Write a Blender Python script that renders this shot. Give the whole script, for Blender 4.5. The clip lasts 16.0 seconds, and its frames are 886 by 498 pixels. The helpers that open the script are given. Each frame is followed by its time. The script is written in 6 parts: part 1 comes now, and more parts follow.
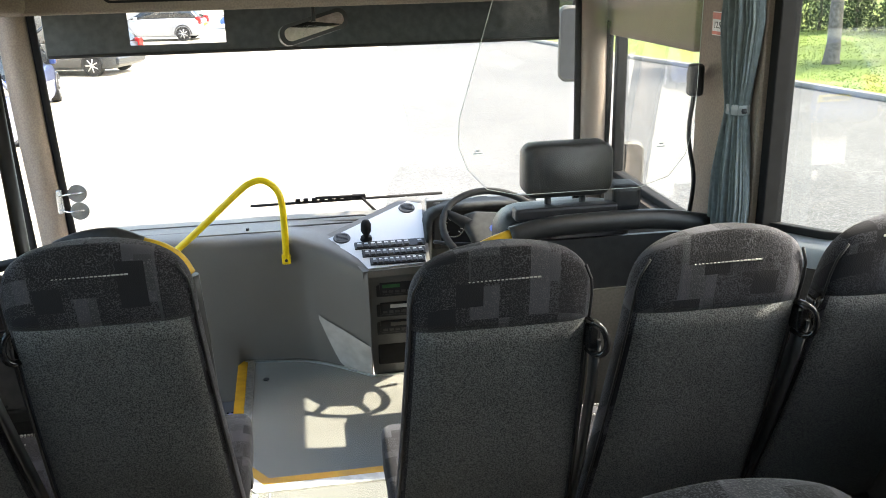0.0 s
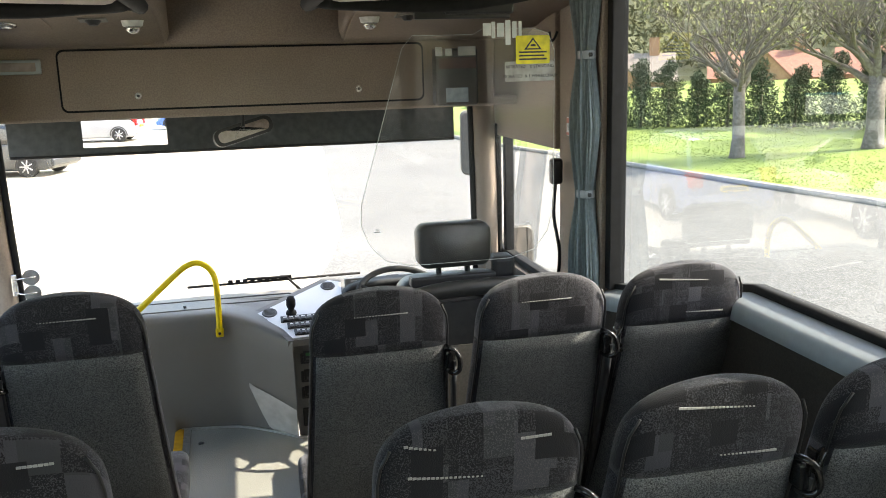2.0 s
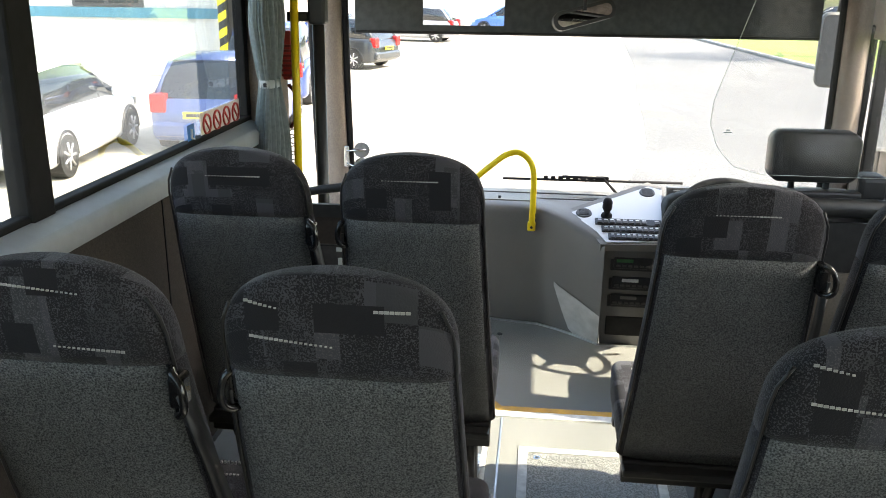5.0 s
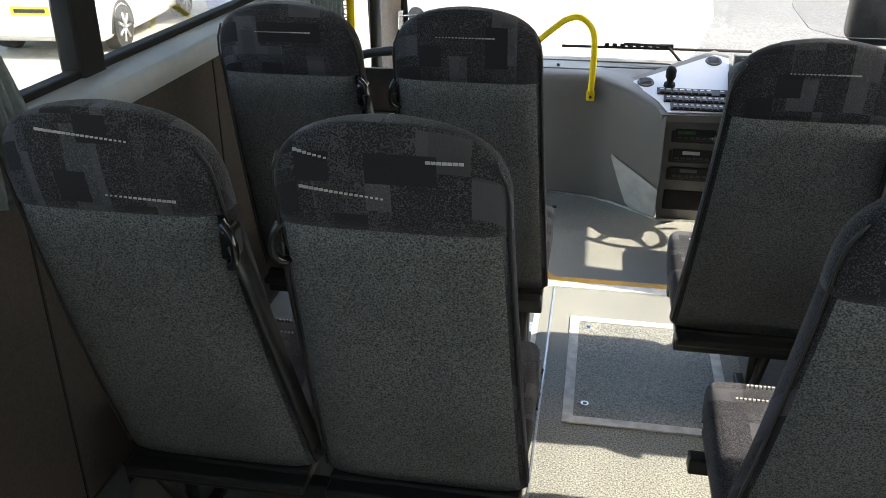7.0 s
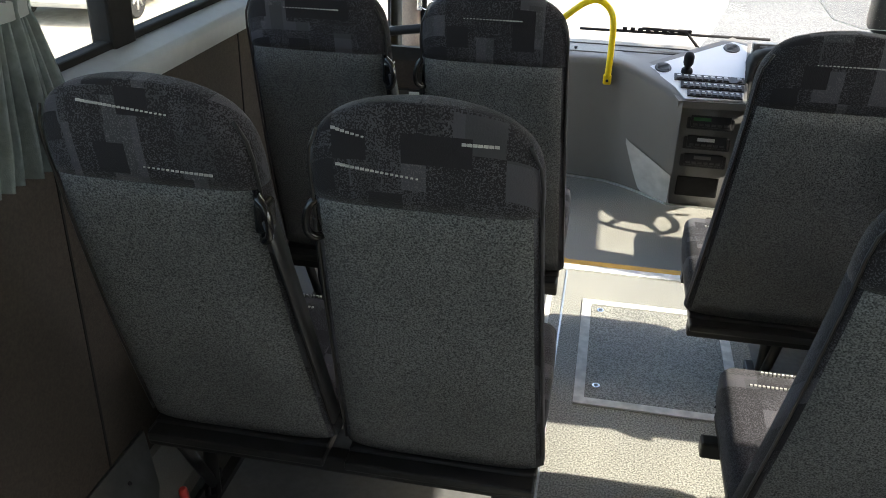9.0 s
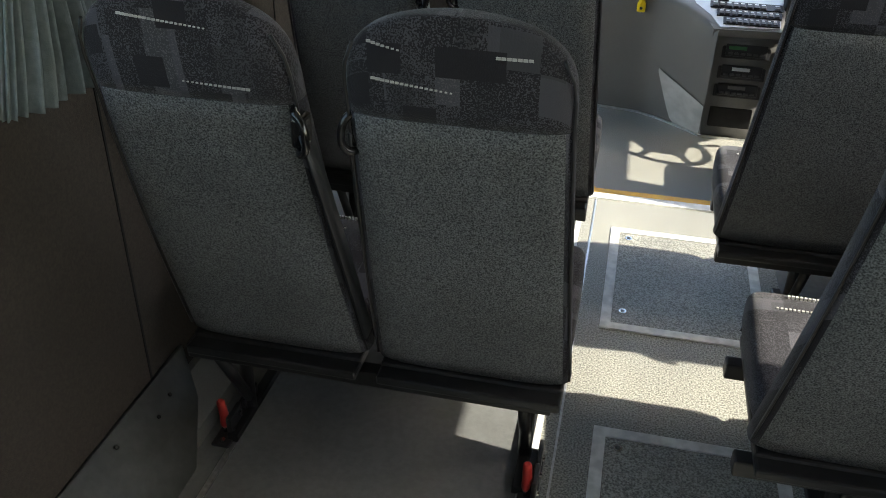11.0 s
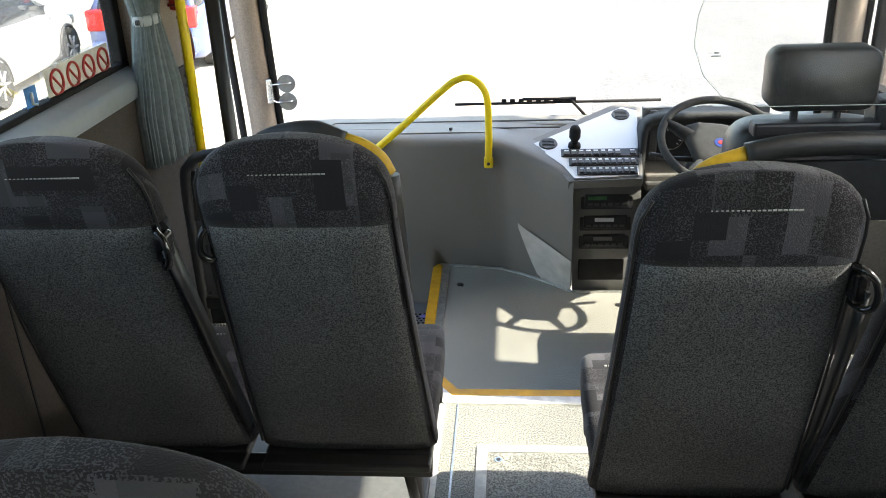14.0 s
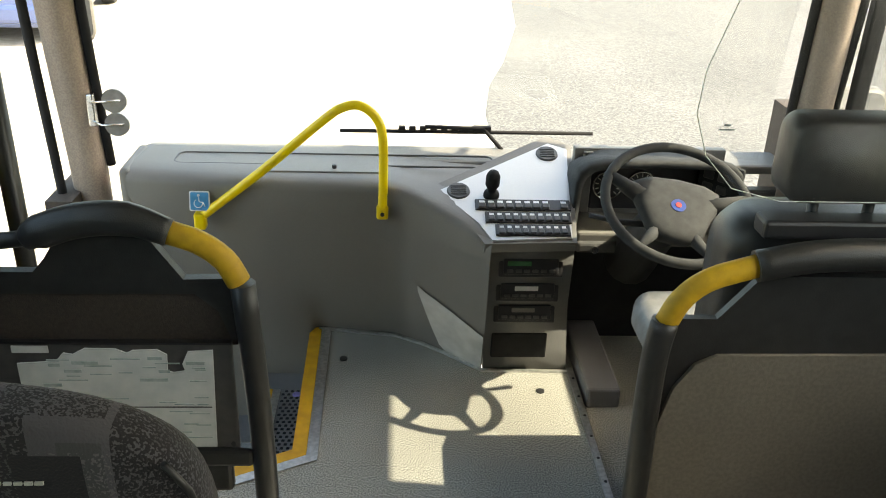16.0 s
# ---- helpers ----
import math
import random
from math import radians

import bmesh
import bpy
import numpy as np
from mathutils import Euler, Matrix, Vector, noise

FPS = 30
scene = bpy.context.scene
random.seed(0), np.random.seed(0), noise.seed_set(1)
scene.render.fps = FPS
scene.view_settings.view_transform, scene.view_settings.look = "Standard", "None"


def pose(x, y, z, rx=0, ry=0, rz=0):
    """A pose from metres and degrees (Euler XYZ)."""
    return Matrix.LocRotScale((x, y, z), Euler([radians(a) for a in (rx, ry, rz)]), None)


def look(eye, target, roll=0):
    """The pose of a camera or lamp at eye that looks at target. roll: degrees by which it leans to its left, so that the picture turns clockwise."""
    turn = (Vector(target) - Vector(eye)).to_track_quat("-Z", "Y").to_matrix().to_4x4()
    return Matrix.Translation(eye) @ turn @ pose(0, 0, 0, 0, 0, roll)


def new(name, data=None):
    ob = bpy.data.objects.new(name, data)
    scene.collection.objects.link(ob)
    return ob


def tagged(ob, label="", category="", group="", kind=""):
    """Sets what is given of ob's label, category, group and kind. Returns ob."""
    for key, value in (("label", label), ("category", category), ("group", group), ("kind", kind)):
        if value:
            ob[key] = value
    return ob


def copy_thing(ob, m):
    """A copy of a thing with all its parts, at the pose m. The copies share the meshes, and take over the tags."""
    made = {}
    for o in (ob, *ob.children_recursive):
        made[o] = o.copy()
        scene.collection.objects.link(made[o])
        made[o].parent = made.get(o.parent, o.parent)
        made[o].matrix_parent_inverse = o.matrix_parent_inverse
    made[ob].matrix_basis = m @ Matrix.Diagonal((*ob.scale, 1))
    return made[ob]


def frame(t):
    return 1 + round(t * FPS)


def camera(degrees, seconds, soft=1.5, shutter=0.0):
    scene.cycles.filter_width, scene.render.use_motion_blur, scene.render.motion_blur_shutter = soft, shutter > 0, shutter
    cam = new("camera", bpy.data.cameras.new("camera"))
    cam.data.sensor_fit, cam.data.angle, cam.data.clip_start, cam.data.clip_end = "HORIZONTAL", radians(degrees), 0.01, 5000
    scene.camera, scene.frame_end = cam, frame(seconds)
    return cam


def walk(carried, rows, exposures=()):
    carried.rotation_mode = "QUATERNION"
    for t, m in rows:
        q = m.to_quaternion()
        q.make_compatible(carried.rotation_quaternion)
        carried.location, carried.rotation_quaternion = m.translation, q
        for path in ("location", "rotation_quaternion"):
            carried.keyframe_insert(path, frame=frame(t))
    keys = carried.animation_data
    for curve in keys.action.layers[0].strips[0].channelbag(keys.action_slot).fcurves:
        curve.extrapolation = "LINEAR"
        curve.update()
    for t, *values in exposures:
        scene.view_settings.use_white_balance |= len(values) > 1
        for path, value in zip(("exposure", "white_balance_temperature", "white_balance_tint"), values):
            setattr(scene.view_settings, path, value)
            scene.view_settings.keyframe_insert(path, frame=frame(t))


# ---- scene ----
cam = camera(54.2, 16.0, soft=0.95)
PATH = [
    (0, (0.445, 0.153, 1.849), (0.734, 2.031, 1.227), -1.5),
    (0.5, (0.399, -0.155, 1.875), (0.788, 1.718, 1.294), -1.1),
    (1, (0.455, -0.304, 1.894), (0.939, 1.576, 1.412), -0.6),
    (1.5, (0.5, -0.466, 1.925), (1.102, 1.386, 1.469), -1.0),
    (2, (0.467, -0.461, 1.904), (0.911, 1.445, 1.49), -1.6),
    (2.5, (0.415, -0.392, 1.897), (0.636, 1.563, 1.538), -1.0),
    (2.8, (0.375, -0.349, 1.874), (0.481, 1.623, 1.557), -0.6),
    (3, (0.353, -0.324, 1.851), (0.412, 1.655, 1.574), -0.2),
    (3.5, (0.327, -0.276, 1.827), (0.293, 1.694, 1.484), -0.0),
    (4, (0.321, -0.254, 1.802), (0.246, 1.693, 1.35), 0.4),
    (4.5, (0.318, -0.259, 1.786), (0.217, 1.666, 1.255), 1.0),
    (5, (0.326, -0.254, 1.777), (0.117, 1.644, 1.182), 0.6),
    (5.2, (0.329, -0.267, 1.781), (0.086, 1.616, 1.151), 0.4),
    (7.5, (0.319, -0.218, 1.718), (-0.007, 1.541, 0.823), 0.2),
    (8, (0.306, -0.215, 1.719), (-0.026, 1.529, 0.797), 0.7),
    (8.5, (0.296, -0.269, 1.745), (-0.027, 1.474, 0.819), 1.0),
    (9, (0.285, -0.254, 1.737), (-0.034, 1.504, 0.836), 1.6),
    (9.5, (0.281, -0.233, 1.714), (-0.068, 1.449, 0.689), 1.3),
    (9.7, (0.276, -0.227, 1.708), (-0.07, 1.443, 0.663), 1.2),
    (11.8, (0.29, -0.327, 1.758), (-0.104, 1.37, 0.774), 0.8),
    (12, (0.289, -0.327, 1.773), (-0.115, 1.4, 0.848), 0.8),
    (12.5, (0.28, -0.22, 1.743), (-0.125, 1.537, 0.879), 1.0),
    (13, (0.272, -0.18, 1.794), (-0.013, 1.597, 0.92), -0.1),
    (13.5, (0.33, 0.114, 1.781), (0.225, 1.915, 0.917), 1.3),
    (14, (0.417, 0.368, 1.796), (0.253, 2.186, 0.98), -2.4),
    (14.5, (0.39, 0.595, 1.746), (0.28, 2.428, 0.952), -2.7),
    (15, (0.368, 0.799, 1.734), (0.348, 2.611, 0.888), -0.6),
    (15.5, (0.393, 1.06, 1.799), (0.526, 2.858, 0.932), 2.9),
    (16, (0.356, 1.246, 1.766), (0.464, 3.045, 0.899), 2.1),
]
EXPOSURES = [(0.0, 2.78, 7600, 8), (1.0, 2.64, 7700, 9), (2.5, 2.71, 7700, 9), (5.0, 2.71, 7600, 9), (7.5, 2.48, 7500, 10), (8.6, 2.46, 7500, 10), (9.5, 2.68, 7500, 10), (11.0, 2.60, 7500, 9), (12.5, 2.49, 7500, 9), (14.0, 2.83, 7500, 8), (15.0, 2.86, 8000, 7), (16.0, 2.58, 8800, 4)]
walk(cam, [(t, look(eye, target, roll)) for t, eye, target, roll in PATH], EXPOSURES)

# ---- daylight ----
SUN_DIR = Vector((0.770, -0.105, 0.80)).normalized()
world = bpy.data.worlds.new("sky")
scene.world = world
world.use_nodes = True
_n = world.node_tree.nodes
_sky = _n.new("ShaderNodeTexSky")
_sky.sky_type = "NISHITA"
_sky.sun_disc = False
_sky.sun_elevation = math.asin(SUN_DIR.z)
_sky.sun_rotation = math.atan2(SUN_DIR.x, SUN_DIR.y)
_sky.dust_density = 2.0
_bg = _n["Background"]
_bg.inputs["Strength"].default_value = 0.195
world.node_tree.links.new(_sky.outputs[0], _bg.inputs[0])
sun_data = bpy.data.lights.new("sun", "SUN")
sun_data.energy = 2.6
sun_data.angle = radians(0.6)
sun_data.color = (1.0, 0.985, 0.97)
sun = new("sun", sun_data)
sun.matrix_world = look(SUN_DIR * 30, (0, 0, 0))


# ---- materials ----
def mat(name, colour, rough=0.6, metal=0.0, second=None, scale=30.0, amount=0.5, bump=0.0, bump_scale=200.0, coat=0.0,
        spec=0.5, stains=0.0, stain_scale=3.0, space="Object"):
    """A surface of one base colour, a second colour in grains, faint large stains and fine relief."""
    m = bpy.data.materials.new(name)
    m.use_nodes = True
    nt = m.node_tree
    b = nt.nodes["Principled BSDF"]
    b.inputs["Roughness"].default_value = rough
    b.inputs["Metallic"].default_value = metal
    b.inputs["Coat Weight"].default_value = coat
    b.inputs["Specular IOR Level"].default_value = spec
    tc = nt.nodes.new("ShaderNodeTexCoord")
    co = tc.outputs[space]
    second = second or tuple(c * 0.75 for c in colour)
    no = nt.nodes.new("ShaderNodeTexNoise")
    no.inputs["Scale"].default_value = scale
    no.inputs["Detail"].default_value = 4
    nt.links.new(co, no.inputs["Vector"])
    ramp = nt.nodes.new("ShaderNodeValToRGB")
    ramp.color_ramp.elements[0].position = 0.5 - 0.25 * amount
    ramp.color_ramp.elements[1].position = 0.5 + 0.25 * amount
    ramp.color_ramp.elements[0].color = (*second, 1)
    ramp.color_ramp.elements[1].color = (*colour, 1)
    nt.links.new(no.outputs["Fac"], ramp.inputs[0])
    out = ramp.outputs[0]
    if stains:
        n2 = nt.nodes.new("ShaderNodeTexNoise")
        n2.inputs["Scale"].default_value = stain_scale
        n2.inputs["Detail"].default_value = 6
        nt.links.new(co, n2.inputs["Vector"])
        r2 = nt.nodes.new("ShaderNodeMapRange")
        r2.inputs["From Min"].default_value, r2.inputs["From Max"].default_value = 0.35, 0.7
        r2.inputs["To Min"].default_value, r2.inputs["To Max"].default_value = 1.0 - stains, 1.0 + stains * 0.4
        nt.links.new(n2.outputs["Fac"], r2.inputs["Value"])
        mx = nt.nodes.new("ShaderNodeVectorMath")
        mx.operation = "SCALE"
        nt.links.new(out, mx.inputs[0])
        nt.links.new(r2.outputs[0], mx.inputs["Scale"])
        out = mx.outputs[0]
        r3 = nt.nodes.new("ShaderNodeMapRange")
        r3.inputs["To Min"].default_value, r3.inputs["To Max"].default_value = rough * 0.85, min(1, rough * 1.15)
        nt.links.new(n2.outputs["Fac"], r3.inputs["Value"])
        nt.links.new(r3.outputs[0], b.inputs["Roughness"])
    nt.links.new(out, b.inputs["Base Color"])
    if bump:
        n3 = nt.nodes.new("ShaderNodeTexNoise")
        n3.inputs["Scale"].default_value = bump_scale
        n3.inputs["Detail"].default_value = 3
        nt.links.new(co, n3.inputs["Vector"])
        bp = nt.nodes.new("ShaderNodeBump")
        bp.inputs["Strength"].default_value = bump
        bp.inputs["Distance"].default_value = 0.002
        nt.links.new(n3.outputs["Fac"], bp.inputs["Height"])
        nt.links.new(bp.outputs[0], b.inputs["Normal"])
    return m


def glass_mat(name, tint=(1, 1, 1), gloss=1.0, film=0.0, power=3.0):
    """Thin clear pane: passes light straight through, mirrors by Fresnel, with a thin film of dust."""
    m = bpy.data.materials.new(name)
    m.use_nodes = True
    nt = m.node_tree
    nt.nodes.remove(nt.nodes["Principled BSDF"])
    tr = nt.nodes.new("ShaderNodeBsdfTransparent")
    tr.inputs[0].default_value = (*tint, 1)
    gl = nt.nodes.new("ShaderNodeBsdfGlossy")
    gl.inputs["Roughness"].default_value = 0.0
    fr = nt.nodes.new("ShaderNodeLayerWeight")
    fr.inputs["Blend"].default_value = 0.5
    pw = nt.nodes.new("ShaderNodeMath")
    pw.operation = "POWER"
    pw.inputs[1].default_value = power
    nt.links.new(fr.outputs["Facing"], pw.inputs[0])
    ml = nt.nodes.new("ShaderNodeMapRange")
    ml.inputs["To Min"].default_value, ml.inputs["To Max"].default_value = 0.07 * gloss, 0.8 * gloss
    nt.links.new(pw.outputs[0], ml.inputs["Value"])
    mx = nt.nodes.new("ShaderNodeMixShader")
    nt.links.new(ml.outputs[0], mx.inputs[0])
    nt.links.new(tr.outputs[0], mx.inputs[1])
    nt.links.new(gl.outputs[0], mx.inputs[2])
    out = mx.outputs[0]
    if film:
        df = nt.nodes.new("ShaderNodeBsdfDiffuse")
        df.inputs[0].default_value = (0.75, 0.73, 0.68, 1)
        tc = nt.nodes.new("ShaderNodeTexCoord")
        no = nt.nodes.new("ShaderNodeTexNoise")
        no.inputs["Scale"].default_value = 5.0
        no.inputs["Detail"].default_value = 8
        nt.links.new(tc.outputs["Object"], no.inputs["Vector"])
        r = nt.nodes.new("ShaderNodeMapRange")
        r.inputs["From Min"].default_value, r.inputs["From Max"].default_value = 0.35, 0.75
        r.inputs["To Min"].default_value, r.inputs["To Max"].default_value = film * 0.3, film
        nt.links.new(no.outputs["Fac"], r.inputs["Value"])
        m2 = nt.nodes.new("ShaderNodeMixShader")
        nt.links.new(r.outputs[0], m2.inputs[0])
        nt.links.new(out, m2.inputs[1])
        nt.links.new(df.outputs[0], m2.inputs[2])
        out = m2.outputs[0]
    nt.links.new(out, nt.nodes["Material Output"].inputs["Surface"])
    return m


def moquette_mat(name):
    """Dark bus-seat moquette: overlapping rectangles, plain, mid grey or speckled with pale wool."""
    m = bpy.data.materials.new(name)
    m.use_nodes = True
    nt = m.node_tree
    b = nt.nodes["Principled BSDF"]
    b.inputs["Roughness"].default_value = 0.92
    b.inputs["Sheen Weight"].default_value = 0.10
    b.inputs["Sheen Roughness"].default_value = 0.4
    tc = nt.nodes.new("ShaderNodeTexCoord")
    info = nt.nodes.new("ShaderNodeObjectInfo")
    add = nt.nodes.new("ShaderNodeVectorMath")
    add.operation = "ADD"
    sc = nt.nodes.new("ShaderNodeVectorMath")
    sc.operation = "SCALE"
    sc.inputs[0].default_value = (7.3, 0.0, 5.1)
    nt.links.new(info.outputs["Random"], sc.inputs["Scale"])
    lay = nt.nodes.new("ShaderNodeSeparateXYZ")
    nt.links.new(tc.outputs["Object"], lay.inputs[0])
    run = nt.nodes.new("ShaderNodeMath")
    run.operation = "ADD"
    nt.links.new(lay.outputs[1], run.inputs[0])
    nt.links.new(lay.outputs[2], run.inputs[1])
    flat = nt.nodes.new("ShaderNodeCombineXYZ")
    nt.links.new(lay.outputs[0], flat.inputs[0])
    nt.links.new(run.outputs[0], flat.inputs[2])
    nt.links.new(flat.outputs[0], add.inputs[0])
    nt.links.new(sc.outputs[0], add.inputs[1])

    def blocks(sx, sz, seed):
        mp = nt.nodes.new("ShaderNodeMapping")
        mp.inputs["Scale"].default_value = (sx, 0.0, sz)
        mp.inputs["Location"].default_value = (seed, 0, seed * 0.7)
        nt.links.new(add.outputs[0], mp.inputs[0])
        v = nt.nodes.new("ShaderNodeTexVoronoi")
        v.distance = "CHEBYCHEV"
        v.inputs["Scale"].default_value = 1.0
        v.inputs["Randomness"].default_value = 0.0
        nt.links.new(mp.outputs[0], v.inputs["Vector"])
        sep = nt.nodes.new("ShaderNodeSeparateColor")
        nt.links.new(v.outputs["Color"], sep.inputs[0])
        return sep.outputs[0]

    def step(sock, at):
        t = nt.nodes.new("ShaderNodeMath")
        t.operation = "GREATER_THAN"
        t.inputs[1].default_value = at
        nt.links.new(sock, t.inputs[0])
        return t.outputs[0]

    def mix(fac, a, c):
        x = nt.nodes.new("ShaderNodeMix")
        x.data_type = "RGBA"
        nt.links.new(fac, x.inputs[0])
        for sock, v in ((x.inputs[6], a), (x.inputs[7], c)):
            if isinstance(v, tuple):
                sock.default_value = (*v, 1)
            else:
                nt.links.new(v, sock)
        return x.outputs[2]

    def times(a, c):
        t = nt.nodes.new("ShaderNodeMath")
        t.operation = "MULTIPLY"
        nt.links.new(a, t.inputs[0])
        nt.links.new(c, t.inputs[1])
        return t.outputs[0]

    speck = nt.nodes.new("ShaderNodeTexNoise")
    speck.inputs["Scale"].default_value = 400
    speck.inputs["Detail"].default_value = 1
    nt.links.new(tc.outputs["Object"], speck.inputs["Vector"])
    dark, mid, soft_grey, pale = (0.013, 0.012, 0.016), (0.066, 0.064, 0.076), (0.050, 0.050, 0.058), (0.105, 0.102, 0.112)
    fac = speck.outputs["Fac"]
    base = mix(step(blocks(31, 14, 4.1), 0.66), mid, soft_grey)
    base = mix(times(step(blocks(9, 12, 9.7), 0.62), step(fac, 0.58)), base, pale)
    base = mix(times(step(blocks(13, 17, 0.3), 0.5), step(fac, 0.50)), base, dark)
    base = mix(times(step(blocks(17, 15, 6.6), 0.55), step(fac, 0.44)), base, dark)
    base = mix(step(blocks(19, 23, 2.2), 0.82), base, dark)
    nt.links.new(base, b.inputs["Base Color"])
    bp = nt.nodes.new("ShaderNodeBump")
    bp.inputs["Strength"].default_value = 0.5
    bp.inputs["Distance"].default_value = 0.002
    nt.links.new(speck.outputs["Fac"], bp.inputs["Height"])
    nt.links.new(bp.outputs[0], b.inputs["Normal"])
    return m


M_PATTERN = moquette_mat("patterned_moquette")
M_PLAIN = mat("plain_grey_moquette", (0.208, 0.212, 0.210), 0.95, second=(0.040, 0.041, 0.042), scale=330, amount=0.55, bump=0.8, bump_scale=330,
              stains=0.18, stain_scale=5)
M_STITCH = mat("white_stitch", (0.50, 0.49, 0.47), 0.8)
M_BLACK = mat("black_plastic", (0.022, 0.022, 0.024), 0.45, bump=0.15, bump_scale=500)
M_STEEL = mat("black_painted_steel", (0.018, 0.018, 0.019), 0.4, stains=0.2)
M_CHROME = mat("bright_metal", (0.75, 0.75, 0.75), 0.25, 1.0, bump=0.05)
M_ALU = mat("brushed_aluminium", (0.72, 0.72, 0.71), 0.38, 0.9, scale=80, bump=0.1, stains=0.15)
M_BROWN = mat("taupe_felt", (0.31, 0.248, 0.205), 0.9, second=(0.245, 0.194, 0.16), scale=160, bump=0.5, bump_scale=420, stains=0.15, stain_scale=2.5)
M_BEIGE = mat("beige_felt", (0.62, 0.56, 0.49), 0.92, second=(0.54, 0.485, 0.425), scale=140, bump=0.4, bump_scale=400, stains=0.08)
M_DASH = mat("grey_dash_plastic", (0.168, 0.162, 0.148), 0.5, second=(0.144, 0.139, 0.127), scale=300, bump=0.25, bump_scale=650, stains=0.12, stain_scale=2)
M_DASH_DARK = mat("dark_dash_plastic", (0.085, 0.085, 0.085), 0.5, bump=0.2, bump_scale=600, stains=0.12)
M_SILVER = mat("silver_fascia", (0.62, 0.62, 0.61), 0.36, 0.25, second=(0.58, 0.58, 0.57), scale=300, stains=0.04)
M_GLOSS = mat("glossy_black_plastic", (0.016, 0.016, 0.017), 0.18, coat=0.4)
M_HOOD = mat("dark_grey_moulded_plastic", (0.042, 0.044, 0.045), 0.8, spec=0.2, bump=0.2, bump_scale=600)
M_FLOOR = mat("speckled_vinyl", (0.455, 0.447, 0.395), 0.5, second=(0.130, 0.127, 0.112), scale=200, amount=0.5, bump=0.2, bump_scale=300, stains=0.22, stain_scale=2.2)
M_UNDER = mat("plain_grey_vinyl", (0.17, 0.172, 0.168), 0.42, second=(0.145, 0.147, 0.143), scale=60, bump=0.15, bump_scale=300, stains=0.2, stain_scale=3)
M_FLOOR_D = mat("dark_step_vinyl", (0.21, 0.21, 0.215), 0.55, second=(0.11, 0.11, 0.115), scale=240, amount=0.7, bump=0.2, bump_scale=300, stains=0.2)
M_CASING = mat("scuffed_grey_metal", (0.17, 0.178, 0.172), 0.36, 0.2, second=(0.145, 0.152, 0.147), scale=40, bump=0.15, bump_scale=120, stains=0.3, stain_scale=9)
M_WHITE = mat("white_edging", (0.90, 0.90, 0.87), 0.5, stains=0.10, stain_scale=6)
M_YELLOW = mat("yellow_tread_strip", (0.74, 0.39, 0.02), 0.55, second=(0.64, 0.32, 0.02), scale=25, stains=0.18, stain_scale=8)
M_RAIL = mat("yellow_powder_coat", (0.80, 0.58, 0.01), 0.35, second=(0.76, 0.54, 0.01), bump=0.1, bump_scale=300)
M_GRIP = mat("yellow_grip", (0.62, 0.37, 0.02), 0.6, stains=0.15, stain_scale=12)
M_SILL = mat("grey_sill_trim", (0.36, 0.395, 0.42), 0.4, second=(0.34, 0.37, 0.395), bump=0.1, stains=0.05)
M_RUBBER = mat("black_rubber", (0.012, 0.012, 0.013), 0.8, spec=0.25)
M_CURTAIN = mat("grey_green_curtain", (0.185, 0.222, 0.232), 0.9, second=(0.15, 0.182, 0.19), scale=60, bump=0.4, bump_scale=600)
M_VINYLSEAT = mat("black_vinyl", (0.03, 0.031, 0.031), 0.42, bump=0.3, bump_scale=350, stains=0.2)
M_GREYSEAT = mat("grey_vinyl_cushion", (0.19, 0.192, 0.19), 0.5, bump=0.3, bump_scale=350, stains=0.15)
M_BLIND = mat("dark_roller_blind", (0.085, 0.095, 0.10), 0.8, bump=0.2, bump_scale=700)
M_GLASS = glass_mat("window_glass", (0.80, 0.83, 0.80), 1.0, 0.04, 1.9)
M_GLASS_CLEAR = glass_mat("driver_glass", (0.95, 0.96, 0.95), 0.9, 0.03)
M_GLASS_SUN = glass_mat("tinted_window_glass", (0.74, 0.77, 0.76), 1.0, 0.04)
M_GLASS_DRIVER = glass_mat("driver_window_glass", (0.82, 0.84, 0.83), 1.0, 0.04)
# taupe felt, its base colour lowered to hold the shade under the windows
M_WALL = mat("shaded_taupe_side_felt", (0.052, 0.041, 0.033), 0.92, second=(0.038, 0.030, 0.024), scale=160, bump=0.5, bump_scale=420, stains=0.2, stain_scale=2.5)
# invented dark tint that cuts the light on the second row's backs
M_GLASS_REAR = glass_mat("light_cutting_rear_glass", (0.42, 0.45, 0.44), 1.0, 0.04)
M_SCREEN_GLASS = glass_mat("clear_windscreen", (0.95, 0.96, 0.95), 0.9, 0.03)
M_PERSPEX = glass_mat("clear_perspex", (0.97, 0.97, 0.97), 0.8, 0.03)
M_PERSPEX_EDGE = mat("perspex_edge", (0.55, 0.58, 0.55), 0.25)
M_RED = mat("red_plastic", (0.45, 0.03, 0.025), 0.4)
M_PAPER = mat("worn_paper", (0.72, 0.74, 0.72), 0.7, second=(0.6, 0.64, 0.63), scale=20)
M_SIGN_Y = mat("yellow_sign", (0.85, 0.72, 0.02), 0.45)
M_SIGN_W = mat("white_sign", (0.75, 0.75, 0.73), 0.5)
M_BLUE = mat("blue_sign", (0.03, 0.20, 0.55), 0.45)
M_GREEN_LCD = mat("green_display", (0.08, 0.22, 0.10), 0.2)
M_MIRROR = mat("mirror_glass", (0.85, 0.86, 0.86), 0.02, 1.0)
M_LENS = mat("pale_lens", (0.7, 0.66, 0.6), 0.35)


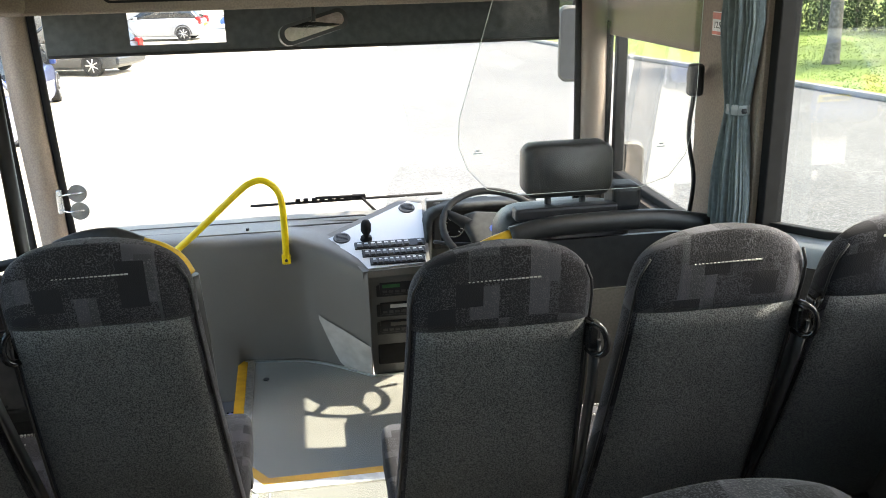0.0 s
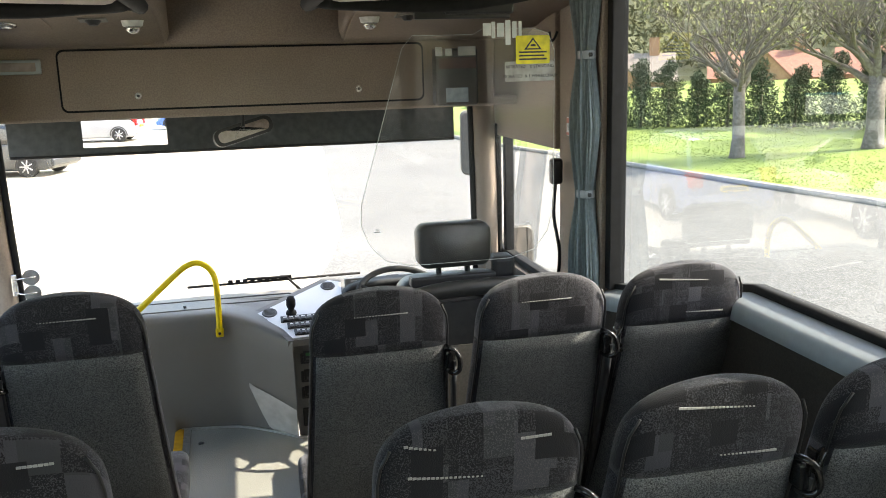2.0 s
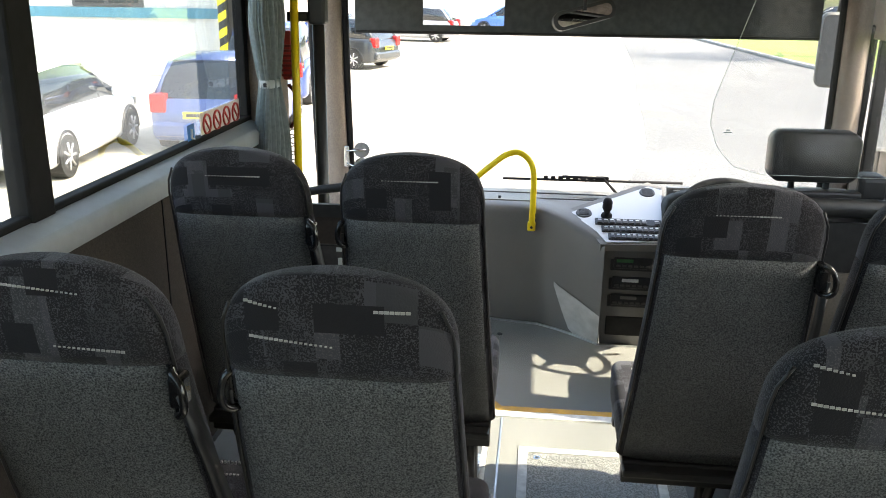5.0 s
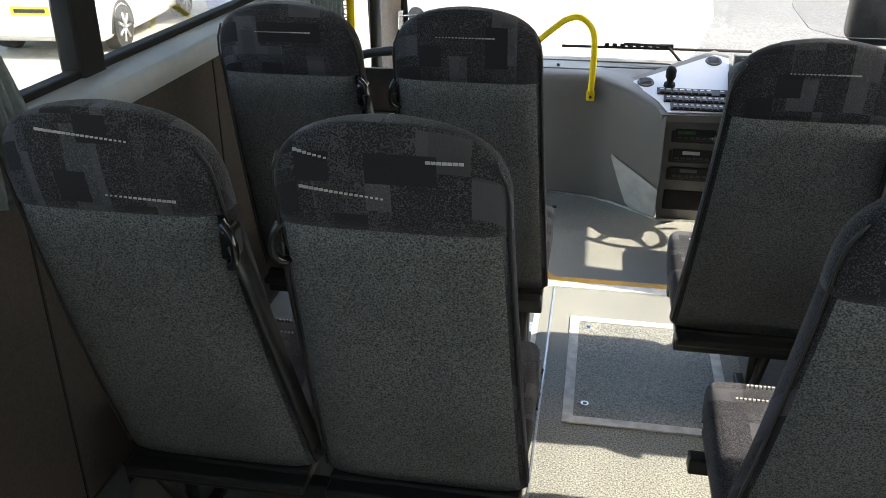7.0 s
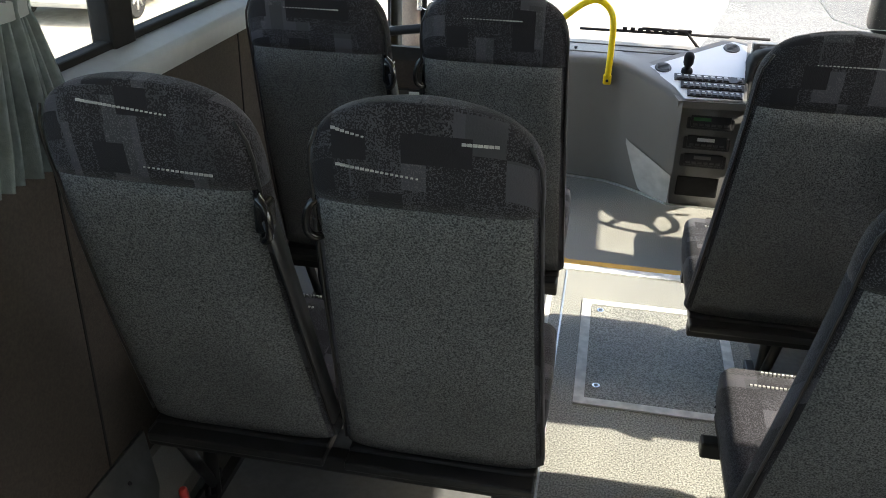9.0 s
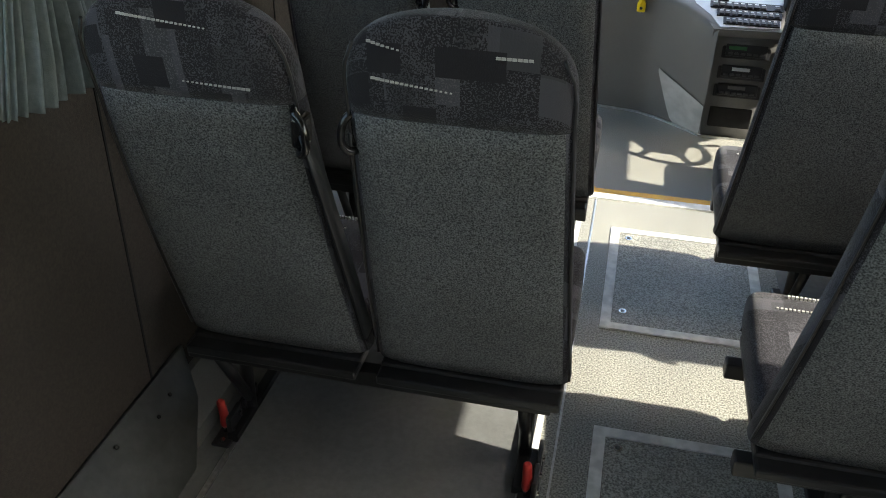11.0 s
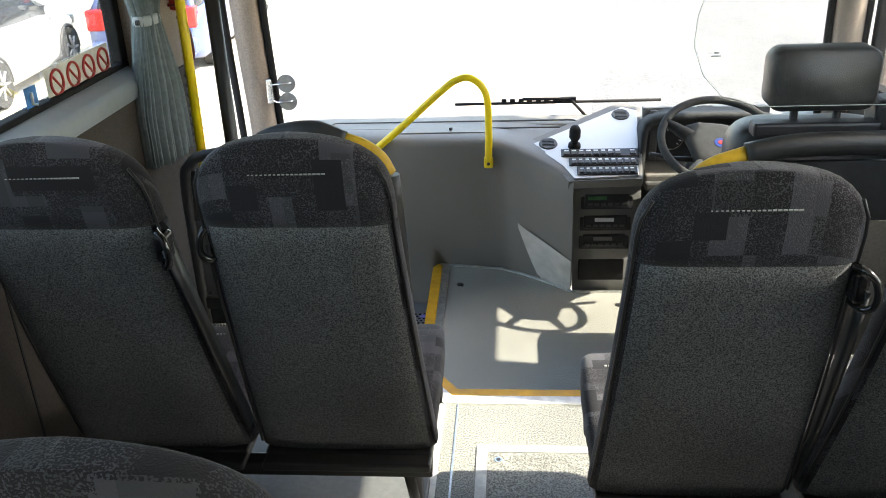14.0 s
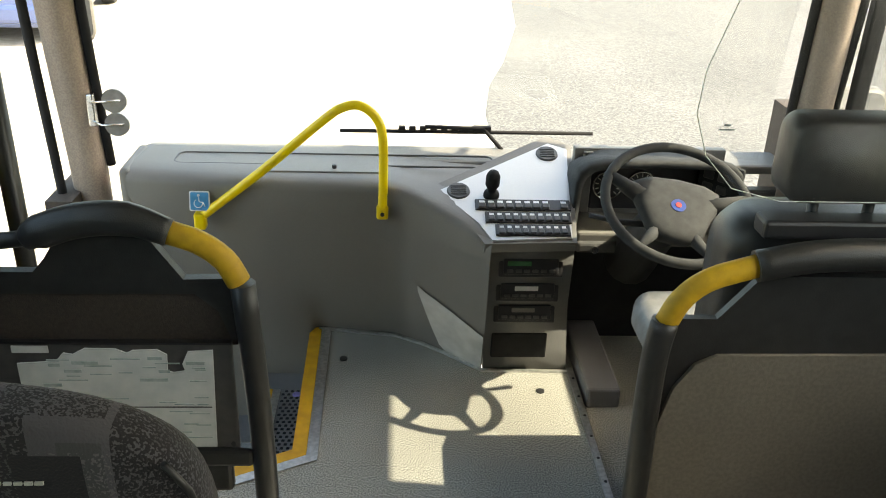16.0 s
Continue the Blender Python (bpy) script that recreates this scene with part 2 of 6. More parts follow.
# ---- mesh helpers ----
def mesh_from(name, bm, material):
    bmesh.ops.recalc_face_normals(bm, faces=bm.faces)
    me = bpy.data.meshes.new(name)
    bm.to_mesh(me)
    bm.free()
    for x in (material if isinstance(material, (list, tuple)) else [material]):
        me.materials.append(x)
    return me


def part(name, bm, material, parent=None, label="", smooth=False):
    me = mesh_from(name, bm, material)
    if smooth:
        me.polygons.foreach_set("use_smooth", [True] * len(me.polygons))
        me.update()
    ob = new(name, me)
    if parent:
        ob.parent = parent
    if label:
        ob["label"] = label
    return ob


def thing(name, at, label, category, group="", kind=""):
    ob = new(name)
    ob.location = at
    return tagged(ob, label, category, group, kind)


def box(bm, lo, hi, bevel=0.0, m=None, seg=2, mi=0):
    """A box from corner to corner, with rounded edges."""
    r = bmesh.ops.create_cube(bm, size=1)
    vs = r["verts"]
    c = [(a + b) / 2 for a, b in zip(lo, hi)]
    d = [max(b - a, 1e-4) for a, b in zip(lo, hi)]
    for v in vs:
        v.co = Vector((v.co.x * d[0] + c[0], v.co.y * d[1] + c[1], v.co.z * d[2] + c[2]))
    faces = {f for v in vs for f in v.link_faces}
    if bevel:
        es = list({e for v in vs for e in v.link_edges})
        out = bmesh.ops.bevel(bm, geom=es, offset=min(bevel, min(d) * 0.45), segments=seg, affect="EDGES", profile=0.5)
        faces = set(out["faces"]) | {f for f in faces if f.is_valid}
        vs = list({v for f in faces for v in f.verts})
    for f in faces:
        f.material_index = mi
    if m is not None:
        bmesh.ops.transform(bm, matrix=m, verts=list({v for f in faces for v in f.verts}))
    return bm


def new_box(lo, hi, bevel=0.0, m=None, seg=2):
    return box(bmesh.new(), lo, hi, bevel, m, seg)


def tube(bm, points, radius, sides=10, closed=False):
    """A round bar along points; radius may be a list."""
    pts = [Vector(p) for p in points]
    n = len(pts)
    rings = []
    up = None
    for i, p in enumerate(pts):
        a = pts[(i - 1) % n] if closed or i else pts[0]
        b = pts[(i + 1) % n] if closed or i < n - 1 else pts[-1]
        d = (b - a).normalized()
        if up is None:
            up = d.orthogonal().normalized()
        up = (up - d * up.dot(d)).normalized()
        side = d.cross(up)
        r = radius[i] if isinstance(radius, (list, tuple)) else radius
        rings.append([bm.verts.new(p + r * (math.cos(k * math.tau / sides) * up + math.sin(k * math.tau / sides) * side)) for k in range(sides)])
    for i in range(n if closed else n - 1):
        a, b = rings[i], rings[(i + 1) % n]
        for k in range(sides):
            f = bm.faces.new((a[k], a[(k + 1) % sides], b[(k + 1) % sides], b[k]))
            f.smooth = True
    if not closed:
        bm.faces.new(rings[0][::-1])
        bm.faces.new(rings[-1])
    return bm


def bow(points, steps=6):
    """Rounds a polyline's inner corners with Catmull-Rom steps."""
    pts = [Vector(p) for p in points]
    ext = [pts[0] * 2 - pts[1]] + pts + [pts[-1] * 2 - pts[-2]]
    out = []
    for i in range(1, len(ext) - 2):
        a, b, c, d = ext[i - 1 : i + 3]
        for k in range(steps):
            t = k / steps
            out.append(0.5 * ((2 * b) + (c - a) * t + (2 * a - 5 * b + 4 * c - d) * t * t + (3 * b - a - 3 * c + d) * t ** 3))
    return out + [pts[-1]]


def plate(bm, outline, axis, lo, hi, mi=0):
    """A flat plate: outline in the two other axes, thick from lo to hi along axis (0 x, 1 y, 2 z)."""
    def at(p, v):
        q = list(p)
        q.insert(axis, v)
        return bm.verts.new(q)
    a, b = [at(p, lo) for p in outline], [at(p, hi) for p in outline]
    fs = [bm.faces.new(a), bm.faces.new(b[::-1])]
    for i in range(len(outline)):
        j = (i + 1) % len(outline)
        fs.append(bm.faces.new((a[j], a[i], b[i], b[j])))
    for f in fs:
        f.material_index = mi
    return bm


def rounded(x0, z0, x1, z1, r, seg=5):
    """The outline of a rectangle with round corners."""
    out = []
    for cx, cz, a0 in ((x1 - r, z1 - r, 0), (x0 + r, z1 - r, 90), (x0 + r, z0 + r, 180), (x1 - r, z0 + r, 270)):
        for k in range(seg + 1):
            a = radians(a0 + 90 * k / seg)
            out.append((cx + r * math.cos(a), cz + r * math.sin(a)))
    return out


def disc(bm, centre, normal, radius, depth, sides=20, top=1.0):
    """A short round piece standing on centre along normal; top: the upper radius as a share."""
    n = Vector(normal).normalized()
    u = n.orthogonal().normalized()
    w = n.cross(u)
    c = Vector(centre)
    a = [bm.verts.new(c + radius * (math.cos(k * math.tau / sides) * u + math.sin(k * math.tau / sides) * w)) for k in range(sides)]
    b = [bm.verts.new(c + n * depth + radius * top * (math.cos(k * math.tau / sides) * u + math.sin(k * math.tau / sides) * w)) for k in range(sides)]
    bm.faces.new(a[::-1])
    bm.faces.new(b)
    for k in range(sides):
        bm.faces.new((a[k], a[(k + 1) % sides], b[(k + 1) % sides], b[k]))
    return bm


def structure(name, bm, material, label, category, smooth=False):
    return tagged(part(name, bm, material, None, "", smooth), label, category, kind="structure")


def join_boxes(boxes, bevel=0.0):
    bm = bmesh.new()
    for lo, hi in boxes:
        box(bm, lo, hi, bevel)
    return bm


def loft(bm, rings, caps=True, closed=True, mi=0):
    vs = [[bm.verts.new(p) for p in r] for r in rings]
    n = len(rings[0])
    for a, b in zip(vs, vs[1:]):
        for k in range(n if closed else n - 1):
            f = bm.faces.new((a[k], a[(k + 1) % n], b[(k + 1) % n], b[k]))
            f.smooth = True
            f.material_index = mi
    if caps and closed:
        bm.faces.new(vs[0][::-1])
        bm.faces.new(vs[-1])
    return bm


def sheet(corners):
    bm = bmesh.new()
    bm.faces.new([bm.verts.new(c) for c in corners])
    return bm


# scuffed plastic, made paler to include the sunlight on the dash corner
M_KICK = mat("scuffed_sunlit_plastic", (0.55, 0.54, 0.51), 0.35, second=(0.45, 0.44, 0.41), scale=12, stains=0.2, stain_scale=9)

M_CONSOLE = mat("mid_grey_console", (0.14, 0.14, 0.135), 0.5, second=(0.12, 0.12, 0.115), scale=300, bump=0.25, bump_scale=650, stains=0.15, stain_scale=3)


# ---- the coach body ----
XL, XR = -0.74, 1.81          # inner side walls
GL, GR = -0.81, 1.88          # side glass
FZ = 0.17                     # raised floor under the seats
SILL = 1.235
GROUND = -0.95
BACK = -8.0
NOSE = 2.79                   # front edge of the raised floor
ROOF = 2.42

# floors
bm = bmesh.new()
plate(bm, [(XL, BACK), (XR, BACK), (XR, NOSE), (0.20, NOSE), (0.13, NOSE + 0.10), (XL, NOSE + 0.10)], 2, FZ - 0.17, FZ)
floor = structure("floor", bm, M_FLOOR, "grey speckled vinyl floor of the raised seating area", "floor")
bm = bmesh.new()
plate(bm, [(0.05, 3.43), (-0.22, 3.27), (XL, 3.20), (XL, 2.88), (0.12, 2.88), (0.21, 2.78), (0.985, 2.78), (0.985, 3.90), (0.666, 3.91), (0.5, 4.06), (0.357, 4.145), (0.05, 4.19)], 2, -0.05, 0.0)
structure("floor_platform", bm, M_FLOOR, "sunlit grey speckled vinyl platform beside the driver", "floor")
bm = bmesh.new()
plate(bm, [(0.985, 2.78), (XR, 2.78), (XR, 4.4), (0.985, 4.4)], 2, -0.08, -0.025)
structure("floor_driver", bm, M_FLOOR, "grey speckled vinyl floor under the driver's seat", "floor")
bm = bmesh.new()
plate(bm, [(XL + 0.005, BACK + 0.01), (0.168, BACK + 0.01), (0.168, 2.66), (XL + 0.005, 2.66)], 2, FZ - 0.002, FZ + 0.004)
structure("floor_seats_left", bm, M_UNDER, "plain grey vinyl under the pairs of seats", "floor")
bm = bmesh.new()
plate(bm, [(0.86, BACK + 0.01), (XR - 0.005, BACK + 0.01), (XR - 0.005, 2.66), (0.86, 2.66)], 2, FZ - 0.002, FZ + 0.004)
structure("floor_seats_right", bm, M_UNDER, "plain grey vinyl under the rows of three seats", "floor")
# steps of the entrance
bm = bmesh.new()
plate(bm, [(0.05, 3.43), (0.05, 4.3), (-0.15, 4.3), (-0.15, 3.30)], 2, -0.26, -0.20)
plate(bm, [(-0.13, 3.31), (-0.13, 4.3), (-0.42, 4.3), (-0.42, 3.2)], 2, -0.48, -0.42)
plate(bm, [(-0.40, 3.2), (-0.40, 4.3), (-0.85, 4.3), (-0.85, 3.2)], 2, -0.70, -0.64)
plate(bm, [(0.045, 3.42), (0.07, 3.42), (0.07, 4.3), (0.045, 4.3)], 2, -0.26, -0.052)
plate(bm, [(-0.15, 3.30), (-0.13, 3.30), (-0.13, 4.3), (-0.15, 4.3)], 2, -0.48, -0.262)
plate(bm, [(-0.42, 3.2), (-0.40, 3.2), (-0.40, 4.3), (-0.42, 4.3)], 2, -0.70, -0.482)
plate(bm, [(0.05, 3.425), (-0.22, 3.265), (-0.85, 3.19), (-0.85, 3.15), (-0.2, 3.22), (0.07, 3.38)], 2, -0.7, -0.052)
structure("stairwell", bm, M_FLOOR_D, "dark vinyl entrance steps down to the door", "steps")

# side walls with window openings
PILLARS_R = [(2.62, 3.06), (0.86, 1.02), (-1.2, -1.04), (-3.3, -3.14), (-5.4, -5.24), (BACK, -7.4)]
PILLARS_L = [(3.02, 3.38), (0.96, 1.08), (-1.2, -1.04), (-3.3, -3.14), (-5.4, -5.24), (BACK, -7.4)]
WTOP = 2.21
DIP = [(BACK, SILL), (1.66, SILL), (1.80, 1.205), (1.97, 1.15), (2.3, 1.07), (2.78, 0.98), (3.13, 0.93)]
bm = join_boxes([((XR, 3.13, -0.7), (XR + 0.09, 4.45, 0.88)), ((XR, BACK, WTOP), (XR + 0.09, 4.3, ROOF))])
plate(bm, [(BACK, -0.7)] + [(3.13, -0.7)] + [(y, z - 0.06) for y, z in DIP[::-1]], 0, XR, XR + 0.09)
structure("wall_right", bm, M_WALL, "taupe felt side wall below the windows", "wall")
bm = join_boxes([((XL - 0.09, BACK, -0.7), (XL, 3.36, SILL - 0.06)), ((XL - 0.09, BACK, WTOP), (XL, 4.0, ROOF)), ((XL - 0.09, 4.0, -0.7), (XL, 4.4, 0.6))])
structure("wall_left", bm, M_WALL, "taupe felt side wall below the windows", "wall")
bm = join_boxes([((XL - 0.09, BACK - 0.1, -0.7), (XR + 0.09, BACK, ROOF))])
structure("wall_rear", bm, M_BROWN, "taupe felt rear wall", "wall")
bm = join_boxes([((XL - 0.09, BACK, 2.36), (XR + 0.09, 4.0, ROOF))])
structure("ceiling", bm, M_BEIGE, "beige felt roof lining", "ceiling")
for i, (a, b) in enumerate(PILLARS_R):
    structure("pillar_right", new_box((XR + 0.004, a, SILL - 0.06 if i else 0.86), (XR + 0.086, b, WTOP), 0.008), M_BROWN if i == 0 else M_STEEL, "window pillar with a trim of taupe felt", "pillar")
for i, (a, b) in enumerate(PILLARS_L):
    structure("pillar_left", new_box((XL - 0.086, a, SILL - 0.06), (XL - 0.004, b, WTOP), 0.008), M_BROWN if i == 0 else M_STEEL, "window pillar with a trim of taupe felt", "pillar")


def side_window(x, a, b, sign, label, glass):
    """One bonded side window: pane, black seal frame."""
    w = thing("window", (x, (a + b) / 2, SILL), label, "window", kind="structure")
    L = (b - a) / 2
    p = part("pane", sheet([(0, -L, 0), (0, L, 0), (0, L, WTOP - SILL), (0, -L, WTOP - SILL)]), glass, w)
    p.visible_shadow = sign > 0 or glass == M_GLASS_REAR
    bm = bmesh.new()
    for lo, hi in (((-0.02, -L, -0.02), (0.02, L, 0.03)), ((-0.02, -L, WTOP - SILL - 0.05), (0.02, L, WTOP - SILL)),
                   ((-0.02, -L, 0.03), (0.02, -L + 0.045, WTOP - SILL - 0.05)), ((-0.02, L - 0.045, 0.03), (0.02, L, WTOP - SILL - 0.05))):
        box(bm, lo, hi, 0.006)
    part("window_frame", bm, M_RUBBER, w, "black rubber seal")
    return w


def front_window():
    """The first driver-side window: its lower edge dips towards the driver."""
    w = thing("window", (GR, 0.0, 0.0), "large driver-side window whose lower edge dips to the front", "window", kind="structure")
    low = [(1.02, SILL)] + DIP[1:6]
    p = part("pane", sheet([(0, y, z + 0.01) for y, z in low] + [(0, 2.78, WTOP), (0, 1.02, WTOP)]), M_GLASS_SUN, w)
    bm = bmesh.new()
    loft(bm, [[(-0.02, y, z - 0.02), (0.02, y, z - 0.02), (0.02, y, z + 0.035), (-0.02, y, z + 0.035)] for y, z in low])
    for lo, hi in (((-0.02, 1.02, WTOP - 0.05), (0.02, 2.78, WTOP)), ((-0.02, 1.02, SILL), (0.02, 1.06, WTOP - 0.05)), ((-0.045, 2.575, 1.03), (0.02, 2.62, WTOP - 0.05))):
        box(bm, lo, hi, 0.004)
    part("window_frame", bm, M_RUBBER, w, "black rubber seal")


front_window()
# panes behind the first get the added tint, to dim the rear
for i in range(5):
    if i:
        side_window(GR, PILLARS_R[i + 1][1], PILLARS_R[i][0], 1, "large side window of the coach in a black rubber seal", M_GLASS_REAR)
    side_window(GL, PILLARS_L[i + 1][1], PILLARS_L[i][0], -1, "large side window of the coach in a black rubber seal", M_GLASS_REAR if i else M_GLASS)
# dividing bar of the left front window
structure("window_bar", new_box((GL - 0.03, 1.49, SILL), (GL + 0.025, 1.59, WTOP), 0.008), M_RUBBER, "black dividing bar of the side window", "window bar")


def sill(x, sign, line):
    """Grey sill trim: a sloping ledge and a rounded lip towards the room."""
    prof = [(0.065, 0.02), (0.045, 0.012), (0.0, -0.005), (-0.012, -0.02), (-0.012, -0.062), (0.0, -0.066), (0.065, -0.066)]
    bm = bmesh.new()
    loft(bm, [[(x + sign * u, y, z + v) for u, v in prof] for y, z in line])
    return structure("window_sill", bm, M_SILL, "grey moulded sill trim along the side windows", "sill")


sill(XR, 1, DIP[:6] + [(2.9, 0.955)])
sill(XL, -1, [(BACK, SILL), (3.0, SILL)])


# ---- overhead racks and front bulkhead ----
def rack(x0, x1, front, sign, label):
    """Luggage rack over the seats: felt underside, rounded aisle edge with grooved grey trim."""
    r = thing("luggage_rack", ((x0 + x1) / 2, front, 2.115), label, "luggage rack")
    w = (x1 - x0) / 2
    inner = -sign * w
    prof = []
    for k in range(9):
        a = radians(-90 + 180 * k / 8)
        prof.append((inner + sign * (0.06 - 0.06 * math.cos(a)), 0.06 + 0.06 * math.sin(a)))
    outl = [(sign * w, 0.10), (inner + sign * 0.45, 0.012)] + prof + [(sign * w, 0.14)]
    bm = bmesh.new()
    ys = [0.0, -0.02, -0.06, BACK - front + 0.05]
    ins = [0.05, 0.015, 0.0, 0.0]
    rings = []
    for y, i in zip(ys, ins):
        rings.append([(inner + sign * i * 1.2 + (p[0] - inner) * (1 - i), y, 0.06 + (p[1] - 0.06) * (1 - i * 6)) for p in outl])
    loft(bm, rings)
    part("underside", bm, M_BEIGE, r, "beige felt underside")
    bm = bmesh.new()
    for dz in (0.03, 0.05, 0.07):
        box(bm, (inner - 0.006 if sign > 0 else inner - 0.004, BACK - front + 0.1, dz), (inner + 0.004 if sign > 0 else inner + 0.006, -0.05, dz + 0.012), 0.003)
    part("edge_trim", bm, M_SILL, r, "grooved grey plastic edge")
    bm = bmesh.new()
    tube(bm, bow([(inner - sign * 0.03, -4.0, 0.01), (inner - sign * 0.03, -0.16, 0.01), (inner - sign * 0.005, -0.03, 0.01), (inner + sign * 0.10, 0.04, 0.005), (0, 0.05, 0.0), (sign * w, 0.05, 0.09)], 6), 0.026)
    part("seal", bm, M_RUBBER, r, "black rubber seal round the front end")
    return r


rack(XL + 0.005, 0.16, 2.52, -1, "beige felt luggage rack over the seats with a rounded end")
rack(0.765, XR - 0.005, 2.50, 1, "beige felt luggage rack over the driver-side seats")

# front ceiling moulding with a central recess
CEIL = [(2.40, 2.165), (2.70, 2.150), (2.95, 2.124), (3.15, 2.097), (3.30, 2.066), (3.40, 2.038), (3.46, 2.020)]


def ceil_z(y):
    """Height of the sloping front ceiling above the floor datum."""
    return float(np.interp(y, [q[0] for q in CEIL], [q[1] for q in CEIL]))


bm = bmesh.new()
for x0, x1 in ((XL + 0.01, 0.20), (0.955, XR - 0.01)):
    loft(bm, [[(x0, y, z), (x1, y, z), (x1, y, 2.35), (x0, y, 2.35)] for y, z in CEIL])
# rounded cheeks and front wall of the recess
for x, sg in ((0.20, 1), (0.955, -1)):
    loft(bm, [[(x - sg * 0.004, y, z + 0.0005), (x + sg * 0.012, y, z + 0.008), (x + sg * 0.024, y, z + 0.03), (x + sg * 0.03, y, 2.349), (x - sg * 0.004, y, 2.349)] for y, z in CEIL])
prof = [(3.46, 2.020), (3.44, 2.028), (3.415, 2.055), (3.40, 2.10), (3.37, 2.18), (3.33, 2.27), (3.27, 2.349), (3.46, 2.349)]
loft(bm, [[(x, y, z) for y, z in prof] for x in (0.201, 0.954)])
structure("front_ceiling", bm, M_BROWN, "taupe felt front ceiling moulding with a deep central recess", "ceiling")
bm = join_boxes([((-0.62, 3.50, 1.715), (1.66, 3.58, 2.07)), ((-0.62, 3.45, 2.018), (1.66, 3.52, 2.06))], 0.012)
structure("front_bulkhead", bm, M_BROWN, "taupe felt bulkhead above the windscreen", "bulkhead")
bm = join_boxes([((-0.74, 3.58, 1.715), (1.81, 4.02, 1.755))], 0.01)
structure("header_shelf", bm, M_BROWN, "taupe felt underside above the windscreen", "bulkhead")
bm = join_boxes([((-0.8, 3.95, 1.715), (1.9, 4.1, ROOF))], 0.01)
structure("front_header", bm, M_BROWN, "body shell above the windscreen", "wall")

locker = thing("overhead_locker", (0.54, 3.50, 1.882), "taupe felt overhead locker with two round locks", "locker")
bm = bmesh.new()
plate(bm, rounded(-0.772, -0.122, 0.772, 0.122, 0.025), 1, -0.012, 0.0)
part("door", bm, M_BROWN, locker)
bm = bmesh.new()
plate(bm, rounded(-0.781, -0.131, 0.781, 0.131, 0.03), 1, -0.004, 0.0)
part("door_gap", bm, M_RUBBER, locker, "dark gap round the flap")
for lx in (-0.468, 0.477):
    lk = part("lock", disc(bmesh.new(), (lx, -0.012, -0.068), (0, -1, 0), 0.014, 0.006), M_CHROME, locker, "round chrome lock")
    part("keyhole", disc(bmesh.new(), (lx, -0.018, -0.068), (0, -1, 0), 0.006, 0.002), M_BLACK, lk)

# windscreen, blind, pillars
ws = thing("windscreen", (0.535, 4.3, 0.72), "large clear coach windscreen", "windscreen", kind="structure")
bm = bmesh.new()
g = []
for k in range(13):
    u = -1.17 + 2.34 * k / 12
    bend = -0.16 * (abs(u) / 1.17) ** 2.5
    g.append([(u, 0.13 + bend, -0.12), (u, 0.05 + bend, 0.5), (u, -0.12 + bend, 1.02)])
loft(bm, g, caps=False, closed=False)
p = part("pane", bm, M_SCREEN_GLASS, ws, smooth=True)
p.visible_shadow = False
blind = thing("windscreen_blind", (0.508, 3.9, 1.727), "dark grey roller blind with a clear cut-out across the windscreen top", "blind")
bm = bmesh.new()
hx0, hx1, hz0, hz1 = -0.745, -0.365, -0.155, -0.025
for lo, hi in (((-1.07, 0, -0.185), (hx0, 0.004, 0)), ((hx1, 0, -0.185), (1.05, 0.004, 0)), ((hx0, 0, hz1), (hx1, 0.004, 0)), ((hx0, 0, -0.185), (hx1, 0.004, hz0))):
    box(bm, lo, hi)
bmesh.ops.remove_doubles(bm, verts=bm.verts, dist=0.0005)
part("cloth", bm, M_BLIND, blind)
part("bottom_bar", new_box((-1.07, -0.006, -0.197), (1.05, 0.010, -0.183), 0.004), M_BLACK, blind)


def pillar(name, pts, radius, material, label, squash=1.0):
    bm = bmesh.new()
    tube(bm, bow(pts, 5), radius, 14)
    return structure(name, bm, material, label, "pillar", True)


pillar("pillar_front_left", [(-0.705, 3.98, 1.77), (-0.715, 4.06, 1.2), (-0.72, 4.16, 0.5), (-0.72, 4.2, -0.6)], 0.06, M_BROWN, "taupe windscreen pillar beside the door")
pillar("pillar_front_right", [(1.72, 3.92, 1.75), (1.76, 4.02, 1.2), (1.79, 4.1, 0.6)], 0.06, M_BROWN, "taupe windscreen pillar beside the driver")
for nm, pts in (("seal_left", [(-0.63, 3.99, 1.76), (-0.64, 4.07, 1.2), (-0.645, 4.16, 0.68)]), ("seal_right", [(1.655, 3.93, 1.72), (1.69, 4.03, 1.2), (1.715, 4.1, 0.7)]),
                ("seal_door", [(-0.785, 3.94, 1.77), (-0.795, 4.01, 1.2), (-0.80, 4.1, 0.4), (-0.80, 4.12, -0.6)]), ("seal_driver", [(1.80, 3.92, 1.6), (1.825, 4.0, 1.2), (1.84, 4.06, 0.8)])):
    structure(nm, tube(bmesh.new(), bow(pts, 5), 0.017, 8), M_RUBBER, "black rubber seal along the pillar", "seal", True)
# driver's side window frame and the panel above it
bm = join_boxes([((XR - 0.015, 3.06, 1.54), (XR + 0.015, 4.0, WTOP + 0.02)), ((XR + 0.013, 3.062, 1.605), (XR + 0.085, 3.998, WTOP + 0.018))], 0.006)
structure("side_panel", bm, M_BROWN, "taupe felt panel above the driver's side window", "panel")
dw = thing("window", (GR, 3.6, 0.88), "driver's side window in a black frame", "window", kind="structure")
part("pane", sheet([(0, -0.54, 0), (0, 0.6, 0), (0, 0.6, 0.75), (0, -0.54, 0.75)]), M_GLASS_DRIVER, dw)
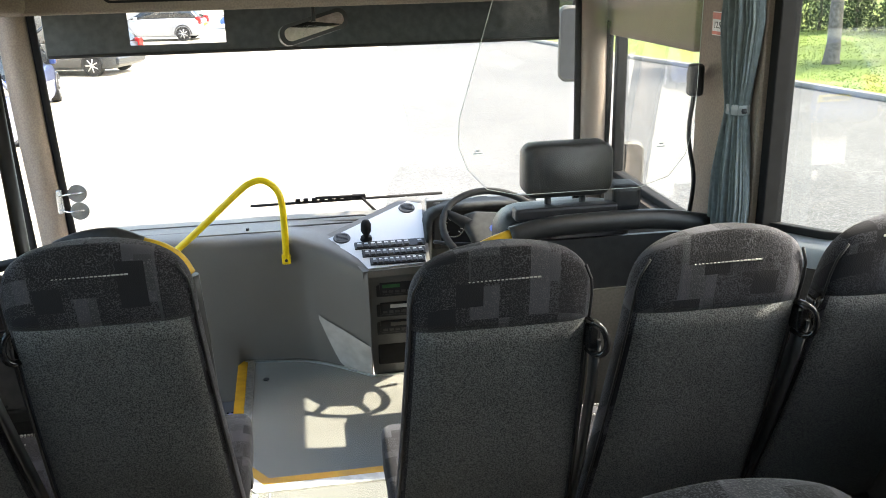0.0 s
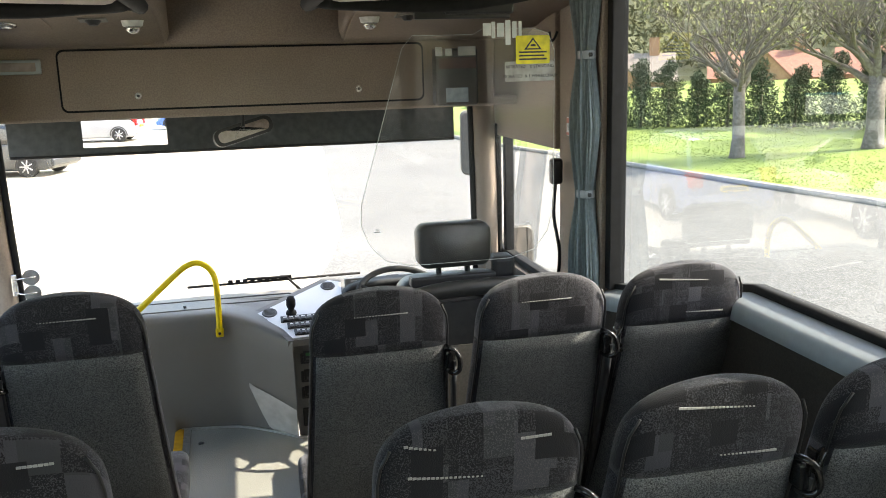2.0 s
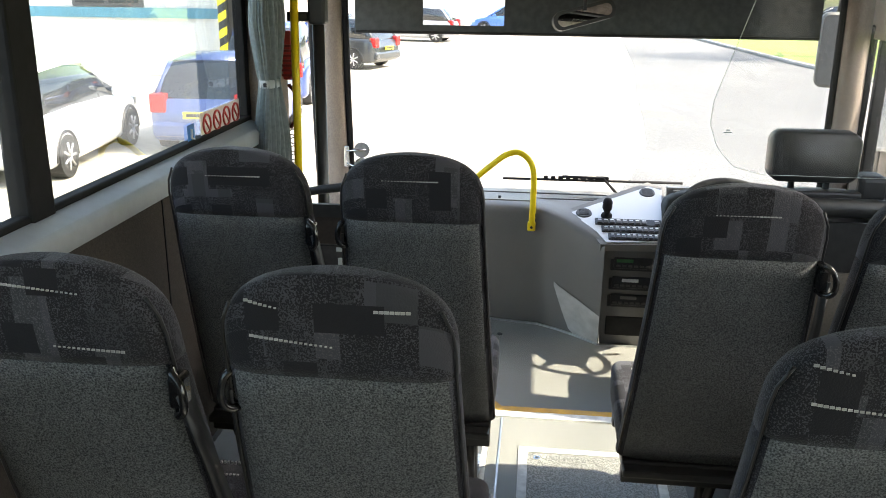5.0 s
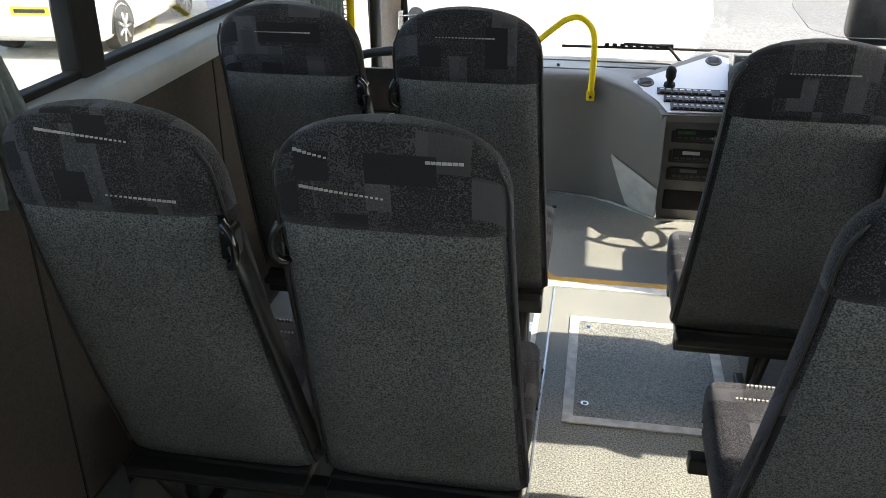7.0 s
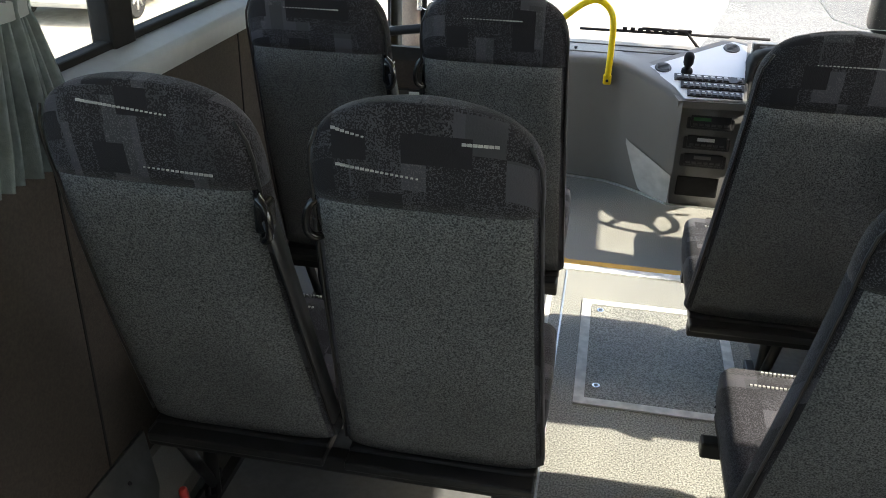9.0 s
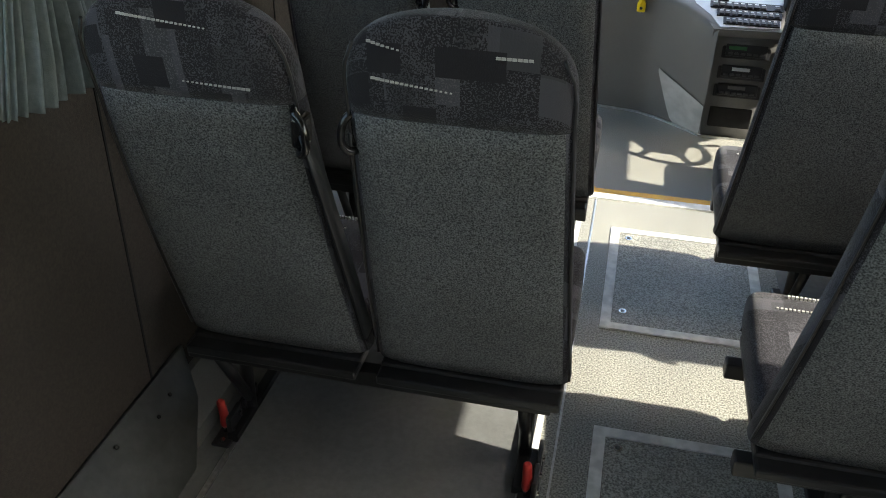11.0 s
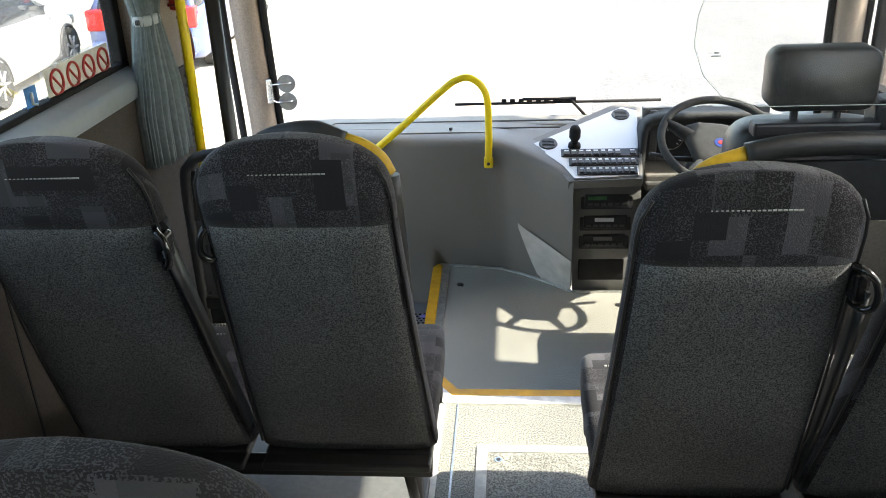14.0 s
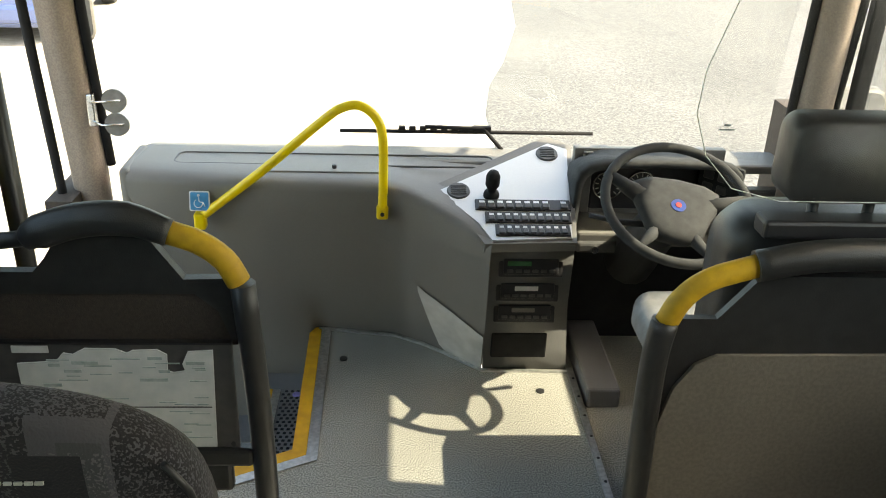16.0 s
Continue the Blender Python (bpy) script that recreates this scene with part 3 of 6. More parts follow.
bm = join_boxes([((-0.03, -0.54, 0.735), (0.02, 0.5, 0.75)), ((-0.03, -0.54, 0.0), (0.02, 0.5, 0.03)), ((-0.03, -0.54, 0.03), (0.02, -0.51, 0.735)), ((-0.03, 0.36, 0.03), (0.02, 0.4, 0.735))], 0.006)
part("window_frame", bm, M_RUBBER, dw, "black rubber frame")

# ---- dashboard ----
TOP = [(-0.56, 4.02), (-0.30, 3.99), (0.0, 3.965), (0.31, 3.945), (0.42, 3.91), (0.52, 3.85), (0.60, 3.785), (0.66, 3.735)]
BOT = [(-0.56, 4.21), (-0.30, 4.205), (0.05, 4.195), (0.357, 4.15), (0.46, 4.09), (0.55, 4.02), (0.62, 3.955), (0.672, 3.91)]


def dash_z(x, y):
    return 0.59 + (y - 3.75) * 0.36


dash = thing("dashboard", (0.3, 4.1, 0.0), "grey moulded plastic dashboard curving round the entrance platform", "dashboard")
bm = bmesh.new()
o = Vector((0.3, 4.1, 0.0))
rings = []
tp, bt = bow([(x, y, 0) for x, y in TOP], 4), bow([(x, y, 0) for x, y in BOT], 4)
for a, b in zip(tp, bt):
    fx = max(0.0, min(1.0, (a.x - 0.31) / 0.35))
    zt = 0.685 - 0.11 * fx ** 1.3
    prof = [(b.x, b.y, -0.02 if b.x > 0.05 else -0.6)]
    for k in range(1, 7):
        t = k / 6
        e = t ** 0.75
        prof.append((b.x + (a.x - b.x) * e, b.y + (a.y - b.y) * e, zt * t * 0.97))
    prof += [(a.x + 0.002, a.y + 0.006, zt), (a.x + 0.01 * fx, a.y + 0.02, zt + 0.012), (a.x + 0.02 * fx, a.y + 0.05, zt + 0.02), (a.x + 0.04 * fx, a.y + 0.12, zt + 0.022 + 0.03 * fx), (a.x + 0.05 * fx, 4.32, 0.70)]
    rings.append([Vector(q) - o for q in prof])
loft(bm, rings, caps=False, closed=False)
part("front_panel", bm, M_DASH, dash, "matt grey cowl panel", True)
bm = new_box((-0.86, 0.10, 0.66), (1.5, 0.27, 0.695), 0.01)
part("top", bm, M_DASH, dash)
part("lower_panel", new_box((0.66, 0.08, -0.12), (1.5, 0.16, 0.6), 0.02), M_BLACK, dash, "black panel under the instruments")
bm = join_boxes([((-0.40, -0.065, 0.702), (0.02, 0.06, 0.711)),], 0.003)
part("flap", bm, M_DASH, dash, "lift-up flap with a black knob")
part("knob", disc(bmesh.new(), (-0.16, -0.03, 0.711), (0, 0, 1), 0.008, 0.012, 12), M_BLACK, dash)
bm = tube(bmesh.new(), [(x - 0.0, y, 0.704) for x, y in rounded(-0.72, 0.015, 0.40, 0.13, 0.03, 4)], 0.004, 6, True)
part("tray_rim", bm, M_DASH_DARK, dash, "rim of a shallow tray")
bm = new_box((-0.885, -0.07, 0.0), (-0.845, 0.2, 0.708), 0.02, seg=4)
part("end_cap", bm, M_DASH, dash)

# console with the switch panel, speakers, microphone and radios
con = thing("console", (0.80, 3.9, 0.0), "grey plastic console with switches, radios and a silver top panel", "console")
co = Vector((0.80, 3.9, 0.0))
# body as a loft of horizontal outlines
bm = bmesh.new()
rings = []
for z, y0, xl, xr in ((-0.02, 3.905, 0.68, 0.985), (0.1, 3.90, 0.672, 0.975), (0.3, 3.86, 0.665, 0.955), (0.5, 3.80, 0.662, 0.945), (0.575, 3.755, 0.66, 0.935)):
    rings.append([Vector(q) - co for q in ((xl, y0, z), (xr, y0 + 0.0, z), (xr + 0.03, 4.3, z), (xl, 4.3, z))])
loft(bm, rings)
part("body", bm, M_CONSOLE, con, "dark grey front with four slots")
slope = math.atan(0.36)
PAN = Matrix.Translation((0.80, 3.75, 0.592)) @ Matrix.Rotation(slope, 4, "X")
bm = bmesh.new()
plate(bm, [(-0.135, 0.0), (0.125, 0.015), (0.165, 0.47), (0.10, 0.50), (-0.32, 0.225), (-0.24, 0.16), (-0.175, 0.08)], 2, -0.02, 0.0)
bmesh.ops.transform(bm, matrix=Matrix.Translation(-co) @ PAN, verts=bm.verts)
part("top_panel", bm, M_SILVER, con, "silver painted top panel")
bm = bmesh.new()
plate(bm, [(-0.16, -0.012), (0.14, 0.0), (0.185, 0.50), (0.10, 0.55), (-0.36, 0.24), (-0.26, 0.15), (-0.195, 0.06)], 2, -0.045, -0.006)
bmesh.ops.transform(bm, matrix=Matrix.Translation(-co) @ PAN, verts=bm.verts)
part("top_rim", bm, M_DASH, con, "grey moulded rim")
for row, (y0, xa, xb, n) in enumerate(((0.025, -0.115, 0.115, 9), (0.085, -0.145, 0.125, 10), (0.145, -0.175, 0.13, 10))):
    fr = part("switch_frame", new_box((xa - 0.008, y0 - 0.006, 0.0), (xb + 0.008, y0 + 0.046, 0.006), 0.003, Matrix.Translation(-co) @ PAN), M_BLACK, con)
    w = (xb - xa) / n
    for k in range(n):
        if row == 2 and k == 8:
            continue
        part("switch", new_box((xa + k * w + 0.003, y0, 0.006), (xa + (k + 1) * w - 0.003, y0 + 0.022, 0.013), 0.002, Matrix.Translation(-co) @ PAN, 1), M_DASH_DARK, fr)
        part("switch_symbol", new_box((xa + k * w + 0.006, y0 + 0.026, 0.0065), (xa + (k + 1) * w - 0.006, y0 + 0.036, 0.0075), 0, Matrix.Translation(-co) @ PAN), M_SIGN_W, fr)
for sx, sy in ((-0.235, 0.235), (0.09, 0.44)):
    bm = bmesh.new()
    disc(bm, (sx, sy, 0.0), (0, 0, 1), 0.040, 0.006, 24, 0.92)
    for k in range(5):
        box(bm, (sx - 0.026, sy - 0.022 + k * 0.010, 0.006), (sx + 0.026, sy - 0.018 + k * 0.010, 0.009))
    bmesh.ops.transform(bm, matrix=Matrix.Translation(-co) @ PAN, verts=bm.verts)
    part("speaker", bm, M_DASH_DARK, con, "round dark air vent")
bm = bmesh.new()
loft(bm, [[(-0.125 + r * math.cos(a * math.tau / 14), 0.215 + r * math.sin(a * math.tau / 14), z) for a in range(14)] for z, r in ((0.0, 0.028), (0.012, 0.026), (0.018, 0.013), (0.035, 0.017), (0.05, 0.024), (0.085, 0.024), (0.1, 0.018), (0.106, 0.006))])
bmesh.ops.transform(bm, matrix=Matrix.Translation(-co) @ PAN, verts=bm.verts)
part("microphone", bm, M_RUBBER, con, "black foam microphone", True)
# slots down the front
for i, z in enumerate((0.475, 0.365, 0.265)):
    yb = 3.80 + (0.5 - z) * 0.28
    F = Matrix.Translation(Vector((0.805, yb - 0.004, z)) - co) @ Matrix.Rotation(radians(-12), 4, "X")
    u = part("radio", new_box((-0.092, -0.012, -0.028), (0.092, 0.03, 0.028), 0.004, F), M_BLACK, con, "black dashboard radio unit")
    part("display", new_box((-0.08 if i == 0 else -0.045, -0.014, 0.002), (0.0 if i == 0 else 0.035, -0.011, 0.018), 0.001, F), M_GREEN_LCD if i == 0 else M_SIGN_W if i == 1 else M_DASH, u, "small display")
    for k in range(6):
        part("button", new_box((-0.08 + k * 0.028, -0.015, -0.020), (-0.06 + k * 0.028, -0.011, -0.010), 0.001, F, 1), M_DASH_DARK, u)
    part("slot_frame", new_box((-0.108, -0.004, -0.040), (0.108, 0.01, 0.040), 0.006, F), M_BLACK, con)
part("storage_slot", new_box((-0.10, -0.016, 0.06), (0.10, 0.03, 0.165), 0.006), M_RUBBER, con, "open black storage slot")
# worn corner plate; its pale colour and curved outline also paint a sun patch
bm = bmesh.new()
rows = []
for i, j in enumerate(range(16, 29)):
    a, b = tp[j], bt[j]
    fx = max(0.0, min(1.0, (a.x - 0.31) / 0.35))
    zt = 0.685 - 0.11 * fx ** 1.3
    hi = 0.47 - 0.15 * (i / 12) ** 0.7
    lo = 0.42 * max(0.0, 1 - i / 3.5) ** 1.2 + 0.012
    row = []
    for k in range(4):
        t = lo + (hi - lo) * k / 3
        e = t ** 0.75
        row.append(Vector((b.x + (a.x - b.x) * e - 0.004, b.y + (a.y - b.y) * e - 0.006, zt * t * 0.97)) - o)
    rows.append(row)
loft(bm, rows, caps=False, closed=False)
part("kick_plate", bm, M_KICK, dash, "scuffed corner plate with a patch of sunlight in its pale colour", True)

# instrument binnacle
bn = thing("instrument_binnacle", (1.245, 4.05, 0.7), "dark grey instrument binnacle with two round gauges", "instrument panel")
bm = bmesh.new()
hood = []
OUT = [(-0.30, -0.19), (-0.292, 0.03), (-0.28, 0.068), (-0.25, 0.092), (-0.20, 0.103), (0.0, 0.108), (0.19, 0.103), (0.235, 0.092), (0.262, 0.066), (0.285, 0.0), (0.31, -0.19)]
for y, grow, dz in ((-0.145, 0.0, -0.004), (-0.135, 0.012, 0.004), (-0.10, 0.016, 0.002), (0.03, 0.010, -0.03), (0.16, -0.04, -0.075)):
    hood.append([(x * (1 + grow), y, z + dz) for x, z in OUT])
inner = [[(x * k, y, (z - 0.022) if z > -0.1 else z) for x, z in OUT] for y, k in ((-0.138, 0.93), (0.08, 0.86))]
loft(bm, [inner[1], inner[0], hood[0], hood[1], hood[2], hood[3], hood[4]], caps=False, closed=False)
part("hood", bm, M_HOOD, bn, "", True)
part("fascia", new_box((-0.265, 0.06, -0.19), (0.275, 0.1, 0.085), 0.004), M_DASH, bn, "grey instrument fascia")
for fx, fz in ((-0.235, 0.055), (-0.235, -0.01), (-0.235, -0.075), (-0.235, -0.13)):
    part("fascia_screw", disc(bmesh.new(), (fx, 0.06, fz), (0, -1, 0), 0.005, 0.003, 8), M_BLACK, bn)
wing = Matrix.Translation((0.235, -0.01, -0.05)) @ Matrix.Rotation(radians(-48), 4, "Z")
part("switch_wing", new_box((-0.08, 0.0, -0.12), (0.09, 0.02, 0.11), 0.012, wing), M_HOOD, bn, "angled switch panel beside the gauges")
for k in range(8):
    part("wing_switch", new_box((-0.055 + (k % 2) * 0.055, -0.008, -0.09 + (k // 2) * 0.045), (-0.015 + (k % 2) * 0.055, 0.002, -0.058 + (k // 2) * 0.045), 0.004, wing, 1), M_DASH_DARK, bn)
part("key_panel", new_box((-0.27, -0.15, -0.225), (-0.12, -0.05, -0.185), 0.01), M_DASH_DARK, bn, "small panel with the ignition key")
part("ignition", disc(bmesh.new(), (-0.21, -0.152, -0.205), (0, -1, 0), 0.013, 0.012, 14), M_CHROME, bn)
bm = bmesh.new()
for lo, hi in (((-0.235, 0.045, -0.155), (-0.2, 0.062, 0.075)), ((0.17, 0.045, -0.155), (0.2, 0.062, 0.075)), ((-0.2, 0.045, 0.055), (0.17, 0.062, 0.075)), ((-0.2, 0.045, -0.155), (0.17, 0.062, -0.135))):
    box(bm, lo, hi, 0.004)
part("bezel", bm, M_DASH, bn, "grey instrument surround")
bm = join_boxes([((-0.2, 0.045, -0.14), (0.2, 0.06, 0.06))], 0.006)
part("display", bm, M_BLACK, bn)
for gx in (-0.14, -0.02):
    gbm = disc(bmesh.new(), (gx, 0.045, -0.045), (0, -1, 0), 0.052, 0.006, 24)
    gg = part("gauge", gbm, M_BLACK, bn, "round black gauge with a chrome ring")
    part("gauge_ring", tube(bmesh.new(), [(gx + 0.052 * math.cos(a * math.tau / 24), 0.038, -0.045 + 0.052 * math.sin(a * math.tau / 24)) for a in range(24)], 0.004, 6, True), M_CHROME, gg)
    bm = bmesh.new()
    for k in range(11):
        a = radians(225 - 27 * k)
        box(bm, (0.034, -0.001, -0.0015), (0.046, 0.001, 0.0015), 0, Matrix.Translation((gx, 0.0375, -0.045)) @ Matrix.Rotation(-a, 4, "Y"))
    part("gauge_marks", bm, M_SIGN_W, gg)
bm = join_boxes([((-0.27, -0.13, -0.21), (0.3, 0.1, -0.155))], 0.01)
part("lower_fascia", bm, M_DASH, bn)

# steering wheel
sw = thing("steering_wheel", (1.205, 3.63, 0.78), "dark grey steering wheel with a padded hub", "steering wheel")
sw.rotation_euler = (radians(30), 0, radians(3))
spin = Matrix.Rotation(radians(-14), 4, "Z")
bm = tube(bmesh.new(), [(0.222 * math.cos(a * math.tau / 48), 0.222 * math.sin(a * math.tau / 48), 0) for a in range(48)], 0.0155, 12, True)
part("rim", bm, M_HOOD, sw, "thick moulded rim")
bm = bmesh.new()
shield = [(-0.135, 0.075), (-0.09, 0.10), (0.0, 0.108), (0.09, 0.10), (0.135, 0.075), (0.142, 0.035), (0.11, -0.03), (0.085, -0.095), (0.05, -0.125), (0.0, -0.13), (-0.05, -0.125), (-0.085, -0.095), (-0.11, -0.03), (-0.142, 0.035)]
loft(bm, [[(k * x, k * y, z) for x, y in shield] for z, k in ((-0.085, 0.6), (-0.055, 0.92), (-0.03, 1.0), (-0.012, 0.95), (-0.003, 0.8), (0.0, 0.55))])
bm.transform(spin)
part("hub", bm, M_HOOD, sw, "padded grey hub", True)
for a, r0, r1 in ((16, 0.034, 0.019), (164, 0.034, 0.019), (240, 0.024, 0.014), (300, 0.024, 0.014)):
    ca, sa = math.cos(radians(a)), math.sin(radians(a))
    bm = tube(bmesh.new(), [(0.09 * ca, 0.09 * sa, -0.035), (0.15 * ca, 0.15 * sa, -0.022), (0.219 * ca, 0.219 * sa, 0.0)], [r0, (r0 + r1) / 2.2, r1 * 0.8], 10)
    bm.transform(spin)
    part("spoke", bm, M_HOOD, sw, "", True)
part("column_stalk", tube(bmesh.new(), [(-0.02, -0.02, -0.09), (-0.17, -0.01, -0.08), (-0.26, 0.0, -0.06)], [0.012, 0.009, 0.007], 8), M_BLACK, sw)
part("column_stalk", tube(bmesh.new(), [(0.02, -0.02, -0.09), (0.17, 0.0, -0.08), (0.27, 0.02, -0.06)], [0.012, 0.010, 0.012], 8), M_GREYSEAT, sw, "grey stalk with a lit ring")
bd = part("emblem", disc(bmesh.new(), (0, -0.01, -0.001), (0, 0, 1), 0.023, 0.003, 20), mat("dark_blue_badge", (0.02, 0.05, 0.22), 0.35), sw, "round dark blue badge")
part("emblem_mark", disc(bmesh.new(), (0, -0.01, 0.002), (0, 0, 1), 0.010, 0.002, 6), M_RED, bd)
part("column", tube(bmesh.new(), [(0, -0.02, -0.05), (0, 0.05, -0.2), (0, 0.12, -0.5)], [0.06, 0.075, 0.09], 14), M_BLACK, sw, "black steering column shroud")

# wiper
wp = thing("windscreen_wiper", (0.66, 4.36, 0.742), "black windscreen wiper outside the glass", "wiper")
part("arm", tube(bmesh.new(), [(0.1, -0.02, -0.06), (0.02, 0.02, 0.02), (-0.2, 0.03, 0.02)], 0.008, 8), M_RUBBER, wp)
part("blade", tube(bmesh.new(), [(-0.52, 0.03, 0.0), (0.44, 0.03, 0.005)], 0.008, 6), M_RUBBER, wp)
bm = join_boxes([((-0.30 + k * 0.04, 0.02, 0.006), (-0.275 + k * 0.04, 0.04, 0.022)) for k in range(9)] + [((-0.02, 0.015, 0.008), (0.05, 0.042, 0.027))], 0.003)
part("clip", bm, M_RUBBER, wp)

# yellow boarding rail
rl = thing("boarding_rail", (0.308, 3.965, 0.605), "bright yellow bent tube handrail fixed to the dashboard", "handrail")
path = bow([(0.0, -0.015, 0.0), (0.003, -0.02, 0.12), (0.0, -0.02, 0.262), (-0.022, -0.02, 0.328), (-0.072, -0.018, 0.365), (-0.127, -0.015, 0.357), (-0.192, -0.012, 0.312), (-0.40, 0.0, 0.13), (-0.62, 0.02, -0.05)], 6)
part("tube", tube(bmesh.new(), path, 0.0155, 14), M_RAIL, rl)
part("foot", new_box((-0.02, -0.03, -0.03), (0.02, 0.0, 0.02), 0.008), M_RAIL, rl, "flattened yellow foot")
part("bolt", disc(bmesh.new(), (0, -0.03, -0.008), (0, -1, 0), 0.007, 0.004, 10), M_STEEL, rl)
part("foot", new_box((-0.64, 0.0, -0.09), (-0.60, 0.04, -0.03), 0.008), M_RAIL, rl, "flattened yellow foot")


# ---- seats ----
SEAT_TOP, BAND, SEAT_LOW = 1.203, 1.028, 0.36


def seat_half_width(s):
    """Half width of the backrest at height s above the raised floor."""
    if s < BAND:
        t = (s - SEAT_LOW) / (BAND - SEAT_LOW)
        return 0.213 - 0.032 * t
    t = min((s - BAND) / (SEAT_TOP - BAND), 1.0)
    return max(0.181 * (1 - t ** 3.8) ** 0.42, 0.004)


def seat_line(s):
    """Rear face line: it leans back as it rises."""
    t = (s - SEAT_LOW) / (SEAT_TOP - SEAT_LOW)
    return 0.28 * (1 - t) - 0.018 * math.sin(math.pi * t)


def seat_depth(s):
    top = max(0.0, (s - BAND) / (SEAT_TOP - BAND))
    return 0.048 * (1 - 0.55 * top ** 2)


def seat_ring(s, n=32):
    w, h = seat_half_width(s), seat_depth(s)
    y0 = seat_line(s) + 0.048
    ring = []
    for k in range(n):
        a = k * math.tau / n
        c, d = math.cos(a), math.sin(a)
        ring.append(Vector((w * math.copysign(abs(c) ** 0.42, c), y0 + h * math.copysign(abs(d) ** 0.6, d), s)))
    return ring


def rear_point(x, s, off=0.0015):
    """A point on the rear face of a backrest."""
    u = min(abs(x) / seat_half_width(s), 0.999)
    c = u ** (1 / 0.42)
    d = math.sqrt(max(1 - c * c, 0)) ** 0.6
    return Vector((x, seat_line(s) + 0.048 - seat_depth(s) * d - off, s))


def stitches(x0, s0, x1, s1, parent, fade, thick):
    """A row of short white stitches that thins out towards one end."""
    bm = bmesh.new()
    n = max(4, int(abs(x1 - x0) / 0.0075))
    for k in range(n):
        t = k / n
        f = 1 - 0.55 * (t if fade > 0 else 1 - t) if fade else 1.0
        c = rear_point(x0 + (x1 - x0) * t, s0 + (s1 - s0) * t)
        box(bm, (c.x, c.y - 0.0007, c.z - thick * f), (c.x + 0.0068 * f, c.y + 0.0012, c.z + thick * f))
    part("stitch_line", bm, M_STITCH, parent, "row of white stitches")


def make_seat(lines, label, side=1, thick=0.0021):
    """A coach seat; the belt runs down its right edge, or its left one with side -1."""
    seat = thing("coach_seat", (0, 0, 0), label, "seat", "passenger seats")
    gx, gy = (0.0, 0.0) if side > 0 else (-0.012, 0.035)
    bm = bmesh.new()
    loft(bm, [seat_ring(s) for s in np.linspace(SEAT_LOW, BAND, 16)])
    for f in bm.faces:
        c = f.calc_center_median()
        w = seat_half_width(c.z)
        f.material_index = 0 if (c.y < seat_line(c.z) + 0.02 and abs(c.x) < w * 0.93) else 1
    part("backrest", bm, [M_PLAIN, M_PATTERN], seat, "plain grey moquette rear panel", True)
    bm = bmesh.new()
    ss = [BAND + 0.0008] + [BAND + (SEAT_TOP - BAND) * math.sin(math.pi / 2 * k / 14) for k in range(1, 15)]
    loft(bm, [seat_ring(s) for s in ss])
    part("head_section", bm, M_PATTERN, seat, "patterned moquette", True)
    for sg in (-1, 1):
        pts = [Vector((sg * seat_half_width(s) * 0.988, seat_line(s) + 0.020, s)) for s in np.linspace(SEAT_LOW + 0.01, 1.15, 24)]
        part("piping", tube(bmesh.new(), pts, 0.003, 6), M_BLACK, seat)
    bm = bmesh.new()
    rings = []
    for y, w, z0, z1 in ((0.28, 0.18, 0.375, 0.42), (0.32, 0.20, 0.35, 0.44), (0.45, 0.207, 0.345, 0.45), (0.62, 0.207, 0.345, 0.47), (0.70, 0.203, 0.35, 0.465), (0.735, 0.188, 0.38, 0.44)):
        rings.append([(x, y, z) for x, z in rounded(-w, z0, w, z1, 0.03, 4)])
    loft(bm, rings)
    part("cushion", bm, M_PATTERN, seat, "patterned moquette seat cushion", True)
    for cy, x0, x1 in ((0.63, -0.15, 0.06), (0.685, -0.12, 0.13)):
        bm = bmesh.new()
        for k in range(int((x1 - x0) / 0.009)):
            box(bm, (x0 + k * 0.009, cy - 0.003, 0.466), (x0 + k * 0.009 + 0.005, cy + 0.003, 0.4725))
        part("stitching", bm, M_STITCH, seat, "white stitched line")
    part("piping", tube(bmesh.new(), [(-0.2, 0.695, 0.35)] + [(x, 0.742, 0.41) for x in (-0.16, 0, 0.16)] + [(0.2, 0.695, 0.35)], 0.003, 5), M_BLACK, seat)
    bm = join_boxes([((-0.2, 0.235, 0.325), (0.2, 0.69, 0.348)), ((-0.2, 0.275, 0.335), (0.2, 0.33, 0.356))], 0.006)
    part("seat_pan", bm, M_STEEL, seat, "black steel seat pan")
    g = part("belt_guide", tube(bmesh.new(), bow([(side * (x + gx), y + gy, z) for x, y, z in ((0.171, 0.075, 1.020), (0.183, 0.045, 1.022), (0.198, 0.036, 1.010), (0.205, 0.032, 0.985), (0.202, 0.034, 0.962), (0.189, 0.044, 0.951), (0.179, 0.075, 0.953))], 4), 0.007, 8), M_GLOSS, seat, "shiny black belt loop at shoulder height")
    part("belt_anchor", new_box((side * (0.185 + gx) - 0.013, 0.046 + gy, 0.957), (side * (0.185 + gx) + 0.013, 0.085 + gy, 1.014), 0.008, seg=3), M_GLOSS, g)
    bm = bmesh.new()
    loft(bm, [[(side * (x + gx) + dx, y + gy + dy, z) for dx, dy in ((-0.003, -0.022), (0.003, -0.022), (0.003, 0.022), (-0.003, 0.022))] for x, y, z in ((0.193, 0.06, 0.985), (0.203, 0.11, 0.85), (0.213, 0.2, 0.62), (0.215, 0.29, 0.42))])
    part("belt", bm, M_BLACK, seat, "black belt webbing")
    for x0, s0, x1, s1, fade in lines:
        stitches(x0, s0, x1, s1, seat, fade, thick)
    return seat


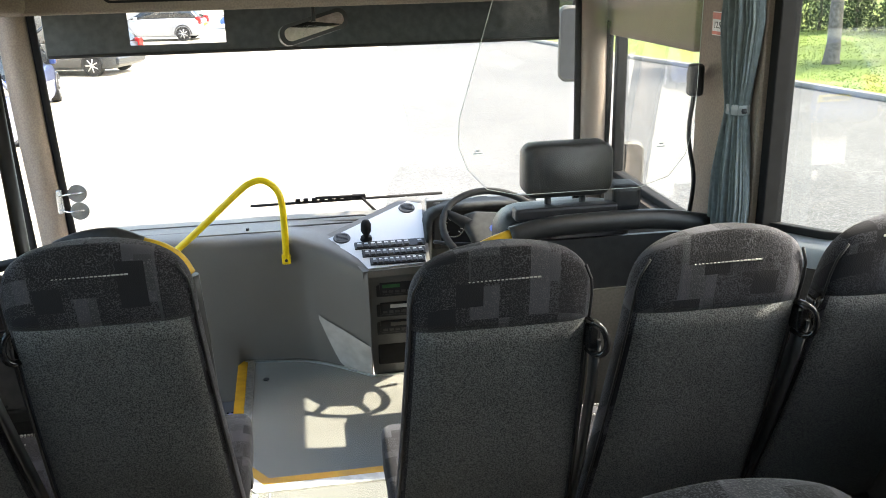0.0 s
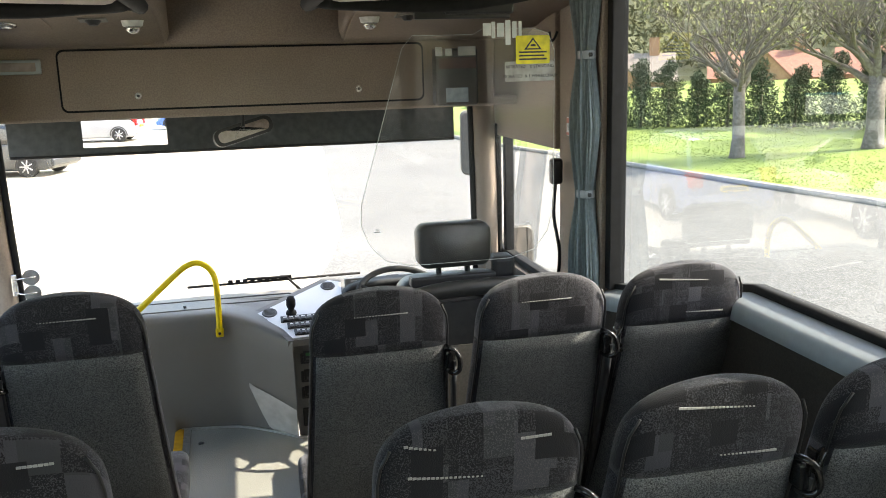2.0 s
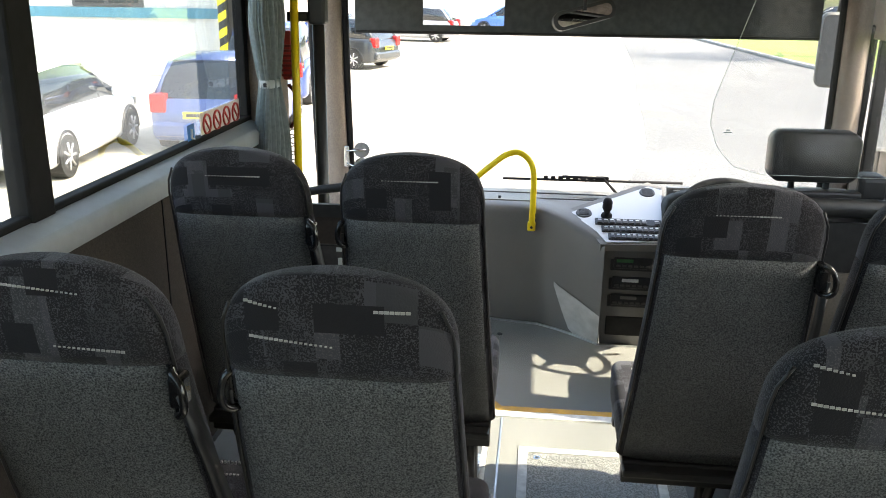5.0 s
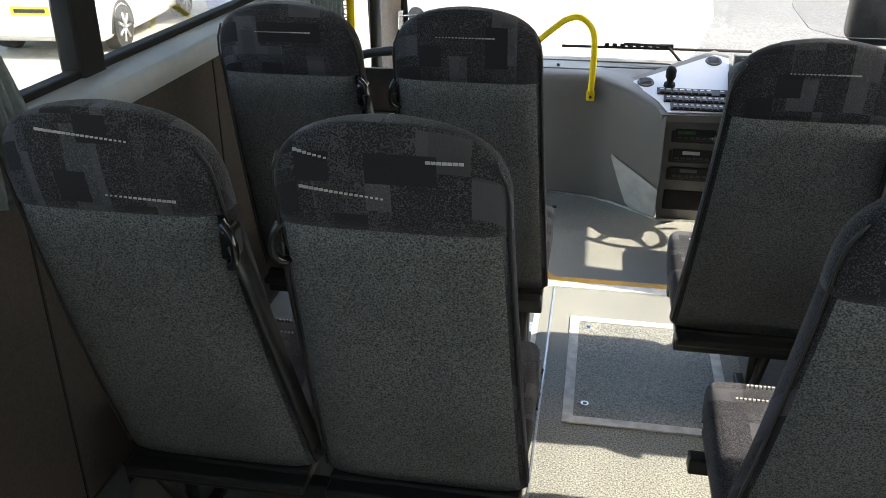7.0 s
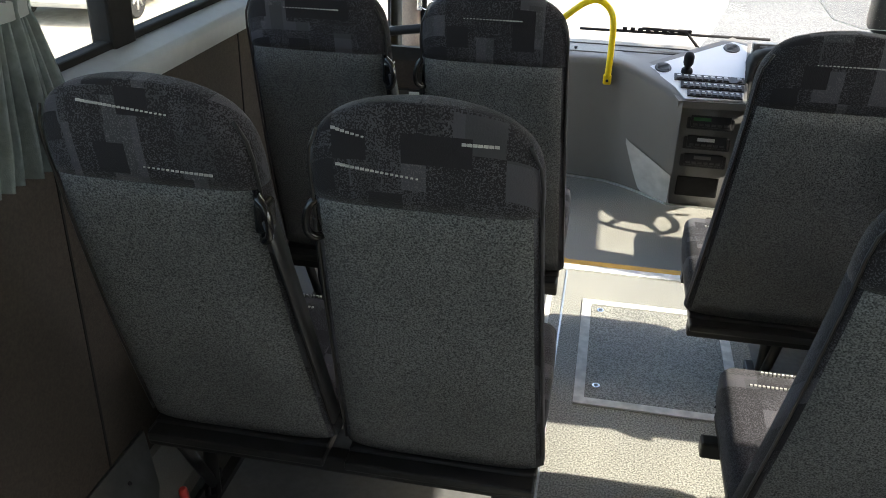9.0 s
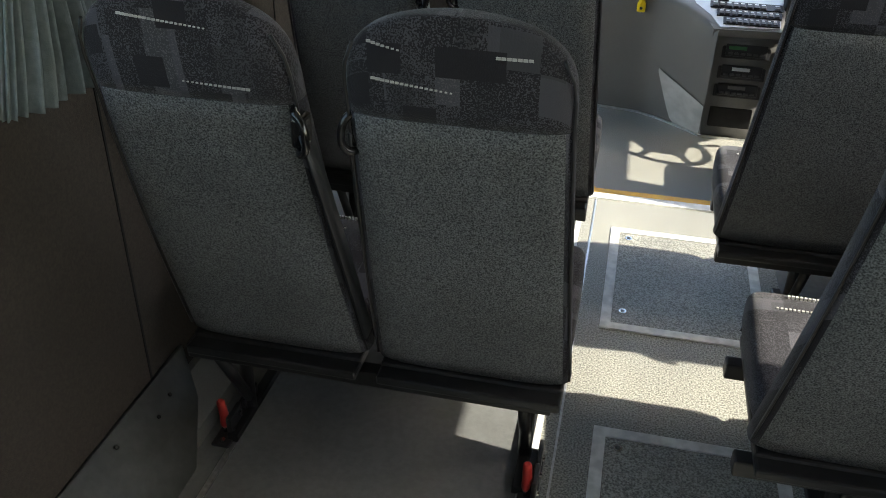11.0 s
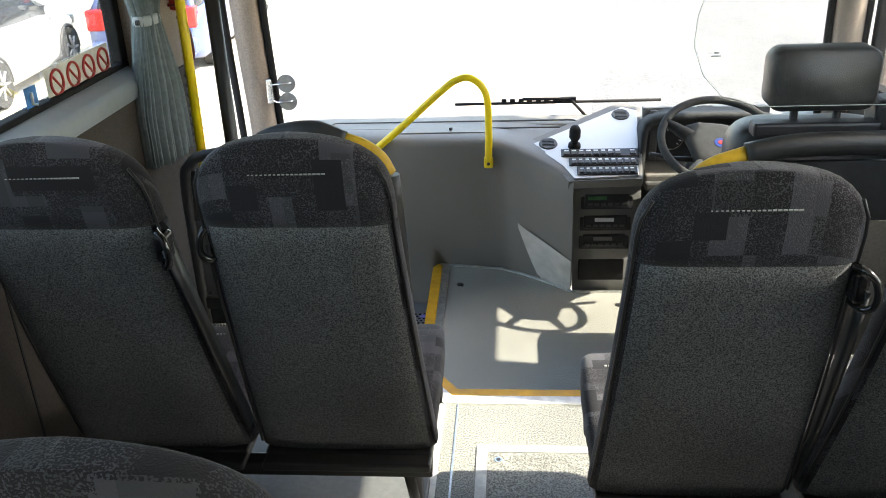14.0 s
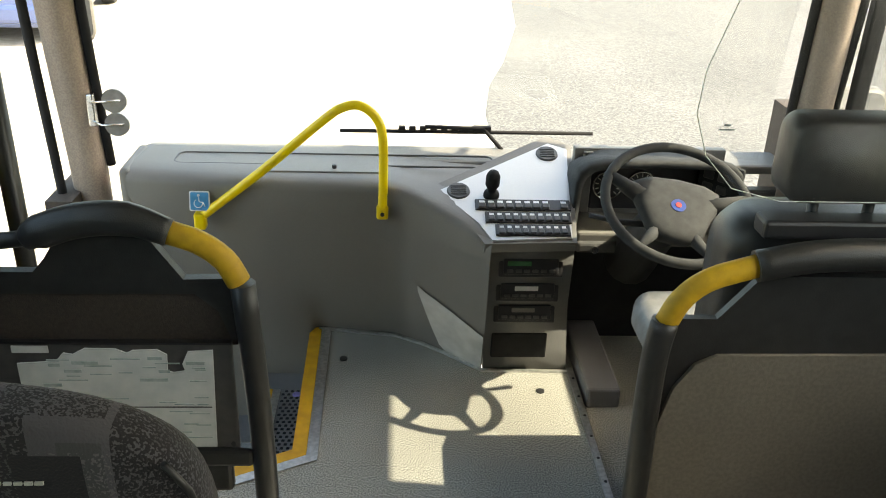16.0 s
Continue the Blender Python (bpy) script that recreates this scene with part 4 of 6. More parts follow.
def bench_frame(x0, x1, y, legs, label):
    """Steel frame that carries a row of seats, with two splayed legs each side."""
    f = thing("seat_frame", ((x0 + x1) / 2, y, FZ), label, "seat frame", "seat frames")
    w = (x1 - x0) / 2
    part("cross_bar", new_box((-w, 0.27, 0.285), (w, 0.31, 0.325), 0.005), M_STEEL, f)
    part("cross_bar", new_box((-w, 0.58, 0.285), (w, 0.62, 0.325), 0.005), M_STEEL, f)
    for lx in legs:
        part("leg", tube(bmesh.new(), [(lx - f.location.x, 0.42, 0.30), (lx - f.location.x, 0.42, 0.02)], 0.017, 8), M_STEEL, f)
        part("leg", tube(bmesh.new(), [(lx - f.location.x, 0.29, 0.29), (lx - f.location.x, 0.42, 0.05)], 0.014, 8), M_STEEL, f)
        part("foot", new_box((lx - f.location.x - 0.014, 0.30, 0.004), (lx - f.location.x + 0.014, 0.6, 0.03), 0.004), M_STEEL, f)
    return f


ROW1_L, ROW2_L, ROW1_R, ROW2_R = 1.75, 0.865, 1.61, 0.78
X_L, X_R = (-0.425, 0.02), (0.79, 1.235, 1.65)
X_L2, X_R2 = (-0.405, 0.04), (0.825, 1.26, 1.68)
PLAIN_LABEL = "dark grey coach seat with a patterned moquette head section"
one = make_seat([(-0.07, 1.135, 0.07, 1.136, -1)], PLAIN_LABEL, 1, 0.0014)
aisle = make_seat([(-0.07, 1.137, 0.07, 1.138, -1)], PLAIN_LABEL, -1, 0.0014)
THREE_LINES = [(-0.13, 1.098, 0.0, 1.085, 1), (0.06, 1.148, 0.115, 1.148, 0), (-0.135, 1.155, -0.08, 1.145, 1)]
THREE_LABEL = "dark grey coach seat, three stitched white lines on its head"
three = make_seat(THREE_LINES, THREE_LABEL, -1)
three_right = make_seat(THREE_LINES, THREE_LABEL)
three_right.matrix_basis = pose(X_R2[0], ROW2_R, FZ)
three_right.scale = (1, 1, 0.985)
TWO_LINES = [(-0.09, 1.165, 0.06, 1.152, 1), (0.0, 1.060, 0.115, 1.055, -1)]
TWO_LABEL = "dark grey coach seat, two stitched white lines on its head"
two = make_seat(TWO_LINES, TWO_LABEL)
by_wall = make_seat(TWO_LINES, TWO_LABEL, -1)
by_wall.matrix_basis = pose(X_R[2], ROW1_R, FZ)
by_wall.scale = (1, 1, 0.985)
one.matrix_basis, aisle.matrix_basis, three.matrix_basis, two.matrix_basis = pose(X_L[0], ROW1_L, FZ), pose(X_L[1], ROW1_L, FZ), pose(X_L2[1], ROW2_L, FZ), pose(X_L2[0], ROW2_L, FZ)
for kind, x, y in ((one, X_R[0], ROW1_R), (one, X_R[1], ROW1_R), (two, X_R2[1], ROW2_R), (aisle, X_R2[2], ROW2_R)):
    copy_thing(kind, pose(x, y, FZ)).scale = (1, 1, 0.985)
for y in (ROW1_L, ROW2_L):
    bench_frame(X_L[0] - 0.2, X_L[1] + 0.2, y, (X_L[0] - 0.135, X_L[1] + 0.14), "black steel frame under a pair of seats")
for y in (ROW1_R, ROW2_R):
    bench_frame(X_R[0] - 0.2, X_R[2] + 0.14, y, (X_R[0] + 0.05, X_R[2] - 0.1), "black steel frame under a row of three seats")

# ---- driver's seat ----
ds = thing("driver_seat", (1.285, 2.88, 0.0), "black vinyl driver's seat with a padded headrest", "seat")
bm = bmesh.new()
loft(bm, [[(x, y, z) for x, z in rounded(-0.15 * k, 1.11 + 0.09 * (1 - k), 0.15 * k, 1.287 - 0.09 * (1 - k), 0.04 * k)] for y, k in ((-0.055, 0.93), (-0.04, 1.0), (0.03, 1.0), (0.055, 0.92))])
part("headrest", bm, M_VINYLSEAT, ds, "padded black headrest", True)
for px in (-0.06, 0.06):
    part("post", tube(bmesh.new(), [(px, 0, 1.12), (px, 0.0, 0.98)], 0.012, 8), M_BLACK, ds)
bm = bmesh.new()
loft(bm, [[(x * 1.0, y, z) for x, z in rounded(-0.23 * k, 0.5, 0.23 * k, 1.06 - 0.05 * (1 - k), 0.08)] for y, k in ((-0.03, 0.9), (0.0, 1.0), (0.1, 1.0), (0.13, 0.9))])
part("backrest", bm, M_VINYLSEAT, ds, "", True)
part("back_bar", new_box((-0.19, -0.08, 1.045), (0.16, -0.02, 1.085), 0.008), M_BLACK, ds, "black bar across the backrest")
part("belt_reel", new_box((0.15, -0.06, 1.05), (0.25, 0.05, 1.14), 0.02, seg=3), M_BLACK, ds, "black belt reel housing")
bm = bmesh.new()
loft(bm, [[(x, y, z) for x, z in rounded(-0.25 * k, 0.47, 0.25 * k, 0.58, 0.05)] for y, k in ((0.08, 0.9), (0.14, 1.0), (0.5, 1.0), (0.56, 0.92))])
part("cushion", bm, M_GREYSEAT, ds, "worn grey cushion", True)
part("base", new_box((-0.2, 0.1, -0.02), (0.2, 0.48, 0.47), 0.03), M_BLACK, ds)


# ---- modesty screens ----
def pad(pts, r=0.033):
    return tube(bmesh.new(), bow(pts, 5), r, 12)


lm = thing("modesty_screen", (-0.36, 2.735, FZ - 0.132), "black framed modesty screen with torn notices on its panel", "partition")
part("post", tube(bmesh.new(), bow([(0.385, 0, 0.122), (0.405, 0, 0.3), (0.402, 0, 0.6), (0.388, 0, 0.86)], 4), 0.023, 12), M_VINYLSEAT, lm)
part("post", tube(bmesh.new(), bow([(-0.185, 0, 0.122), (-0.185, 0, 0.6), (-0.182, 0, 0.84), (-0.162, 0, 0.895), (-0.115, 0, 0.922), (0.035, 0, 0.945)], 5), 0.015, 12), M_VINYLSEAT, lm)
part("pad", tube(bmesh.new(), bow([(0.025, 0, 0.94), (0.05, 0, 0.955), (0.12, 0, 0.978), (0.2, 0, 0.982), (0.27, 0, 0.957)], 5), [0.02, 0.022, 0.024, 0.026, 0.028] + [0.031] * 11 + [0.029, 0.028, 0.027, 0.026, 0.025], 14), M_VINYLSEAT, lm, "padded black top rail")
part("grip", tube(bmesh.new(), bow([(0.265, 0, 0.959), (0.32, 0, 0.938), (0.36, 0, 0.905), (0.382, 0, 0.862)], 5), 0.022, 14), M_GRIP, lm, "scuffed yellow grip")
bm = bmesh.new()
plate(bm, [(-0.18, 0.79), (-0.18, 0.876), (0.025, 0.876), (0.05, 0.905), (0.085, 0.96), (0.22, 0.96), (0.284, 0.864), (0.385, 0.867), (0.395, 0.74), (0.36, 0.74), (0.34, 0.80), (0.30, 0.835), (-0.10, 0.832)], 1, 0.004, 0.026)
part("upper_panel", bm, M_VINYLSEAT, lm, "black vinyl upper panel")
part("middle_panel", new_box((-0.18, 0.008, 0.725), (0.37, 0.022, 0.845), 0.003), M_WALL, lm, "taupe felt strip")
part("lower_panel", new_box((-0.18, -0.002, 0.495), (0.36, 0.012, 0.735), 0.004), M_DASH_DARK, lm, "grey notice panel")
part("panel_edge", new_box((-0.18, -0.006, 0.733), (0.36, 0.01, 0.738), 0.001), M_STEEL, lm)
part("cross_bar", new_box((-0.18, -0.012, 0.455), (0.385, 0.02, 0.497), 0.008), M_VINYLSEAT, lm)
part("kick_board", new_box((-0.18, 0.0, 0.385), (0.34, 0.03, 0.457), 0.008), M_VINYLSEAT, lm)
for bx in (-0.16, 0.348):
    part("screw", disc(bmesh.new(), (bx, -0.002, 0.507), (0, -1, 0), 0.005, 0.002, 8), M_BLACK, lm)
M_PRINT = mat("faded_green_print", (0.30, 0.40, 0.38), 0.7, second=(0.5, 0.55, 0.54), scale=90, amount=0.8)
notice = thing("torn_notice", (-0.165, 2.732, FZ + 0.527), "torn white paper notices with faded print on the screen", "notice")
bm = bmesh.new()
plate(bm, [(-0.21, -0.105), (0.137, -0.105), (0.146, 0.115), (0.10, 0.112), (0.088, 0.085), (0.092, 0.07), (0.07, 0.066), (0.06, 0.07), (0.062, 0.105), (0.045, 0.116), (0.0, 0.114), (-0.01, 0.108), (-0.03, 0.117), (-0.085, 0.118), (-0.108, 0.105), (-0.125, 0.108), (-0.14, 0.09), (-0.21, 0.085)], 1, -0.0035, 0.0)
part("paper", bm, M_PAPER, notice)
part("paper", new_box((-0.215, -0.003, 0.108), (-0.15, 0.0, 0.122)), M_PAPER, notice)
rng = random.Random(5)
for k in range(46):
    x0, z0 = -0.17 + 0.285 * rng.random(), -0.09 + 0.185 * rng.random()
    part("print_line", new_box((x0, -0.0048, z0), (min(0.13, x0 + 0.02 + 0.04 * rng.random()), -0.0035, z0 + 0.0025 + 0.004 * (k % 4 == 0))), M_PRINT, notice)
part("print_line", new_box((-0.18, -0.0048, -0.012), (0.135, -0.0035, -0.010)), M_DASH_DARK, notice)

rm = thing("modesty_screen", (1.41, 2.735, FZ - 0.132), "black framed screen behind the driver with a taupe panel", "partition")
part("post", tube(bmesh.new(), bow([(-0.47, 0, 0.122), (-0.475, 0, 0.4), (-0.48, 0, 0.68), (-0.47, 0, 0.79)], 4), 0.026, 12), M_VINYLSEAT, rm)
part("grip", pad([(-0.468, 0, 0.785), (-0.445, 0, 0.835), (-0.40, 0, 0.875), (-0.315, 0, 0.905)], 0.0225), M_GRIP, rm, "yellow grip")
part("pad", pad([(-0.32, 0, 0.903), (-0.2, 0, 0.925), (0.0, 0, 0.93), (0.15, 0, 0.925), (0.29, 0, 0.90)], 0.031), M_VINYLSEAT, rm, "padded black top rail")
part("rail", tube(bmesh.new(), bow([(0.28, 0, 0.90), (0.38, 0, 0.88), (0.46, 0, 0.84)], 4), 0.022, 12), M_VINYLSEAT, rm)
bm = bmesh.new()
plate(bm, [(-0.47, 0.55), (-0.47, 0.79), (-0.37, 0.79), (-0.30, 0.88), (0.25, 0.88), (0.33, 0.78), (0.46, 0.78), (0.46, 0.55)], 1, 0.004, 0.022)
part("upper_panel", bm, M_VINYLSEAT, rm, "black vinyl upper panel")
bm = bmesh.new()
plate(bm, [(-0.46, 0.14), (-0.455, 0.55), (-0.435, 0.64), (-0.40, 0.695), (-0.36, 0.715), (0.46, 0.72), (0.46, 0.14)], 1, -0.008, 0.002)
part("lower_panel", bm, mat("olive_taupe_felt", (0.175, 0.160, 0.132), 0.9, second=(0.145, 0.132, 0.108), scale=120, bump=0.3, bump_scale=420, stains=0.15), rm, "taupe felt lower panel")

for screen in (lm, rm, notice):
    screen.scale = (1.085, 1.0, 1.085)

# ---- floor edging, hatch, nosings ----
def strip(name, pts, width, z, material, label, category, thick=0.006, side=1):
    """A flat mitred strip along a polyline on a floor."""
    P = [Vector((x, y)) for x, y in pts]
    offs = []
    for i, p in enumerate(P):
        d1 = (P[i] - P[i - 1]).normalized() if i else (P[1] - P[0]).normalized()
        d2 = (P[i + 1] - P[i]).normalized() if i < len(P) - 1 else d1
        n1, n2 = Vector((-d1.y, d1.x)), Vector((-d2.y, d2.x))
        m = (n1 + n2).normalized()
        offs.append(p + m * (side * width / max(m.dot(n1), 0.3)))
    bm = bmesh.new()
    plate(bm, [tuple(p) for p in P] + [tuple(p) for p in offs[::-1]], 2, z, z + thick)
    return structure(name, bm, material, label, category)


# aisle step edge: white nosing on the raised floor, yellow on the tread side
strip("nosing_white", [(1.0, NOSE - 0.045), (0.185, NOSE - 0.045), (0.115, NOSE + 0.055), (XL, NOSE + 0.055)], 0.045, FZ, M_WHITE, "white edging of the raised floor", "edging", 0.005, -1)
strip("nosing_yellow", [(1.0, NOSE + 0.002), (0.205, NOSE + 0.002), (0.135, NOSE + 0.102), (XL, NOSE + 0.102)], 0.038, FZ - 0.01, M_YELLOW, "yellow tread strip along the step edge", "edging", 0.014, -1)
strip("edging_aisle", [(0.19, NOSE - 0.05), (0.19, -2.0)], 0.018, FZ, M_WHITE, "white edging beside the aisle", "edging", 0.004, -1)
strip("joint_trim", [(0.235, NOSE - 0.05), (0.235, -2.0)], 0.006, FZ, M_ALU, "thin metal floor joint", "edging", 0.003, -1)
strip("edging_seats_right", [(1.12, 1.62), (1.12, 2.26), (1.62, 2.26)], 0.028, FZ + 0.004, M_WHITE, "white edging of a floor panel under the seats", "edging", 0.003, -1)
strip("edging_seats_left", [(-0.55, 2.47), (0.14, 2.47)], 0.025, FZ + 0.004, M_WHITE, "white edging across the floor under the seats", "edging", 0.003, -1)
# entrance edge
strip("nosing_platform_metal", [(0.105, 4.19), (0.118, 3.39), (-0.2, 3.235), (XL, 3.18)], 0.034, 0.0, M_ALU, "ribbed aluminium edge of the platform", "edging", 0.006, -1)
strip("nosing_platform_yellow", [(0.069, 4.19), (0.082, 3.412), (-0.21, 3.27), (XL, 3.215)], 0.045, -0.006, M_YELLOW, "yellow strip round the entrance steps", "edging", 0.010, -1)
strip("nosing_step_metal", [(-0.085, 4.05), (-0.085, 3.34)], 0.028, -0.2, M_ALU, "aluminium edge of the step", "edging", 0.005, -1)
strip("nosing_step_yellow", [(-0.114, 4.05), (-0.114, 3.33)], 0.036, -0.2, M_YELLOW, "yellow strip on the step edge", "edging", 0.006, -1)
bm = bmesh.new()
for i in range(7):
    for j in range(30):
        cx, cy = -0.072 + i * 0.022 + (j % 2) * 0.011, 3.42 + j * 0.0215
        if cy < 3.36 + (cx + 0.2) * 0.5 or cx > 0.035:
            continue
        disc(bm, (cx, cy, -0.2), (0, 0, 1), 0.0085, 0.004, 4, 0.4)
tagged(part("tread_studs", bm, M_RUBBER), "black studded rubber tread on the entrance step", "tread", kind="stuff")
tagged(part("step_light", disc(bmesh.new(), (-0.02, 4.02, -0.2), (0, 0, 1), 0.016, 0.004, 16), mat("violet_lens", (0.35, 0.32, 0.75), 0.2)), "small round violet step light", "step light")
strip("trim_dash_foot", [(0.06, 4.185), (0.357, 4.135), (0.46, 4.075), (0.55, 4.005), (0.672, 3.895), (0.985, 3.885)], 0.012, 0.0, M_ALU, "bright metal floor trim at the foot of the dashboard", "edging", 0.008, -1)
strip("trim_driver", [(0.985, 3.90), (0.985, 2.79)], 0.022, 0.0, M_ALU, "drilled metal trim beside the driver's floor", "edging", 0.008, 1)
bm = bmesh.new()
for k in range(9):
    disc(bm, (0.998, 2.95 + k * 0.11, 0.008), (0, 0, 1), 0.005, 0.002, 8)
tagged(part("trim_screws", bm, M_BLACK), "row of dark screws in the floor trim", "screws", kind="stuff")
structure("pedal_ramp", new_box((1.02, 3.70, -0.03), (1.14, 4.18, 0.05), 0.01), M_FLOOR_D, "dark ramp beside the driver's pedals", "ramp")


def hatch(x0, y0, x1, y1):
    h = thing("floor_hatch", ((x0 + x1) / 2, (y0 + y1) / 2, FZ), "grey floor hatch with a white surround and two bolts", "hatch")
    a, b = (x1 - x0) / 2, (y1 - y0) / 2
    bm = bmesh.new()
    w = 0.032
    for lo, hi in (((-a, -b, 0), (a, -b + w, 0.005)), ((-a, b - w, 0), (a, b, 0.005)), ((-a, -b + w, 0), (-a + w, b - w, 0.005)), ((a - w, -b + w, 0), (a, b - w, 0.005))):
        box(bm, lo, hi)
    bmesh.ops.remove_doubles(bm, verts=bm.verts, dist=0.0005)
    part("surround", bm, M_WHITE, h, "white edging")
    part("lid", new_box((-a + w + 0.003, -b + w + 0.003, -0.005), (a - w - 0.003, b - w - 0.003, 0.003)), M_FLOOR, h)
    for bx, by in ((-a + 0.065, b - 0.07), (-a + 0.065, -b + 0.10), (a - 0.065, b - 0.07), (a - 0.065, -b + 0.10)):
        q = part("bolt", disc(bmesh.new(), (bx, by, 0.003), (0, 0, 1), 0.012, 0.003, 16), M_CHROME, h)
        part("bolt_socket", disc(bmesh.new(), (bx, by, 0.006), (0, 0, 1), 0.007, 0.001, 8), M_BLACK, q)
    return h


hatch(0.302, 1.892, 0.80, 2.525)
hatch(0.32, 0.78, 0.80, 1.45)
bm = bmesh.new()
plate(bm, [(XL, FZ), (XL + 0.11, FZ), (XL + 0.10, FZ + 0.04), (XL + 0.02, FZ + 0.105), (XL, FZ + 0.105)], 1, -6.0, 2.4)
structure("heater_duct", bm, M_DASH, "grey sloping heater duct along the side wall", "duct")
# the deeper casing over the rear part of the duct, its end cut at a slant
bm = bmesh.new()
loft(bm, [[(XL + 0.002, y + 0.0, FZ + 0.19), (XL + 0.012, y, FZ + 0.192), (XL + 0.075, y - 0.07 * k, FZ + 0.112), (XL + 0.083, y - 0.08 * k, FZ + 0.10), (XL + 0.135, y - 0.22 * k, FZ + 0.005), (XL + 0.002, y - 0.22 * k, FZ + 0.005)] for y, k in ((-6.0, 0), (0.6, 0), (1.28, 1))])
cs = structure("duct_casing", bm, M_CASING, "scuffed grey metal casing along the foot of the wall", "duct")
for sx, sy, sz in ((0.045, 1.14, 0.152), (0.052, 1.07, 0.143), (0.030, 0.93, 0.171)):
    part("screw", disc(bmesh.new(), (XL + sx, sy, FZ + sz), (0.75, 0, 0.65), 0.005, 0.003, 10), M_STEEL, cs)
for bx, by in ((0.166, 3.965), (0.869, 3.762)):
    tagged(part("floor_bolt", disc(bmesh.new(), (bx, by, 0.0), (0, 0, 1), 0.015, 0.003, 16), M_STEEL), "round recessed bolt in the platform floor", "bolt", "floor bolts")


# joints between the side wall panels
for jy in (1.145, 2.05, 0.2):
    structure("panel_joint", new_box((XL - 0.001, jy - 0.003, FZ + 0.11), (XL + 0.0025, jy + 0.003, SILL - 0.07)), M_RUBBER, "dark upright joint between felt wall panels", "joint")
    structure("panel_joint", new_box((XR - 0.0025, jy - 0.003, FZ + 0.02), (XR + 0.001, jy + 0.003, 0.98)), M_RUBBER, "dark upright joint between felt wall panels", "joint")
for jy, jz in ((1.75, 0.93), (1.60, 0.86)):
    tagged(part("wall_stud", disc(bmesh.new(), (XL, jy, jz), (1, 0, 0), 0.007, 0.005, 10), M_BLACK), "small dark stud in the felt wall", "stud", "wall studs")

# ---- curtains ----
def curtain(x, y, ztop, zbot, ties, width, sign, label):
    """A gathered pleated curtain with straps; narrow at each tie."""
    c = thing("curtain", (x, y, zbot), label, "curtain", "side curtains")
    H = ztop - zbot
    zs = np.linspace(0, H, 46)
    tie_z = [t - zbot for t in ties]
    rings = []
    n = 300
    for z in zs:
        near = min(abs(z - t) for t in tie_z)
        w = width * (0.42 + 0.58 * min(1, (near / 0.28)) ** 0.8)
        d = 0.022 + 0.012 * min(1, near / 0.2)
        ring = []
        for k in range(n):
            a = k * math.tau / n
            fold = 1 + 0.62 * math.sin(a * 30 + 1.1 * math.sin(z * 4)) + 0.25 * math.sin(a * 9 + z * 3)
            ring.append((d * math.sin(a) * fold, w * math.cos(a) * (1 + 0.05 * (fold - 1)), z))
        rings.append(ring)
    bm = bmesh.new()
    loft(bm, rings)
    part("cloth", bm, M_CURTAIN, c, "pleated grey-green cloth", True)
    for t in tie_z:
        bm = bmesh.new()
        loft(bm, [[((0.032 + e) * math.sin(k * math.tau / 24), (width * 0.46 + e) * math.cos(k * math.tau / 24), t + dz) for k in range(24)] for dz, e in ((-0.016, 0.0), (-0.014, 0.004), (0.014, 0.004), (0.016, 0.0))])
        part("strap", bm, M_SILL, c, "grey tie strap")
        part("stud", disc(bmesh.new(), (0, -width * 0.5 - 0.012, t), (-sign, 0, 0), 0.008, 0.01, 10), M_BLACK, c)
    return c


curtain(XR - 0.03, 2.69, 2.2, 0.94, (1.93, 1.40), 0.088, 1, "grey-green pleated curtain tied back at the front pillar")
curtain(XR - 0.025, 0.86, 2.2, 0.98, (1.95, 1.44), 0.17, 1, "grey-green pleated curtain tied back between windows")
curtain(XL + 0.03, 3.02, 2.2, 0.95, (1.86, 1.39), 0.14, -1, "grey-green pleated curtain tied back beside the door")
curtain(XL + 0.035, 1.02, 2.2, 1.15, (1.43,), 0.175, -1, "grey-green pleated curtain gathered by a grey strap")

# ---- door side ----
bm = join_boxes([((XL - 0.05, 3.10, 1.76), (XL + 0.06, 3.95, 2.13))], 0.02)
structure("door_header", bm, M_BROWN, "taupe felt panel above the entrance door", "panel")
structure("pillar_corner", new_box((-0.60, 3.46, 1.72), (-0.50, 3.6, 2.07), 0.03, seg=4), M_BROWN, "taupe corner panel beside the bulkhead", "panel")
dm = thing("door_motor_cover", (-0.60, 3.20, 1.785), "dark brown plastic box over the door mechanism", "cover")
part("cover", new_box((-0.075, -0.08, 0.0), (0.085, 0.14, 0.15), 0.02, seg=3), mat("dark_brown_plastic", (0.075, 0.06, 0.052), 0.5, bump=0.2), dm)
dp = thing("door_pole", (-0.565, 3.22, 0.0), "black door pivot pole with a clamp", "pole")
part("pole", tube(bmesh.new(), [(0, 0, -0.6), (0, 0, 1.78)], 0.024, 12), M_STEEL, dp)
part("clamp", new_box((-0.035, -0.035, 1.60), (0.035, 0.035, 1.72), 0.012), M_BLACK, dp)
part("arm", tube(bmesh.new(), [(-0.02, 0.0, 1.63), (-0.12, -0.02, 1.63)], 0.02, 10), M_BLACK, dp)
yp = thing("entrance_pole", (-0.635, 3.13, 0.0), "yellow upright grab pole at the entrance", "handrail")
part("tube", tube(bmesh.new(), [(0.0, 0, 1.78), (-0.005, 0, 1.2), (-0.02, 0.0, 0.35)], 0.016, 12), M_RAIL, yp)
hm = thing("emergency_hammer", (-0.722, 3.31, 1.40), "red emergency hammer in its holder on the pillar", "hammer")
part("holder", new_box((-0.02, -0.015, -0.03), (0.02, 0.02, 0.17), 0.008), M_RED, hm)
bm = bmesh.new()
